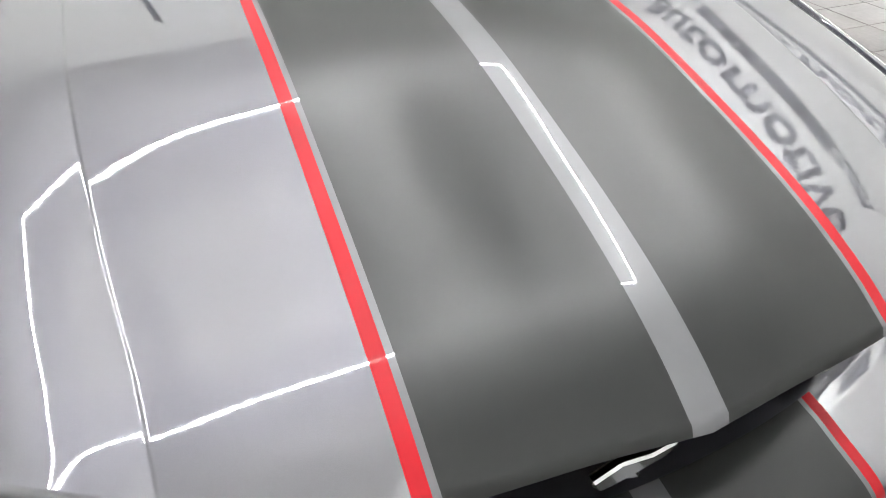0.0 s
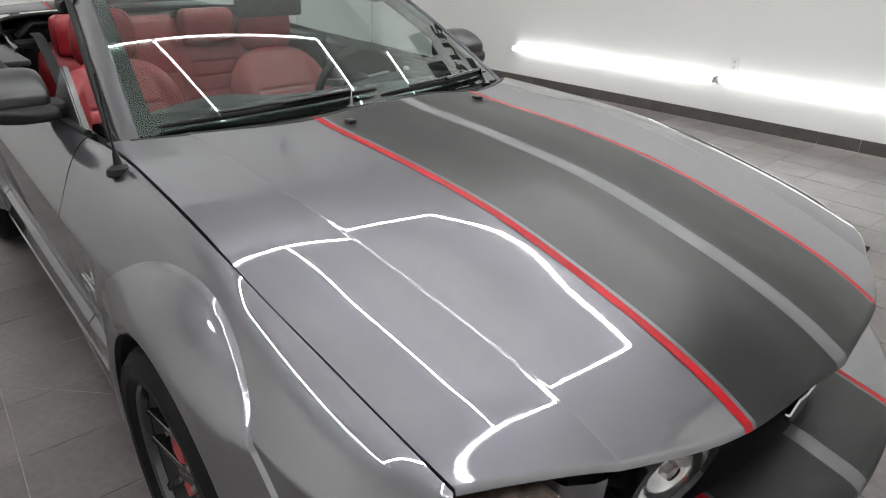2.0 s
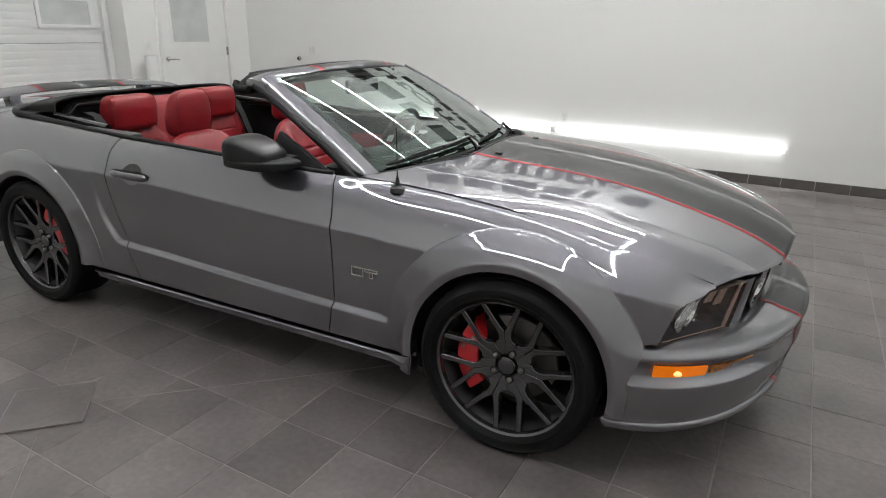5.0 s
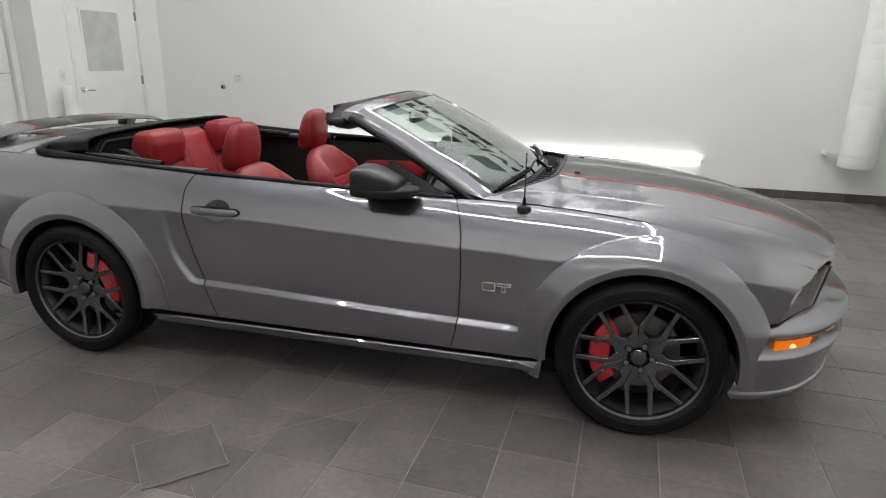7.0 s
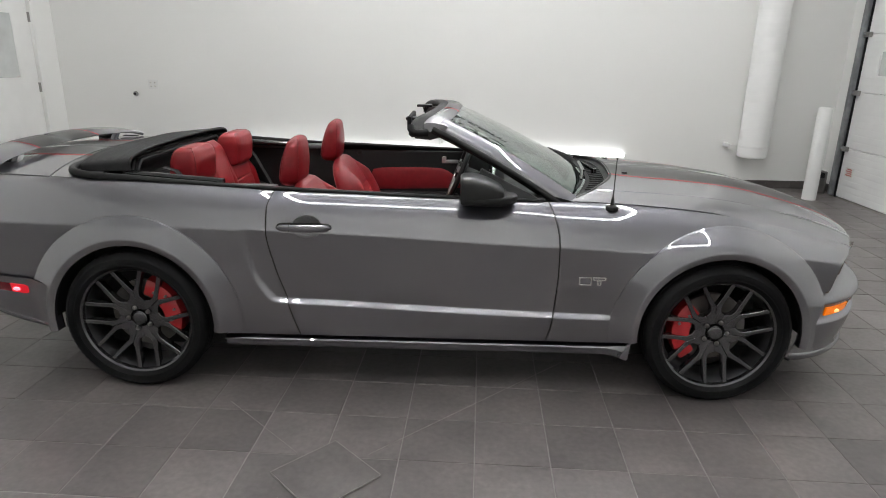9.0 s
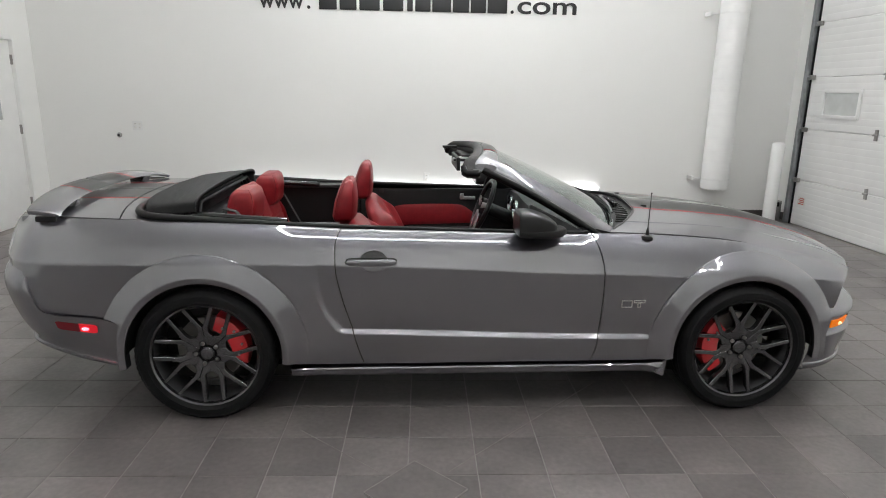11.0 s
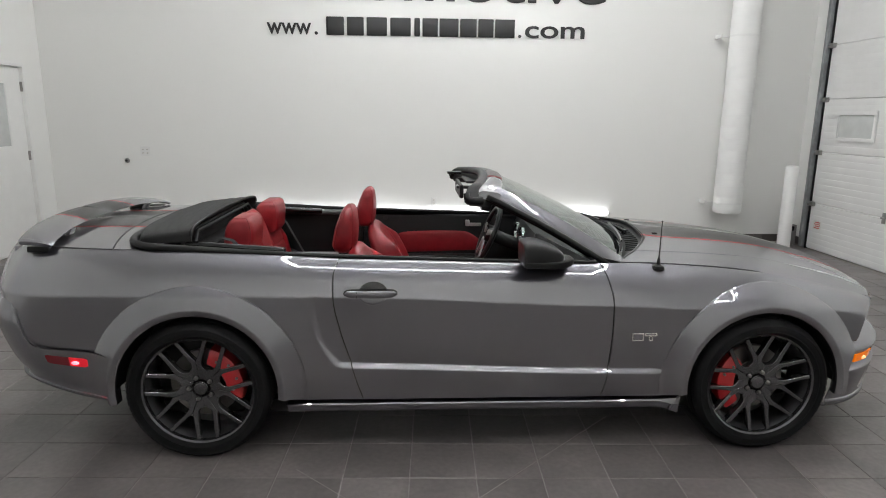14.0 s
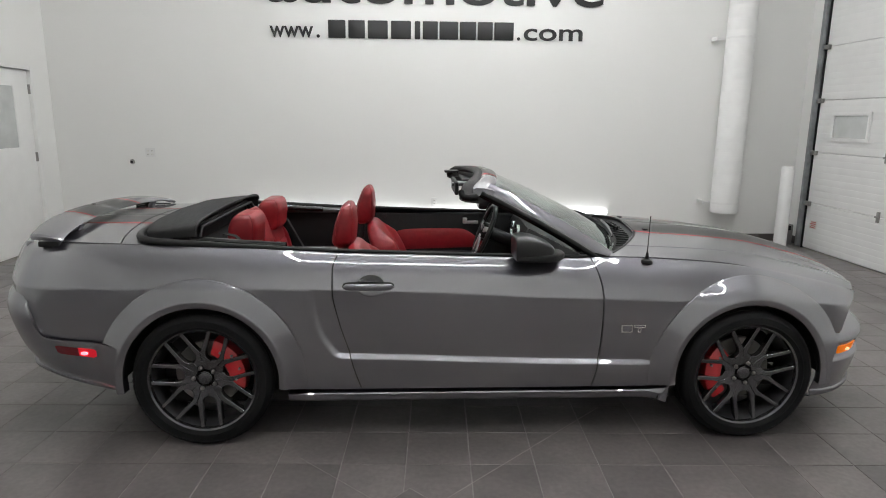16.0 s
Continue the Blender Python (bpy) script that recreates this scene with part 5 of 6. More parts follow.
def caliper_bm():
    bm = bmesh.new()
    v, fc = [], []
    prof = ((0.115, -0.028), (0.118, -0.040), (0.135, -0.046), (0.180, -0.044), (0.198, -0.036), (0.204, -0.010), (0.200, 0.05))
    n = 16
    for i in range(n + 1):
        a = math.radians(-46) + i * math.radians(92) / n
        e = 1 - 0.16 * abs(i / n - 0.5) * 2
        for r, h in prof:
            rr = 0.16 + (r - 0.16) * (e if r < 0.16 else 1)
            v.append((rr * math.cos(a), h, rr * math.sin(a)))
    m = len(prof)
    for i in range(n):
        for q in range(m - 1):
            fc.append((i * m + q, i * m + q + 1, (i + 1) * m + q + 1, (i + 1) * m + q))
    fc += [tuple(range(m)), tuple(n * m + q for q in range(m))[::-1]]
    b = cleaned(v, fc)
    bmesh.ops.recalc_face_normals(b, faces=b.faces[:])
    return b


cal_me = from_bm("caliper", caliper_bm(), CALIPER, True, 40)
bolt_me = revolve("caliper_bolt", [(0.0, -0.006), (0.006, -0.005), (0.007, 0.004)], STEEL, "y", 10)
for cx, cal_deg, turn, lug in ((AXLE_F, 178, -44.5, 69), (AXLE_R, 28, -44.5, 38)):
    for s in (-1, 1):
        base = pose(cx, s * 0.828, AXLE_Z, 0, 0, 0 if s < 0 else 180)
        wh = part("wheel", rim_me, car, "dark gunmetal wheel with forked spokes", at=base @ Matrix.Rotation(radians(turn), 4, "Y"))
        back = Matrix.Rotation(radians(-turn), 4, "Y")
        part("tyre", tyre_me, wh, "black low-profile tyre", at=Matrix.Translation((0, 0.026, 0)))
        tagged(part("tread", tread_me, wh, "black tyre tread", at=Matrix.Translation((0, 0.026, 0))), kind="stuff")
        part("barrel", barrel_me, wh)
        part("rim_lip", lip_me, wh, "bright machined rim lip")
        part("hub", hub_me, wh)
        for k in range(7):
            part("spoke", spoke_me, wh, "forked gunmetal spoke", at=Matrix.Rotation(2 * math.pi * k / 7, 4, "Y"))
        part("brake_disc", disc_me, wh, "grey steel brake disc")
        part("hub_cap", cap_me, wh)
        for k in range(5):
            a = radians(lug + 72 * k)
            p = Matrix.Translation((0.055 * math.cos(a), 0, 0.055 * math.sin(a)))
            part("lug_nut", nut_me, wh, "bright lug nut", at=back @ p)
            part("lug_well", well_me, wh, at=back @ p)
        ang = cal_deg if s < 0 else 180 - cal_deg
        cl = part("caliper", cal_me, wh, "bright red brake caliper", at=back @ Matrix.Rotation(radians(-ang), 4, "Y"))
        for deg, rad in ((-30, 0.155), (-12, 0.178), (12, 0.178), (30, 0.155)):
            part("caliper_bolt", bolt_me, cl, "small steel bolt", at=pose(rad * math.cos(radians(deg)), -0.047, rad * math.sin(radians(deg))))

# ---------------------------------------------------------------- windshield, cowl, wipers


def ws_low(w):
    """Lower edge of the windshield, w -1..1 across."""
    return Vector((0.835 - 0.155 * abs(w) ** 2.2, 0.70 * w, 0.955 - 0.025 * w * w))


def ws_top(w):
    return Vector((0.125 - 0.045 * abs(w) ** 2.2, 0.595 * w, 1.292 - 0.034 * w * w))


def ws_pt(w, t, off=0.0):
    a, b = ws_low(w), ws_top(w)
    p = a + (b - a) * t
    bulge = 0.028 * 4 * t * (1 - t) * 0.5
    nrm = Vector((0.42, 0.10 * w, 0.90)).normalized()
    return p + nrm * (bulge + off)


v, fc = grid(lambda i, j: ws_pt(mixv(-0.975, 0.975, i / 32), mixv(0.0, 0.985, j / 20)), 33, 21)
wsh = part("windshield", mesh_of("windshield", v, outward(v, fc, (0, 0, 0.5)), GLASS, True, 60), car, "green tinted windshield")
thick(wsh, 0.005)
wsh.visible_shadow = False
# dark band round the edge of the glass
for a0, a1, b0, b1 in ((-0.975, 0.975, 0.0, 0.115), (-0.975, 0.975, 0.955, 0.985), (-0.975, -0.905, 0.115, 0.955), (0.905, 0.975, 0.115, 0.955)):
    v, fc = grid(lambda i, j: ws_pt(mixv(a0, a1, i / 24), mixv(b0, b1, j / 12), -0.0062), 25, 13)
    part("ceramic_edge", mesh_of("ceramic_edge", v, outward(v, fc, (0, 0, 0.5)), GLOSS_BLACK, True, 60), wsh, "black edge band")

# painted pillars with black inner and outer trims
for s in (-1, 1):
    def pil(i, j, s=s):
        t = mixv(-0.06, 1.02, i / 24)
        edge = ws_pt(s * 0.972, min(max(t, 0), 1)) + (ws_top(s) - ws_low(s)) * (t - min(max(t, 0), 1))
        side = Vector((-0.028, s * 0.042, -0.016))
        q = math.pi / 2 * j / 10
        k = (math.sin(q) ** 1.3, -0.030 + 0.037 * math.cos(q) ** 0.55)
        return edge + side * k[0] + Vector((0.35, 0, 0.9)) * k[1]
    v, fc = grid(pil, 25, 11)
    pl = part("windshield_pillar", mesh_of("windshield_pillar", v, outward(v, fc, (0.2, 0, 0.6)), PAINT, True, 60), car)
    thick(pl, 0.02)
    # rubber seal and weather strip along the door glass side
    for name, dx, dy, dz, r, lab in (("door_seal", -0.058, 0.054, -0.048, 0.0145, "black rubber seal"), ("inner_trim", -0.072, 0.018, -0.050, 0.017, "black inner pillar trim")):
        pts = [Vector(pil(i, 10)) for i in range(0, 25, 2)]
        pts = [p + Vector((dx + 0.042, s * (dy - 0.052), dz + 0.050)) for p in pts]
        part(name, tube_mesh(name, pts, r, BLACK_PLASTIC, 10), pl, lab)
    # corner sail panel in front of the mirror
    tri = [(0.555, 0.775, 0.915), (0.20, 0.775, 0.935), (0.245, 0.735, 1.065)]
    bm = bmesh.new()
    aa = [bm.verts.new((x, s * y, z)) for x, y, z in tri]
    bb = [bm.verts.new((x, s * (y - 0.02), z)) for x, y, z in tri]
    bm.faces.new(aa), bm.faces.new(bb[::-1])
    for k in range(3):
        bm.faces.new((aa[k], bb[k], bb[(k + 1) % 3], aa[(k + 1) % 3]))
    bmesh.ops.recalc_face_normals(bm, faces=bm.faces[:])
    bmesh.ops.bevel(bm, geom=bm.edges[:], offset=0.004, segments=2, affect="EDGES")
    part("sail_panel", from_bm("sail_panel", bm, DARK_PLASTIC), sides[s][1], "black corner trim panel")

# header rail across the top
hd_prof = ((0.0, 0.0), (-0.012, 0.009), (-0.040, 0.017), (-0.070, 0.019), (-0.080, 0.012), (-0.080, -0.008), (-0.060, -0.022), (-0.03, -0.024), (-0.01, -0.018))


def back_sweep(w):
    """The header grows deeper towards its ends."""
    return 1 + 0.42 * min(1.0, abs(w)) ** 3


def hdr(i, j):
    w = mixv(-1.05, 1.05, i / 40)
    p = ws_pt(max(-1, min(1, w)), 0.985) + Vector((0, (w - max(-1, min(1, w))) * 0.595, 0))
    x, z = hd_prof[j % len(hd_prof)]
    d = 0.018 * max(0, abs(w) - 0.9) / 0.15
    return p + Vector((x * back_sweep(w) + 0.02 * (1 - abs(w)), 0, z - d))


m = len(hd_prof)
v = [hdr(i, j) for i in range(41) for j in range(m)]
fc = [(i * m + k, i * m + (k + 1) % m, (i + 1) * m + (k + 1) % m, (i + 1) * m + k) for i in range(40) for k in range(m)]
fc += [tuple(range(m)), tuple(40 * m + k for k in range(m))[::-1]]
bm = cleaned(v, fc)
bmesh.ops.recalc_face_normals(bm, faces=bm.faces[:])
hr = part("header_rail", from_bm("header_rail", bm, PAINT, True, 40), car, "grey windshield header with stripe bands")
for y0, y1, mat, nm, lb in ((0.022, 0.270, BLACK_VINYL, "stripe", "matte black racing stripe"), (0.279, 0.301, RED_VINYL, "pinstripe", "red pinstripe")):
    for s in (-1, 1):
        v, fc = grid(lambda i, j: hdr(20 + s * mixv(y0, y1, i / 6) / 0.595 / 1.05 * 20, j) + Vector((0.0008, 0, 0.0014)), 7, 5)
        part(nm, mesh_of(nm, v, outward(v, fc, (0, 0, 0)), mat, True, 60), hr, lb)
v, fc = grid(lambda i, j: hdr(20 + mixv(-0.022, 0.022, i / 2) / 0.595 / 1.05 * 20, j) + Vector((0.0008, 0, 0.0014)), 3, 5)
part("centre_stripe", mesh_of("centre_stripe", v, outward(v, fc, (0, 0, 0)), SILVER_VINYL, True, 60), hr, "silver centre stripe")
seal_prof = ((-0.078, 0.014), (-0.090, 0.021), (-0.112, 0.021), (-0.128, 0.010), (-0.130, -0.006), (-0.118, -0.018), (-0.078, -0.010))


def loft_header(prof, n=40, w0=-1.06, w1=1.06):
    v, k = [], len(prof)
    for i in range(n + 1):
        w = mixv(w0, w1, i / n)
        p = hdr((w / 1.05 + 1) * 20, 0)
        drop = 0.030 * ease((abs(w) - 0.93) / 0.13)
        v += [p + Vector((x * back_sweep(w), 0, z - drop)) for x, z in prof]
    f = [(i * k + q, i * k + (q + 1) % k, (i + 1) * k + (q + 1) % k, (i + 1) * k + q) for i in range(n) for q in range(k)]
    f += [tuple(range(k)), tuple(n * k + q for q in range(k))[::-1]]
    bm = cleaned(v, f)
    bmesh.ops.recalc_face_normals(bm, faces=bm.faces[:])
    return bm


part("header_seal", from_bm("header_seal", loft_header(seal_prof), BLACK_PLASTIC, True, 50), hr, "black rubber header seal")
part("header_trim", from_bm("header_trim", loft_header(((-0.006, -0.018), (-0.10, -0.014), (-0.118, -0.024), (-0.110, -0.048), (-0.06, -0.054), (-0.01, -0.034)), 40, -1.0, 1.0), DARK_PLASTIC, True, 40), hr, "dark inner header trim")
for s in (-1, 1):
    part("seal_end", tube_mesh("seal_end", [(-0.086, s * 0.618, 1.240), (-0.084, s * 0.628, 1.222), (-0.072, s * 0.632, 1.208), (-0.045, s * 0.633, 1.206), (-0.005, s * 0.630, 1.208)], [0.015, 0.017, 0.018, 0.019, 0.019], BLACK_PLASTIC, 14), hr, "black rubber seal end")
    part("latch", from_bm("latch", box_bm(-0.125, -0.03, s * 0.42 - 0.035, s * 0.42 + 0.035, 1.246, 1.262, 0.006), DARK_PLASTIC), hr, "dark roof latch")
part("sun_visor", from_bm("sun_visor", box_bm(-0.112, -0.092, -0.52, -0.17, 1.204, 1.272, 0.008, 3), BLACK_PLASTIC), hr, "dark sun visor, turned down")
part("sun_visor", from_bm("sun_visor", box_bm(-0.025, 0.10, 0.12, 0.50, 1.214, 1.230, 0.007), TRIM_GREY), hr, "folded dark sun visor")
mrv = part("interior_mirror", from_bm("interior_mirror", box_bm(0.14, 0.175, -0.13, 0.13, 1.155, 1.225, 0.016, 3), DARK_PLASTIC), car, "black rear-view mirror")
part("mirror_glass", box("mirror_glass", 0.136, 0.141, -0.115, 0.115, 1.165, 1.215, CHROME, 0.002), mrv)
part("stem", tube_mesh("stem", [(0.165, 0, 1.20), (0.19, 0, 1.235)], 0.009, DARK_PLASTIC, 8), mrv)


# cowl grille between hood and glass
def cowl(i, j):
    w = mixv(-1, 1, i / 60)
    a = ws_low(w) + Vector((-0.012, 0, -0.006))
    y = w * 0.70
    b = Vector((hood_xr(abs(y)) + 0.012, y, hood_pt(0.0, y)[2] - 0.016))
    t = j / 8
    return a + (b - a) * t + Vector((0, 0, -0.012 * math.sin(math.pi * t)))


v, fc = grid(cowl, 61, 9)
cw = part("cowl_panel", mesh_of("cowl_panel", v, outward(v, fc, (0.8, 0, -3)), BLACK_PLASTIC), car, "black plastic cowl panel")
thick(cw, 0.01)
part("hood_seal", tube_mesh("hood_seal", [cowl(i, 8) + Vector((-0.004, 0, 0.009)) for i in range(61)], 0.009, BLACK_PLASTIC, 8), cw)
for k in range(26):
    i = 8 + k * 1.75
    part("vent_slat", tube_mesh("vent_slat", [cowl(i, 2.0) + Vector((0, 0, 0.004)), cowl(i, 6.0) + Vector((0, 0, 0.005))], 0.004, BLACK_PLASTIC, 6), cw)


# wiper arms and blades
def wiper(w0, w1, t1, pivot_w):
    wp = part("wiper", tube_mesh("wiper", [cowl((pivot_w + 1) * 30, 4) + Vector((0, 0, 0.02)), ws_pt(mixv(pivot_w, w1, 0.35), 0.05, 0.03), ws_pt(mixv(w0, w1, 0.5), t1, 0.030)], [0.011, 0.009, 0.006], GLOSS_BLACK, 8), car, "black wiper arm and blade")
    pts = [ws_pt(mixv(w0, w1, k / 10), mixv(0.02, t1 * 1.7, k / 10), 0.014) for k in range(11)]
    part("blade", tube_mesh("blade", pts, [0.004] + [0.008] * 9 + [0.004], BLACK_PLASTIC, 8), wp, "black rubber blade")
    part("spine", tube_mesh("spine", [p + Vector((0.002, 0, 0.014)) for p in pts[2:9]], 0.005, GLOSS_BLACK, 6), wp)
    part("pivot", revolve("pivot", [(0.0, 0.03), (0.014, 0.028), (0.017, 0.0)], GLOSS_BLACK, "z", 16), wp, at=Matrix.Translation(cowl((pivot_w + 1) * 30, 4)))


wiper(-0.90, 0.02, 0.035, -0.20)
wiper(0.02, 0.86, 0.030, 0.72)


# ---------------------------------------------------------------- door mirrors, handles, badges, aerial
def blob(name, mat, rows, n=20, power=2.6, cap=True):
    """A closed form through upright oval rings (centre, half sizes across y and z)."""
    v, fc = [], []
    for (cx, cy, cz), ry, rz in rows:
        for k in range(n):
            a = 2 * math.pi * k / n
            c, s = math.cos(a), math.sin(a)
            v.append((cx, cy + ry * math.copysign(abs(c) ** (2 / power), c), cz + rz * math.copysign(abs(s) ** (2 / power), s)))
    for i in range(len(rows) - 1):
        for k in range(n):
            k2 = (k + 1) % n
            fc.append((i * n + k, i * n + k2, (i + 1) * n + k2, (i + 1) * n + k))
    if cap:
        fc += [tuple(range(n))[::-1], tuple((len(rows) - 1) * n + k for k in range(n))]
    bm = cleaned(v, fc)
    bmesh.ops.recalc_face_normals(bm, faces=bm.faces[:])
    return from_bm(name, bm, mat, True, 50)


for s in (-1, 1):
    door = sides[s][1]
    c = s * 0.880
    rows = [((0.150, c, 0.999), 0.080, 0.045), ((0.153, c, 1.000), 0.089, 0.053), ((0.165, c, 1.003), 0.093, 0.057), ((0.200, c, 1.004), 0.094, 0.058), ((0.232, c, 1.002), 0.093, 0.055),
            ((0.265, c - s * 0.001, 0.997), 0.091, 0.049), ((0.295, c - s * 0.003, 0.991), 0.087, 0.042), ((0.318, c - s * 0.005, 0.986), 0.081, 0.035), ((0.334, c - s * 0.008, 0.982), 0.072, 0.027), ((0.343, c - s * 0.011, 0.980), 0.056, 0.016)]
    mr = part("door_mirror", blob("door_mirror", DARK_PLASTIC, rows, 48, 4.6), door, "satin black door mirror")
    low = [((0.154, c, 0.960), 0.088, 0.016), ((0.168, c, 0.959), 0.093, 0.020), ((0.28, c, 0.958), 0.093, 0.022), ((0.325, c - s * 0.006, 0.957), 0.088, 0.022), ((0.355, c - s * 0.018, 0.956), 0.076, 0.021),
           ((0.385, c - s * 0.034, 0.955), 0.058, 0.018), ((0.402, c - s * 0.046, 0.955), 0.040, 0.013), ((0.408, c - s * 0.052, 0.955), 0.024, 0.007)]
    part("mirror_lower_shell", blob("mirror_lower_shell", BLACK_PLASTIC, low, 48, 5.0), door, "black lower mirror shell")
    part("mirror_face", blob("mirror_face", CHROME, [((0.1535, c, 1.004), 0.076, 0.040), ((0.1565, c, 1.004), 0.078, 0.041)], 28, 4.5), door, "mirror glass")
    bm = box_bm(0.235, 0.345, -0.045, 0.060, 0.934, 0.982, 0.012)
    for vv in bm.verts:
        k = (0.060 - vv.co.y) / 0.105
        vv.co = Vector((vv.co.x + 0.02 * (1 - k), s * (0.762 + 0.105 * k), vv.co.z - 0.010 * k * (vv.co.z > 0.96)))
    bmesh.ops.recalc_face_normals(bm, faces=bm.faces[:])
    part("mirror_arm", from_bm("mirror_arm", bm, BLACK_PLASTIC), door)

    # handle: cup, bar with rounded ends, pocket shade coloured black on the upper half
    hx0, hx1, hz = -0.672, -0.425, 0.806
    yb = side_y(-0.55, hz)
    for half, mat, lab in ((0, GLOSS_BLACK, "black upper half of the handle recess"), (1, PAINT, "grey lower half of the handle recess")):
        def cupf(i, j, s=s, half=half):
            a = math.pi * (i / 16 + half)
            r, d = ((0.0, -0.012), (0.040, -0.008), (0.058, 0.0025), (0.066, 0.0035), (0.068, 0.0005))[j]
            x, z = -0.537 + r * math.cos(a), hz + r * 0.76 * math.sin(a)
            d = d if half else (0.0022 if j < 4 else 0.0)
            return (x, s * (side_y(x, z) + max(d, 0.0018 + 0.0001 * j)), z)
        v, fc = grid(cupf, 17, 5)
        part("handle_cup", mesh_of("handle_cup", v, outward(v, fc, (-0.545, 0, hz)), mat, True, 60), door, lab)
    hrows = []
    for k in range(17):
        t = k / 16
        x = mixv(hx0, hx1, t)
        e = min(1.0, math.sqrt(max(0.0, 1 - (abs(t - 0.5) * 2) ** 8)))
        yy = s * (side_y(x, hz) + 0.010 + 0.012 * math.sin(math.pi * t))
        hrows.append(((x, yy, hz), 0.011 * e + 0.001, 0.0165 * e + 0.0005))
    part("door_handle", blob("door_handle", PAINT, hrows, 16, 2.8), door, "grey pull handle")
    part("key_seam", box("key_seam", -0.6115, -0.6095, s * (yb + 0.018) - 0.012, s * (yb + 0.018) + 0.012, hz - 0.016, hz + 0.016, VOID, 0.0), door)
    bz = [((hx0 - 0.004 + 0.009 * k, s * (side_y(hx0 + 0.009 * k, hz) + 0.002), hz), 0.003, 0.021 * min(1, math.sqrt(max(0, 1 - (abs(k / 28.4 - 0.5) * 2) ** 8))) + 0.0005) for k in range(29)]
    part("handle_gasket", blob("handle_gasket", BLACK_PLASTIC, bz, 12, 2.4), door)

    # bright two-letter sized badge as plain outlined shapes
    bd0 = part("badge", box("badge", 0.702, 0.755, s * 0.893 - 0.003, s * 0.893 + 0.003, 0.566, 0.574, CHROME, 0.002), sides[s][0], "outlined chrome badge of plain shapes")
    yb = side_y(0.76, 0.585) + 0.002
    bd0.data = from_bm("badge", ring_bm_y(0.702, 0.760, s * yb, s * (yb + 0.005), 0.564, 0.604, 0.006), CHROME)
    part("badge_bar", from_bm("badge_bar", ring_bm_y(0.764, 0.825, s * yb, s * (yb + 0.005), 0.588, 0.604, 0.005), CHROME), bd0)
    part("badge_bar", from_bm("badge_bar", ring_bm_y(0.785, 0.804, s * yb, s * (yb + 0.005), 0.564, 0.590, 0.005), CHROME), bd0)

    # waist seal along the door and quarter, black
    wl = [(x, s * (top_y(x) - 0.010), top_z(x) + 0.004) for x in np.linspace(-1.60, 0.54, 40)]
    part("waist_seal", tube_mesh("waist_seal", wl, 0.011, BLACK_PLASTIC, 8), car, "black rubber waist seal")

ae = part("aerial", revolve("aerial", [(0.030, 0.0), (0.031, 0.006), (0.026, 0.018), (0.010, 0.026), (0.007, 0.05), (0.003, 0.062), (0.0022, 0.10), (0.0022, 0.235), (0.005, 0.238), (0.0, 0.243)], BLACK_PLASTIC, "z", 24), sides[-1][0], "black whip aerial on a round magnetic base", at=pose(0.847, -0.776, 0.893, 2, 0, 0))

# ---------------------------------------------------------------- open cockpit


def cushion(name, x0, x1, y0, y1, z0, z1, mat, bevel=0.03, tilt=0.0, pivot=None, taper=0.0, bow=0.0):
    """A rounded pad; tilt leans it back about its lower edge; bow swells its front and back."""
    bm = box_bm(x0, x1, y0, y1, z0, z1, 0.0)
    bmesh.ops.subdivide_edges(bm, edges=bm.edges[:], cuts=5, use_grid_fill=True)
    cx, cy, cz = (x0 + x1) / 2, (y0 + y1) / 2, (z0 + z1) / 2
    hx, hy, hz = (x1 - x0) / 2, (y1 - y0) / 2, (z1 - z0) / 2
    p = 5.0
    for v in bm.verts:
        a, b, c = (v.co.x - cx) / hx, (v.co.y - cy) / hy, (v.co.z - cz) / hz
        inf = max(abs(a), abs(b), abs(c))
        ln = (abs(a) ** p + abs(b) ** p + abs(c) ** p) ** (1 / p)
        k = mixv(1.0, inf / ln if ln > 0 else 1.0, 1.0)
        a, b, c = a * k, b * k, c * k
        a += bow * (1 - b * b) * (1 - c * c) * (1 if a > 0 else -1)
        b *= 1 - taper * (c + 1) / 2
        v.co = Vector((cx + a * hx, cy + b * hy, cz + c * hz))
    if tilt:
        pv = Vector(pivot or (x0, cy, z0))
        bmesh.ops.rotate(bm, verts=bm.verts[:], cent=pv, matrix=Matrix.Rotation(radians(tilt), 3, "Y"))
    return from_bm(name, bm, mat, True, 60)


def loft(name, mat, rings, n=56, power=2.8):
    """A closed form through rings; ring(a, c, s) gives the point at each angle."""
    v, k = [], len(rings)
    for ring in rings:
        for q in range(n):
            a = 2 * math.pi * q / n
            c, s = math.cos(a), math.sin(a)
            v.append(ring(math.copysign(abs(c) ** (2 / power), c), math.copysign(abs(s) ** (2 / power), s)))
    fc = [(i * n + q, i * n + (q + 1) % n, (i + 1) * n + (q + 1) % n, (i + 1) * n + q) for i in range(k - 1) for q in range(n)]
    fc += [tuple(range(n))[::-1], tuple((k - 1) * n + q for q in range(n))]
    bm = cleaned(v, fc)
    bmesh.ops.recalc_face_normals(bm, faces=bm.faces[:])
    return from_bm(name, bm, mat, True, 75)


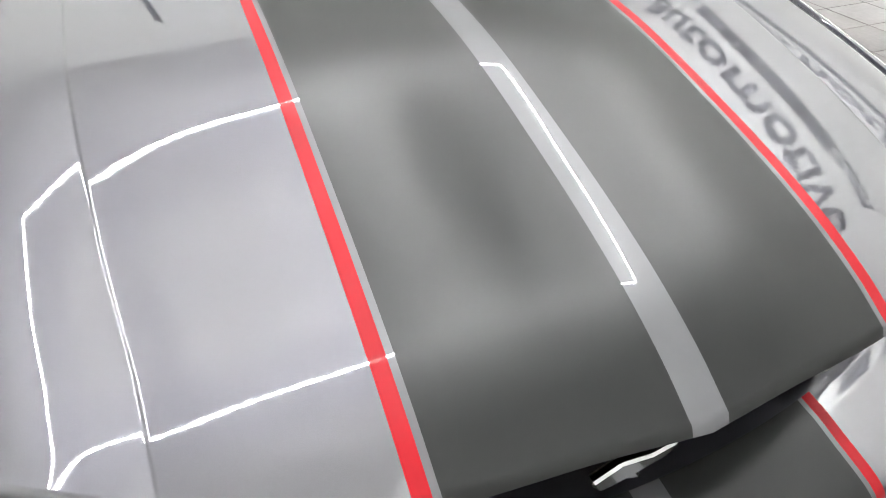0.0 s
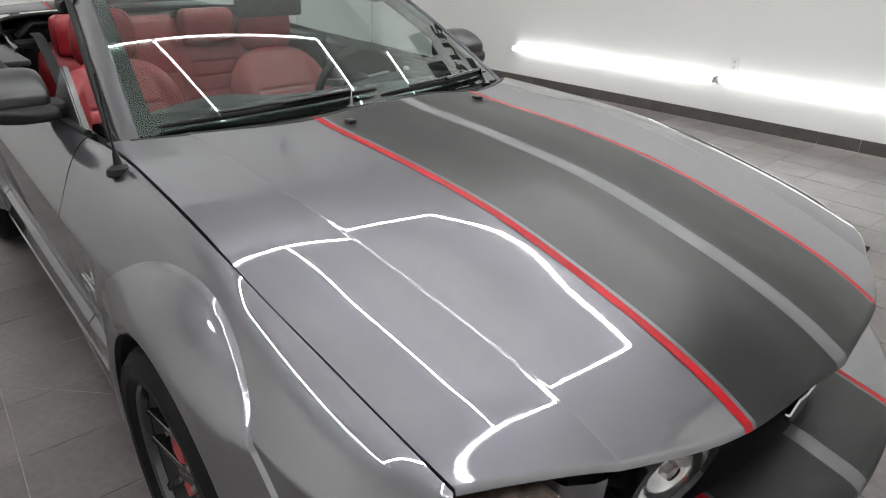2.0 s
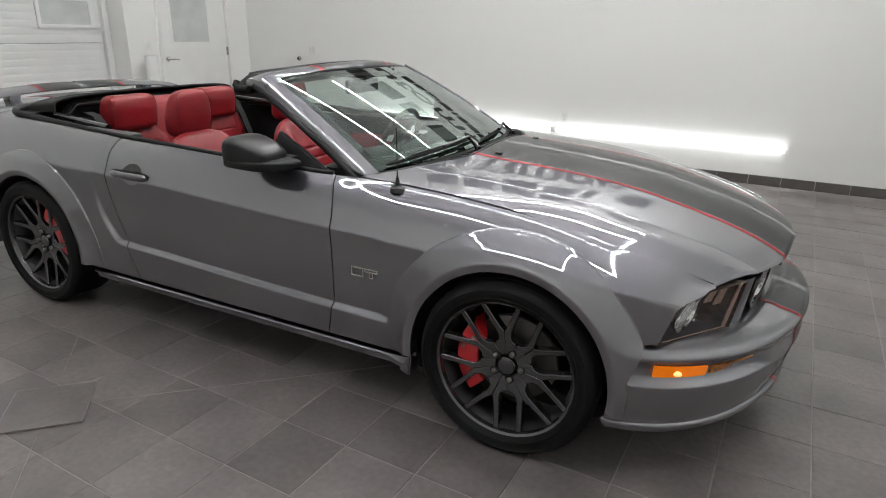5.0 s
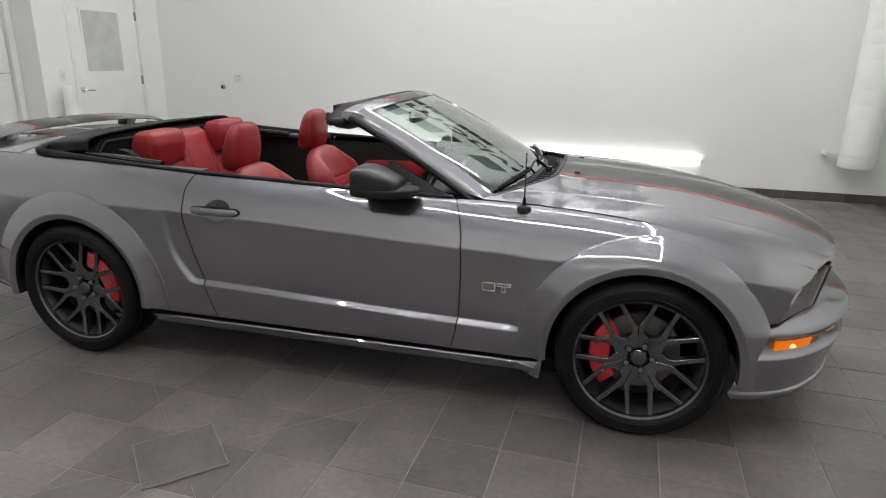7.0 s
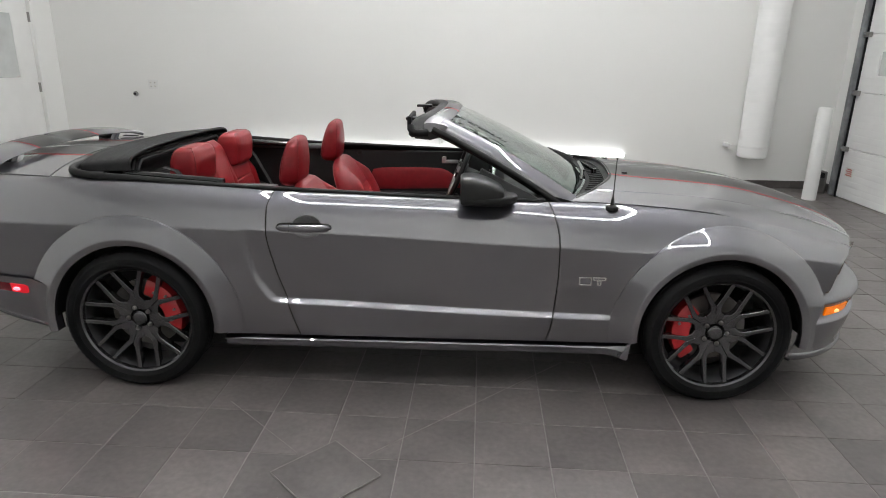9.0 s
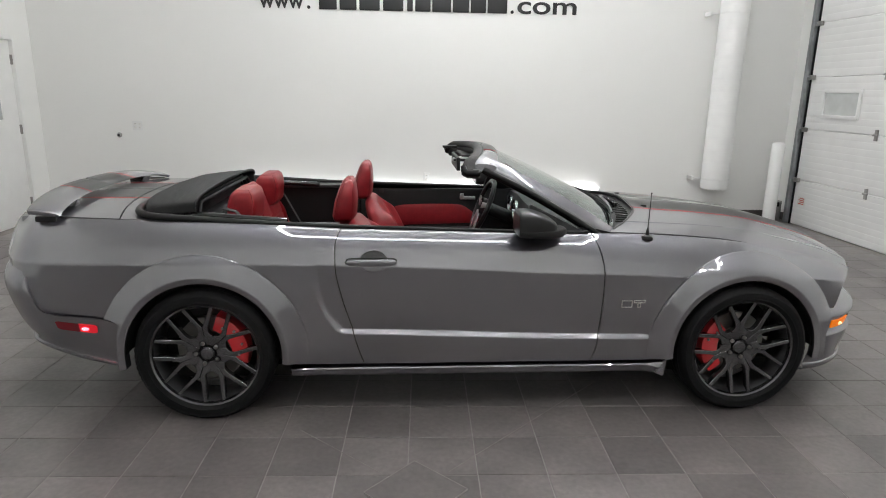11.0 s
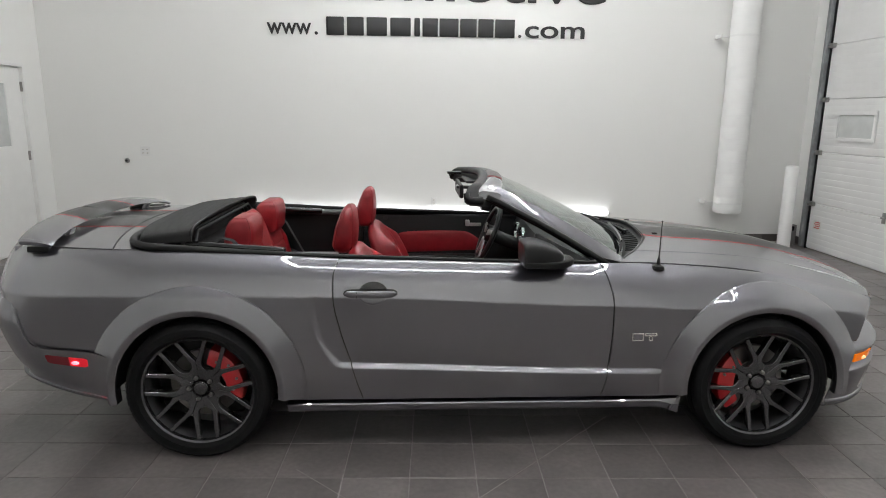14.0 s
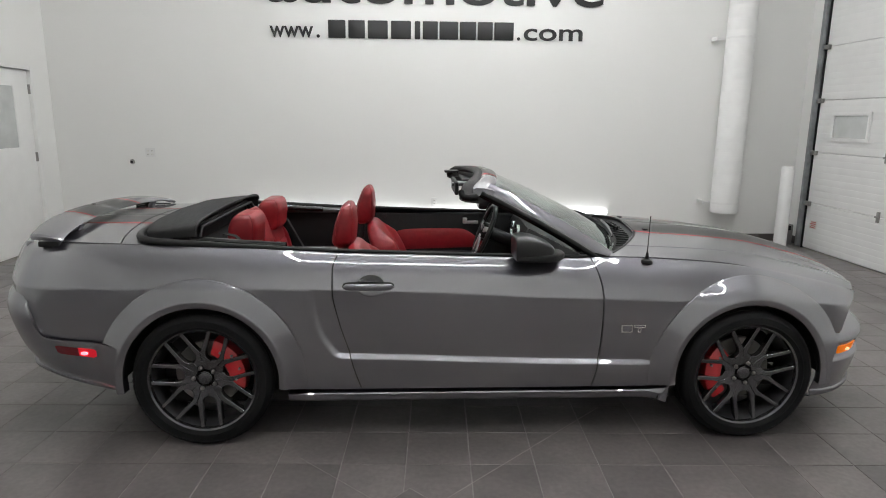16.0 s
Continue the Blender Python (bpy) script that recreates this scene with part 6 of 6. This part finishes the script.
def rest(name, yc, z0, z1, cx, depth, width, parent, label, power=2.8, ridge=0.86):
    """A headrest from its centre line, depth and width along its height, with a stitched seam round either cheek."""
    ts = [0.5 - 0.5 * math.cos(math.pi * k / 26) for k in range(27)]
    rings = [lambda c, s, t=t: Vector((cx(t) + depth(t) * s, yc + width(t) * c, mixv(z0, z1, t))) for t in ts]
    part(name, loft(name, LEATHER, rings, 56, power), parent, label)
    k = (1 - ridge ** power) ** (1 / power) + 0.012
    for f in (-1, 1):
        fore = [Vector((cx(t) + k * depth(t), yc + f * ridge * width(t), mixv(z0, z1, t))) for t in ts[2:-1]]
        aft = [Vector((cx(t) - k * depth(t), yc + f * ridge * width(t), mixv(z0, z1, t))) for t in ts[2:-1]]
        part("piping", tube_mesh("piping", fore + aft[::-1], 0.0028, PIPING, 6, closed=True), parent, "dark red stitched seam")


def seat_back(yc, x0, z0, lean, rise, width, depth, bolster, channels):
    """A padded back along a leaning line, with raised side bolsters round a channelled middle."""
    ca, sa = math.cos(radians(lean)), math.sin(radians(lean))
    rings = []
    for k in range(91):
        d = rise * (1 - (1 - k / 90) ** 1.25)

        def ring(c, s, d=d):
            t = d / rise
            w, h = width(t), depth(t)
            f = h * s
            if s > 0.2:
                b = ease((s - 0.2) / 0.5) * ease((0.90 - t) / 0.25)
                f += bolster * b * math.exp(-((abs(c) - 0.80) / 0.15) ** 2)
                f -= 0.007 * b * math.exp(-((abs(c) - 0.60) / 0.022) ** 2)
                if abs(c) < 0.58:
                    f -= 0.008 * b * max(math.exp(-((t - q) / 0.012) ** 2) for q in channels)
            return Vector((x0 - sa * d + ca * f, yc + w * c, z0 + ca * d + sa * f))
        rings.append(ring)
    return loft("backrest", LEATHER, rings, 96, 3.2)


SEAT_W = curve((0.0, 0.235), (0.3, 0.258), (0.62, 0.255), (0.80, 0.225), (0.90, 0.180), (0.96, 0.125), (1.0, 0.03))
SEAT_D = curve((0.0, 0.080), (0.4, 0.078), (0.75, 0.060), (0.92, 0.042), (1.0, 0.008))
HEAD_W = curve((0.0, 0.060), (0.05, 0.098), (0.16, 0.124), (0.45, 0.133), (0.75, 0.127), (0.90, 0.108), (0.97, 0.078), (1.0, 0.02))
HEAD_D = curve((0.0, 0.030), (0.05, 0.050), (0.18, 0.065), (0.45, 0.062), (0.75, 0.047), (0.92, 0.032), (1.0, 0.006))


def front_seat(yc, xo=0.0, head=0.0):
    st = part("front_seat", cushion("front_seat", -0.60 + xo, -0.06 + xo, yc - 0.20, yc + 0.20, 0.36, 0.51, LEATHER, bow=0.1), car, "red leather front seat with a headrest")
    part("backrest", seat_back(yc, -0.452 + xo, 0.44, 23, 0.545, SEAT_W, SEAT_D, 0.050, (0.22, 0.34, 0.46, 0.58)), st, "red leather backrest with channelled middle")
    for s in (-1, 1):
        part("seat_bolster", cushion("seat_bolster", -0.56 + xo, -0.08 + xo, yc + s * 0.215 - 0.05, yc + s * 0.215 + 0.05, 0.42, 0.56, LEATHER), st)
        part("head_post", tube_mesh("head_post", [(-0.652 + xo, yc + s * 0.06, 0.88), (-0.70 + xo, yc + s * 0.06, 1.0)], 0.006, CHROME, 8), st)
    rest("headrest", yc, 0.920 + head, 1.172 + head, lambda t: -0.712 + xo + 0.036 * t, HEAD_D, HEAD_W, st, "red leather headrest with rounded top")
    return st


front_seat(-0.37, -0.01, -0.020)
front_seat(0.37, 0.045, -0.008)
bench = part("rear_bench", cushion("rear_bench", -1.16, -0.80, -0.52, 0.52, 0.42, 0.56, LEATHER, bow=0.1), car, "red leather rear bench")
REAR_W = curve((0.0, 0.230), (0.7, 0.235), (0.92, 0.215), (1.0, 0.13))
REAR_D = curve((0.0, 0.080), (0.6, 0.072), (0.92, 0.050), (1.0, 0.015))
RHEAD_W = curve((0.0, 0.138), (0.12, 0.146), (0.70, 0.146), (0.92, 0.139), (1.0, 0.118))
RHEAD_D = curve((0.0, 0.066), (0.12, 0.078), (0.55, 0.078), (0.88, 0.062), (1.0, 0.040))
MID_W = curve((0.0, 0.165), (0.6, 0.180), (0.9, 0.172), (1.0, 0.13))
MID_D = curve((0.0, 0.075), (0.6, 0.068), (0.92, 0.045), (1.0, 0.012))
for s in (-1, 1):
    part("rear_backrest", seat_back(s * 0.315, -1.215, 0.50, 12, 0.45, REAR_W, REAR_D, 0.022, (0.30, 0.48, 0.66)), bench, "red leather rear backrest")
    rest("rear_headrest", s * 0.315, 0.895, 1.082, lambda t: -1.272 + 0.020 * t, RHEAD_D, RHEAD_W, bench, "red leather rear headrest", 5.5, 0.93)
    part("shelf_bracket", from_bm("shelf_bracket", box_bm(-1.42, -1.30, s * 0.56 - 0.05, s * 0.56 + 0.05, 0.93, 0.965, 0.01), DARK_PLASTIC), bench)
    belt = [(-1.33, 0.520, 1.000), (-1.27, 0.515, 0.985), (-1.20, 0.505, 0.90), (-1.09, 0.490, 0.70), (-1.02, 0.480, 0.57)]
    v = [(x + dz, s * (y + dy), z + dz) for x, y, z in belt for dy, dz in ((-0.023, 0.0), (0.023, 0.0))]
    fc = [(2 * k, 2 * k + 1, 2 * k + 3, 2 * k + 2) for k in range(4)]
    thick(part("seat_belt", mesh_of("seat_belt", v, fc, CLOTH_TOP, True, 60), bench, "black webbing seat belt"), 0.003)
part("bench_centre", seat_back(0.0, -1.205, 0.50, 12, 0.565, MID_W, MID_D, 0.0, (0.45,)), bench, "red leather middle panel")

# tub, carpets, door cards
part("cockpit_floor", box("cockpit_floor", -1.62, 0.70, -0.74, 0.74, 0.245, 0.30, CARPET, 0.0), car, "black carpet")
part("rear_bulkhead", box("rear_bulkhead", -1.62, -1.42, -0.70, 0.70, 0.30, 0.93, CARPET, 0.02), car)
part("tunnel", box("tunnel", -0.95, 0.45, -0.11, 0.11, 0.30, 0.53, BLACK_PLASTIC, 0.03), car, "black centre console")
for s in (-1, 1):
    dc = part("door_card", box("door_card", -0.70, 0.53, s * 0.755 - 0.018, s * 0.755 + 0.018, 0.30, 0.922, BLACK_PLASTIC, 0.012), sides[s][1], "black inner door card with a red insert")
    yy = s * 0.728

    def ins(i, j, s=s):
        t = i / 24
        x = mixv(-0.47, 0.18, t)
        zt = 0.800 + 0.012 * math.sin(math.pi * t) - 0.075 * ease((t - 0.72) / 0.28) ** 1.5
        zb = 0.645 + 0.02 * t
        w = j / 10
        return (x, s * (0.738 - 0.010 * math.sin(math.pi * w) ** 0.6 * min(1, 8 * t, 8 * (1 - t))), mixv(zb, zt, w))
    v, fc = grid(ins, 25, 11)
    part("red_insert", mesh_of("red_insert", v, outward(v, fc, (-0.1, s * 2, 0.7)), LEATHER, True, 60), dc, "red leather door insert")
    part("armrest", cushion("armrest", -0.45, 0.15, s * 0.70 - 0.04, s * 0.70 + 0.04, 0.58, 0.645, BLACK_PLASTIC), dc)
    part("inner_handle", from_bm("inner_handle", box_bm(0.028, 0.142, s * 0.730 - 0.010, s * 0.730 + 0.010, 0.843, 0.866, 0.006), SATIN_SILVER), dc, "bright inner door pull")
    part("pull_base", from_bm("pull_base", box_bm(0.028, 0.058, s * 0.729 - 0.011, s * 0.729 + 0.011, 0.845, 0.888, 0.006), SATIN_SILVER), dc, "bright pivot of the pull")
    part("lock_bezel", revolve("lock_bezel", [(0.018, 0.0), (0.020, -0.004), (0.010, -0.006), (0.0, -0.006)], DARK_PLASTIC, "y", 20), dc, at=pose(-0.545, s * 0.737, 0.905))
    part("quarter_trim", box("quarter_trim", -1.60, -0.705, s * 0.745 - 0.02, s * 0.745 + 0.02, 0.30, 0.938, BLACK_PLASTIC, 0.012), car, "black rear side trim")
    part("quarter_ledge", box("quarter_ledge", -1.30, -0.715, s * 0.715 - 0.055, s * 0.715 + 0.055, 0.935, 0.958, TRIM_GREY, 0.008), car)

# dashboard with hooded gauges and wheel
def dash(i, j):
    y = mixv(-0.72, 0.72, i / 40)
    prof = ((0.74, 0.90), (0.60, 0.935), (0.48, 0.935), (0.40, 0.915), (0.375, 0.87), (0.385, 0.78), (0.42, 0.66), (0.46, 0.56))
    x, z = prof[j]
    hump = 0.028 * (math.exp(-((abs(y) - 0.37) / 0.17) ** 2)) if 1 <= j <= 4 else 0
    return (x - hump * 0.6, y, z + hump)


v, fc = grid(dash, 41, 8)
db = part("dashboard", mesh_of("dashboard", v, outward(v, fc, (1.2, 0, 0.5)), BLACK_PLASTIC, True, 40), car, "black dashboard with round chrome vents")
thick(db, 0.03)
for y in (-0.62, -0.08, 0.08, 0.62):
    part("air_vent", revolve("air_vent", [(0.040, 0.0), (0.042, -0.010), (0.034, -0.012), (0.030, 0.0), (0.0, 0.004)], CHROME, "x", 28), db, "round chrome air vent", at=pose(0.382, y, 0.82))
for y in (0.28, 0.46):
    part("gauge", revolve("gauge", [(0.065, 0.0), (0.066, -0.02), (0.058, -0.022), (0.054, 0.0), (0.0, 0.0)], CHROME, "x", 32), db, "round chrome gauge", at=pose(0.37, y, 0.85))
part("centre_stack", box("centre_stack", 0.40, 0.46, -0.14, 0.14, 0.50, 0.76, DARK_PLASTIC, 0.012), db, "dark centre stack")
for k in range(3):
    part("knob", revolve("knob", [(0.0, -0.018), (0.014, -0.016), (0.016, 0.0)], CHROME, "x", 18), db, at=pose(0.398, -0.07 + 0.07 * k, 0.56))
sw_at = pose(0.152, 0.37, 0.857, 0, 22, 0)
sw0 = part("steering_wheel", revolve("steering_wheel", [(0.185 + 0.016 * math.cos(a), 0.016 * math.sin(a)) for a in np.linspace(0, 2 * math.pi, 15)], DARK_PLASTIC, "x", 48, 60), car, "black three-spoke steering wheel", at=sw_at)
part("hub_pad", blob("hub_pad", DARK_PLASTIC, [((0.0, 0, 0), 0.055, 0.05), ((-0.02, 0, 0), 0.06, 0.055), ((0.035, 0, 0), 0.07, 0.06)], 24, 2.6), sw0)
for a in (12, 168, 248, 292):
    ca, sa = math.cos(radians(a)), math.sin(radians(a))
    bm = box_bm(-0.006, 0.006, 0.045, 0.176, -0.017, 0.017, 0.005)
    for vv in bm.verts:
        u, w = vv.co.y, vv.co.z * mixv(1.25, 0.75, (vv.co.y - 0.045) / 0.131)
        vv.co = Vector((vv.co.x - 0.016 + 0.06 * (u - 0.045), u * ca - w * sa, u * sa + w * ca))
    part("spoke", from_bm("spoke", bm, SATIN_SILVER), sw0, "bright spoke")
part("column", tube_mesh("column", [(0.165, 0.37, 0.850), (0.42, 0.37, 0.75)], 0.045, BLACK_PLASTIC, 14), car)


# folded roof under its black cover, wrapped round the rear of the cockpit
def boot(i, j):
    """i runs from the near side over the top to the far side, j from the rear foot to the front lip."""
    th = math.pi * i / 48
    c, sn = math.cos(th), math.sin(th)
    w = -math.copysign(abs(c) ** 0.22, c)
    t = j / 18
    rear = -1.695 - 0.075 * (1 - abs(w) ** 3)
    x = mixv(rear, -1.432 - 0.012 * (1 - w * w), t)
    zb = mixv(0.988, 1.004, t)
    rise = (1 - (1 - min(1.0, t / 0.22)) ** 3.2) ** (1 / 3.2)
    zt = zb + (mixv(1.040, 1.074, t) + 0.016 * (1 - w * w) - zb) * rise
    crease = 0.003 * math.sin(31 * t + 4 * w) * math.sin(math.pi * t) * sn
    return Vector((x + 0.012 * (1 - rise) * abs(w) ** 3, 0.648 * w * (1 - 0.02 * (1 - t)), zb + (zt - zb) * sn ** 0.30 + crease))


v, fc = grid(boot, 49, 19)
bt = part("roof_cover", mesh_of("roof_cover", v, outward(v, fc, (-1.5, 0, 0.9)), CLOTH_TOP, True, 60), car, "black cloth cover over the folded roof")
thick(bt, 0.012)
part("cover_edge", tube_mesh("cover_edge", [boot(i, 18) + Vector((0, 0, -0.004)) for i in range(1, 48)], 0.008, BLACK_PLASTIC, 8), bt, "stitched black edge")
part("folded_roof", box("folded_roof", -1.66, -1.50, -0.56, 0.56, 0.93, 1.03, CARPET, 0.03), bt, "folded dark roof cloth")
for k in range(3):
    part("roof_bow", tube_mesh("roof_bow", [(-1.44 - 0.03 * k, -0.58, 0.97), (-1.45 - 0.03 * k, -0.50, 1.03 + 0.006 * k), (-1.45 - 0.03 * k, 0.50, 1.03 + 0.006 * k), (-1.44 - 0.03 * k, 0.58, 0.97)], 0.010, BLACK_PLASTIC, 8), bt)
for s in (-1, 1):
    part("roof_arm", tube_mesh("roof_arm", [(-1.46, s * 0.62, 0.985), (-1.20, s * 0.645, 0.972), (-0.98, s * 0.655, 0.960)], 0.018, GLOSS_BLACK, 8), bt, "black folding roof arm")


def rim_line(i):
    th = mixv(-math.pi / 2, math.pi / 2, i / 40)
    c, s = max(0.0, math.cos(th)) ** 0.5, math.copysign(abs(math.sin(th)) ** 0.5, math.sin(th))
    return Vector((-1.48 - 0.275 * c, 0.755 * s, 0.992 + 0.020 * c))


rail = [((-0.72, 0.770, 0.960), 0.008), ((-0.95, 0.768, 0.968), 0.012), ((-1.20, 0.764, 0.978), 0.016), ((-1.36, 0.759, 0.987), 0.018)]
pts = [(Vector((x, -y, z)), r) for (x, y, z), r in rail] + [(rim_line(i), 0.019) for i in range(41)] + [(Vector((x, y, z)), r) for (x, y, z), r in rail[::-1]]
part("cockpit_rim", tube_mesh("cockpit_rim", [p for p, r in pts], [r for p, r in pts], BLACK_PLASTIC, 12), car, "black rubber cockpit rim")

# ---------------------------------------------------------------- floor tiles
TX0, TY0 = 0.242, -1.142
ct, st_ = math.cos(T_TURN), math.sin(T_TURN)
DRAIN = (-0.345, -1.545)


def tile_mesh(rng):
    h = T_SIZE / 2 - 0.0019
    b = 0.0016
    v = [(-h, -h, -0.004), (h, -h, -0.004), (h, h, -0.004), (-h, h, -0.004)]
    v += [(-h, -h, -b), (h, -h, -b), (h, h, -b), (-h, h, -b)]
    k = h - b
    v += [(-k, -k, 0), (k, -k, 0), (k, k, 0), (-k, k, 0)]
    f = [(8, 9, 10, 11)]
    for q in range(4):
        q2 = (q + 1) % 4
        f += [(q, q2, 4 + q2, 4 + q), (4 + q, 4 + q2, 8 + q2, 8 + q)]
    return v, f


tv, tf = tile_mesh(None)
tile_me = mesh_of("tile", tv, tf, TILE, False)
rest_v, rest_f = [], []
rng = random.Random(7)
cells = []
for i in range(-30, 18):
    for j in range(-17, 20):
        u, w = (i + 0.5) * T_SIZE, (j + 0.5) * T_SIZE
        x, y = TX0 + u * ct - w * st_, TY0 + u * st_ + w * ct
        if LEFT_X - 0.5 < x < RIGHT_X + 0.05 and BACK_Y < y < WALL_Y - 0.03 and (y < RETURN_Y - 0.1 or x > LEFT_X + 0.1):
            cells.append((x, y))
near = set(sorted(range(len(cells)), key=lambda k: (cells[k][0] * 0.62) ** 2 + (cells[k][1] + 1.5) ** 2)[:300])
for k, (x, y) in enumerate(cells):
    z = rng.uniform(-0.0007, 0.0007)
    tilt = (rng.uniform(-0.12, 0.12), rng.uniform(-0.12, 0.12))
    m = pose(x, y, z, tilt[0], tilt[1], math.degrees(T_TURN) + 90 * rng.randrange(4))
    if k in near:
        part("tile", tile_me, floor, at=m)
    else:
        b = len(rest_v)
        rest_v += [m @ Vector(p) for p in tv]
        rest_f += [tuple(b + q for q in f) for f in tf]
tagged(part("far_tiles", mesh_of("far_tiles", rest_v, rest_f, TILE, False), floor), kind="stuff")

# a square cover tile set askew over the drain, with pale mitre joints running out from it
cover = thing("drain_cover_tile", "loose square dark tile lying askew over the drain", "tile")
part("slab", from_bm("slab", box_bm(-0.150, 0.150, -0.150, 0.150, 0.0, 0.007, 0.0012, 1), TILE), cover)
for k in range(4):
    part("pale_edge", from_bm("pale_edge", box_bm(-0.1505, 0.1505, -0.1530, -0.1503, 0.0, 0.0067, 0.0), GROUT), cover, "pale chipped tile edge", at=Matrix.Rotation(math.pi / 2 * k, 4, "Z"))
cover.matrix_basis = pose(DRAIN[0], DRAIN[1], 0.0022, 0, 0, 45.5)
mitre = thing("mitre_joint", "pale diagonal grout joints across the floor tiles", "grout joint", kind="structure")
for a, l in ((43, 1.25), (137, 0.55), (223, 0.8), (317, 0.6)):
    c, s = math.cos(radians(a)), math.sin(radians(a))
    p = Vector((DRAIN[0] + 0.2 * c, DRAIN[1] + 0.2 * s, 0))
    q = p + Vector((c, s, 0)) * l
    n = Vector((-s, c, 0)) * 0.0009
    v = [p + n, p - n, q - n, q + n]
    v = [(*w.xy, 0.0016) for w in v] + [(*w.xy, -0.004) for w in v]
    part("joint", mesh_of("joint", v, [(0, 1, 2, 3), (0, 1, 5, 4), (1, 2, 6, 5), (2, 3, 7, 6), (3, 0, 4, 7)], GROUT, False), mitre)
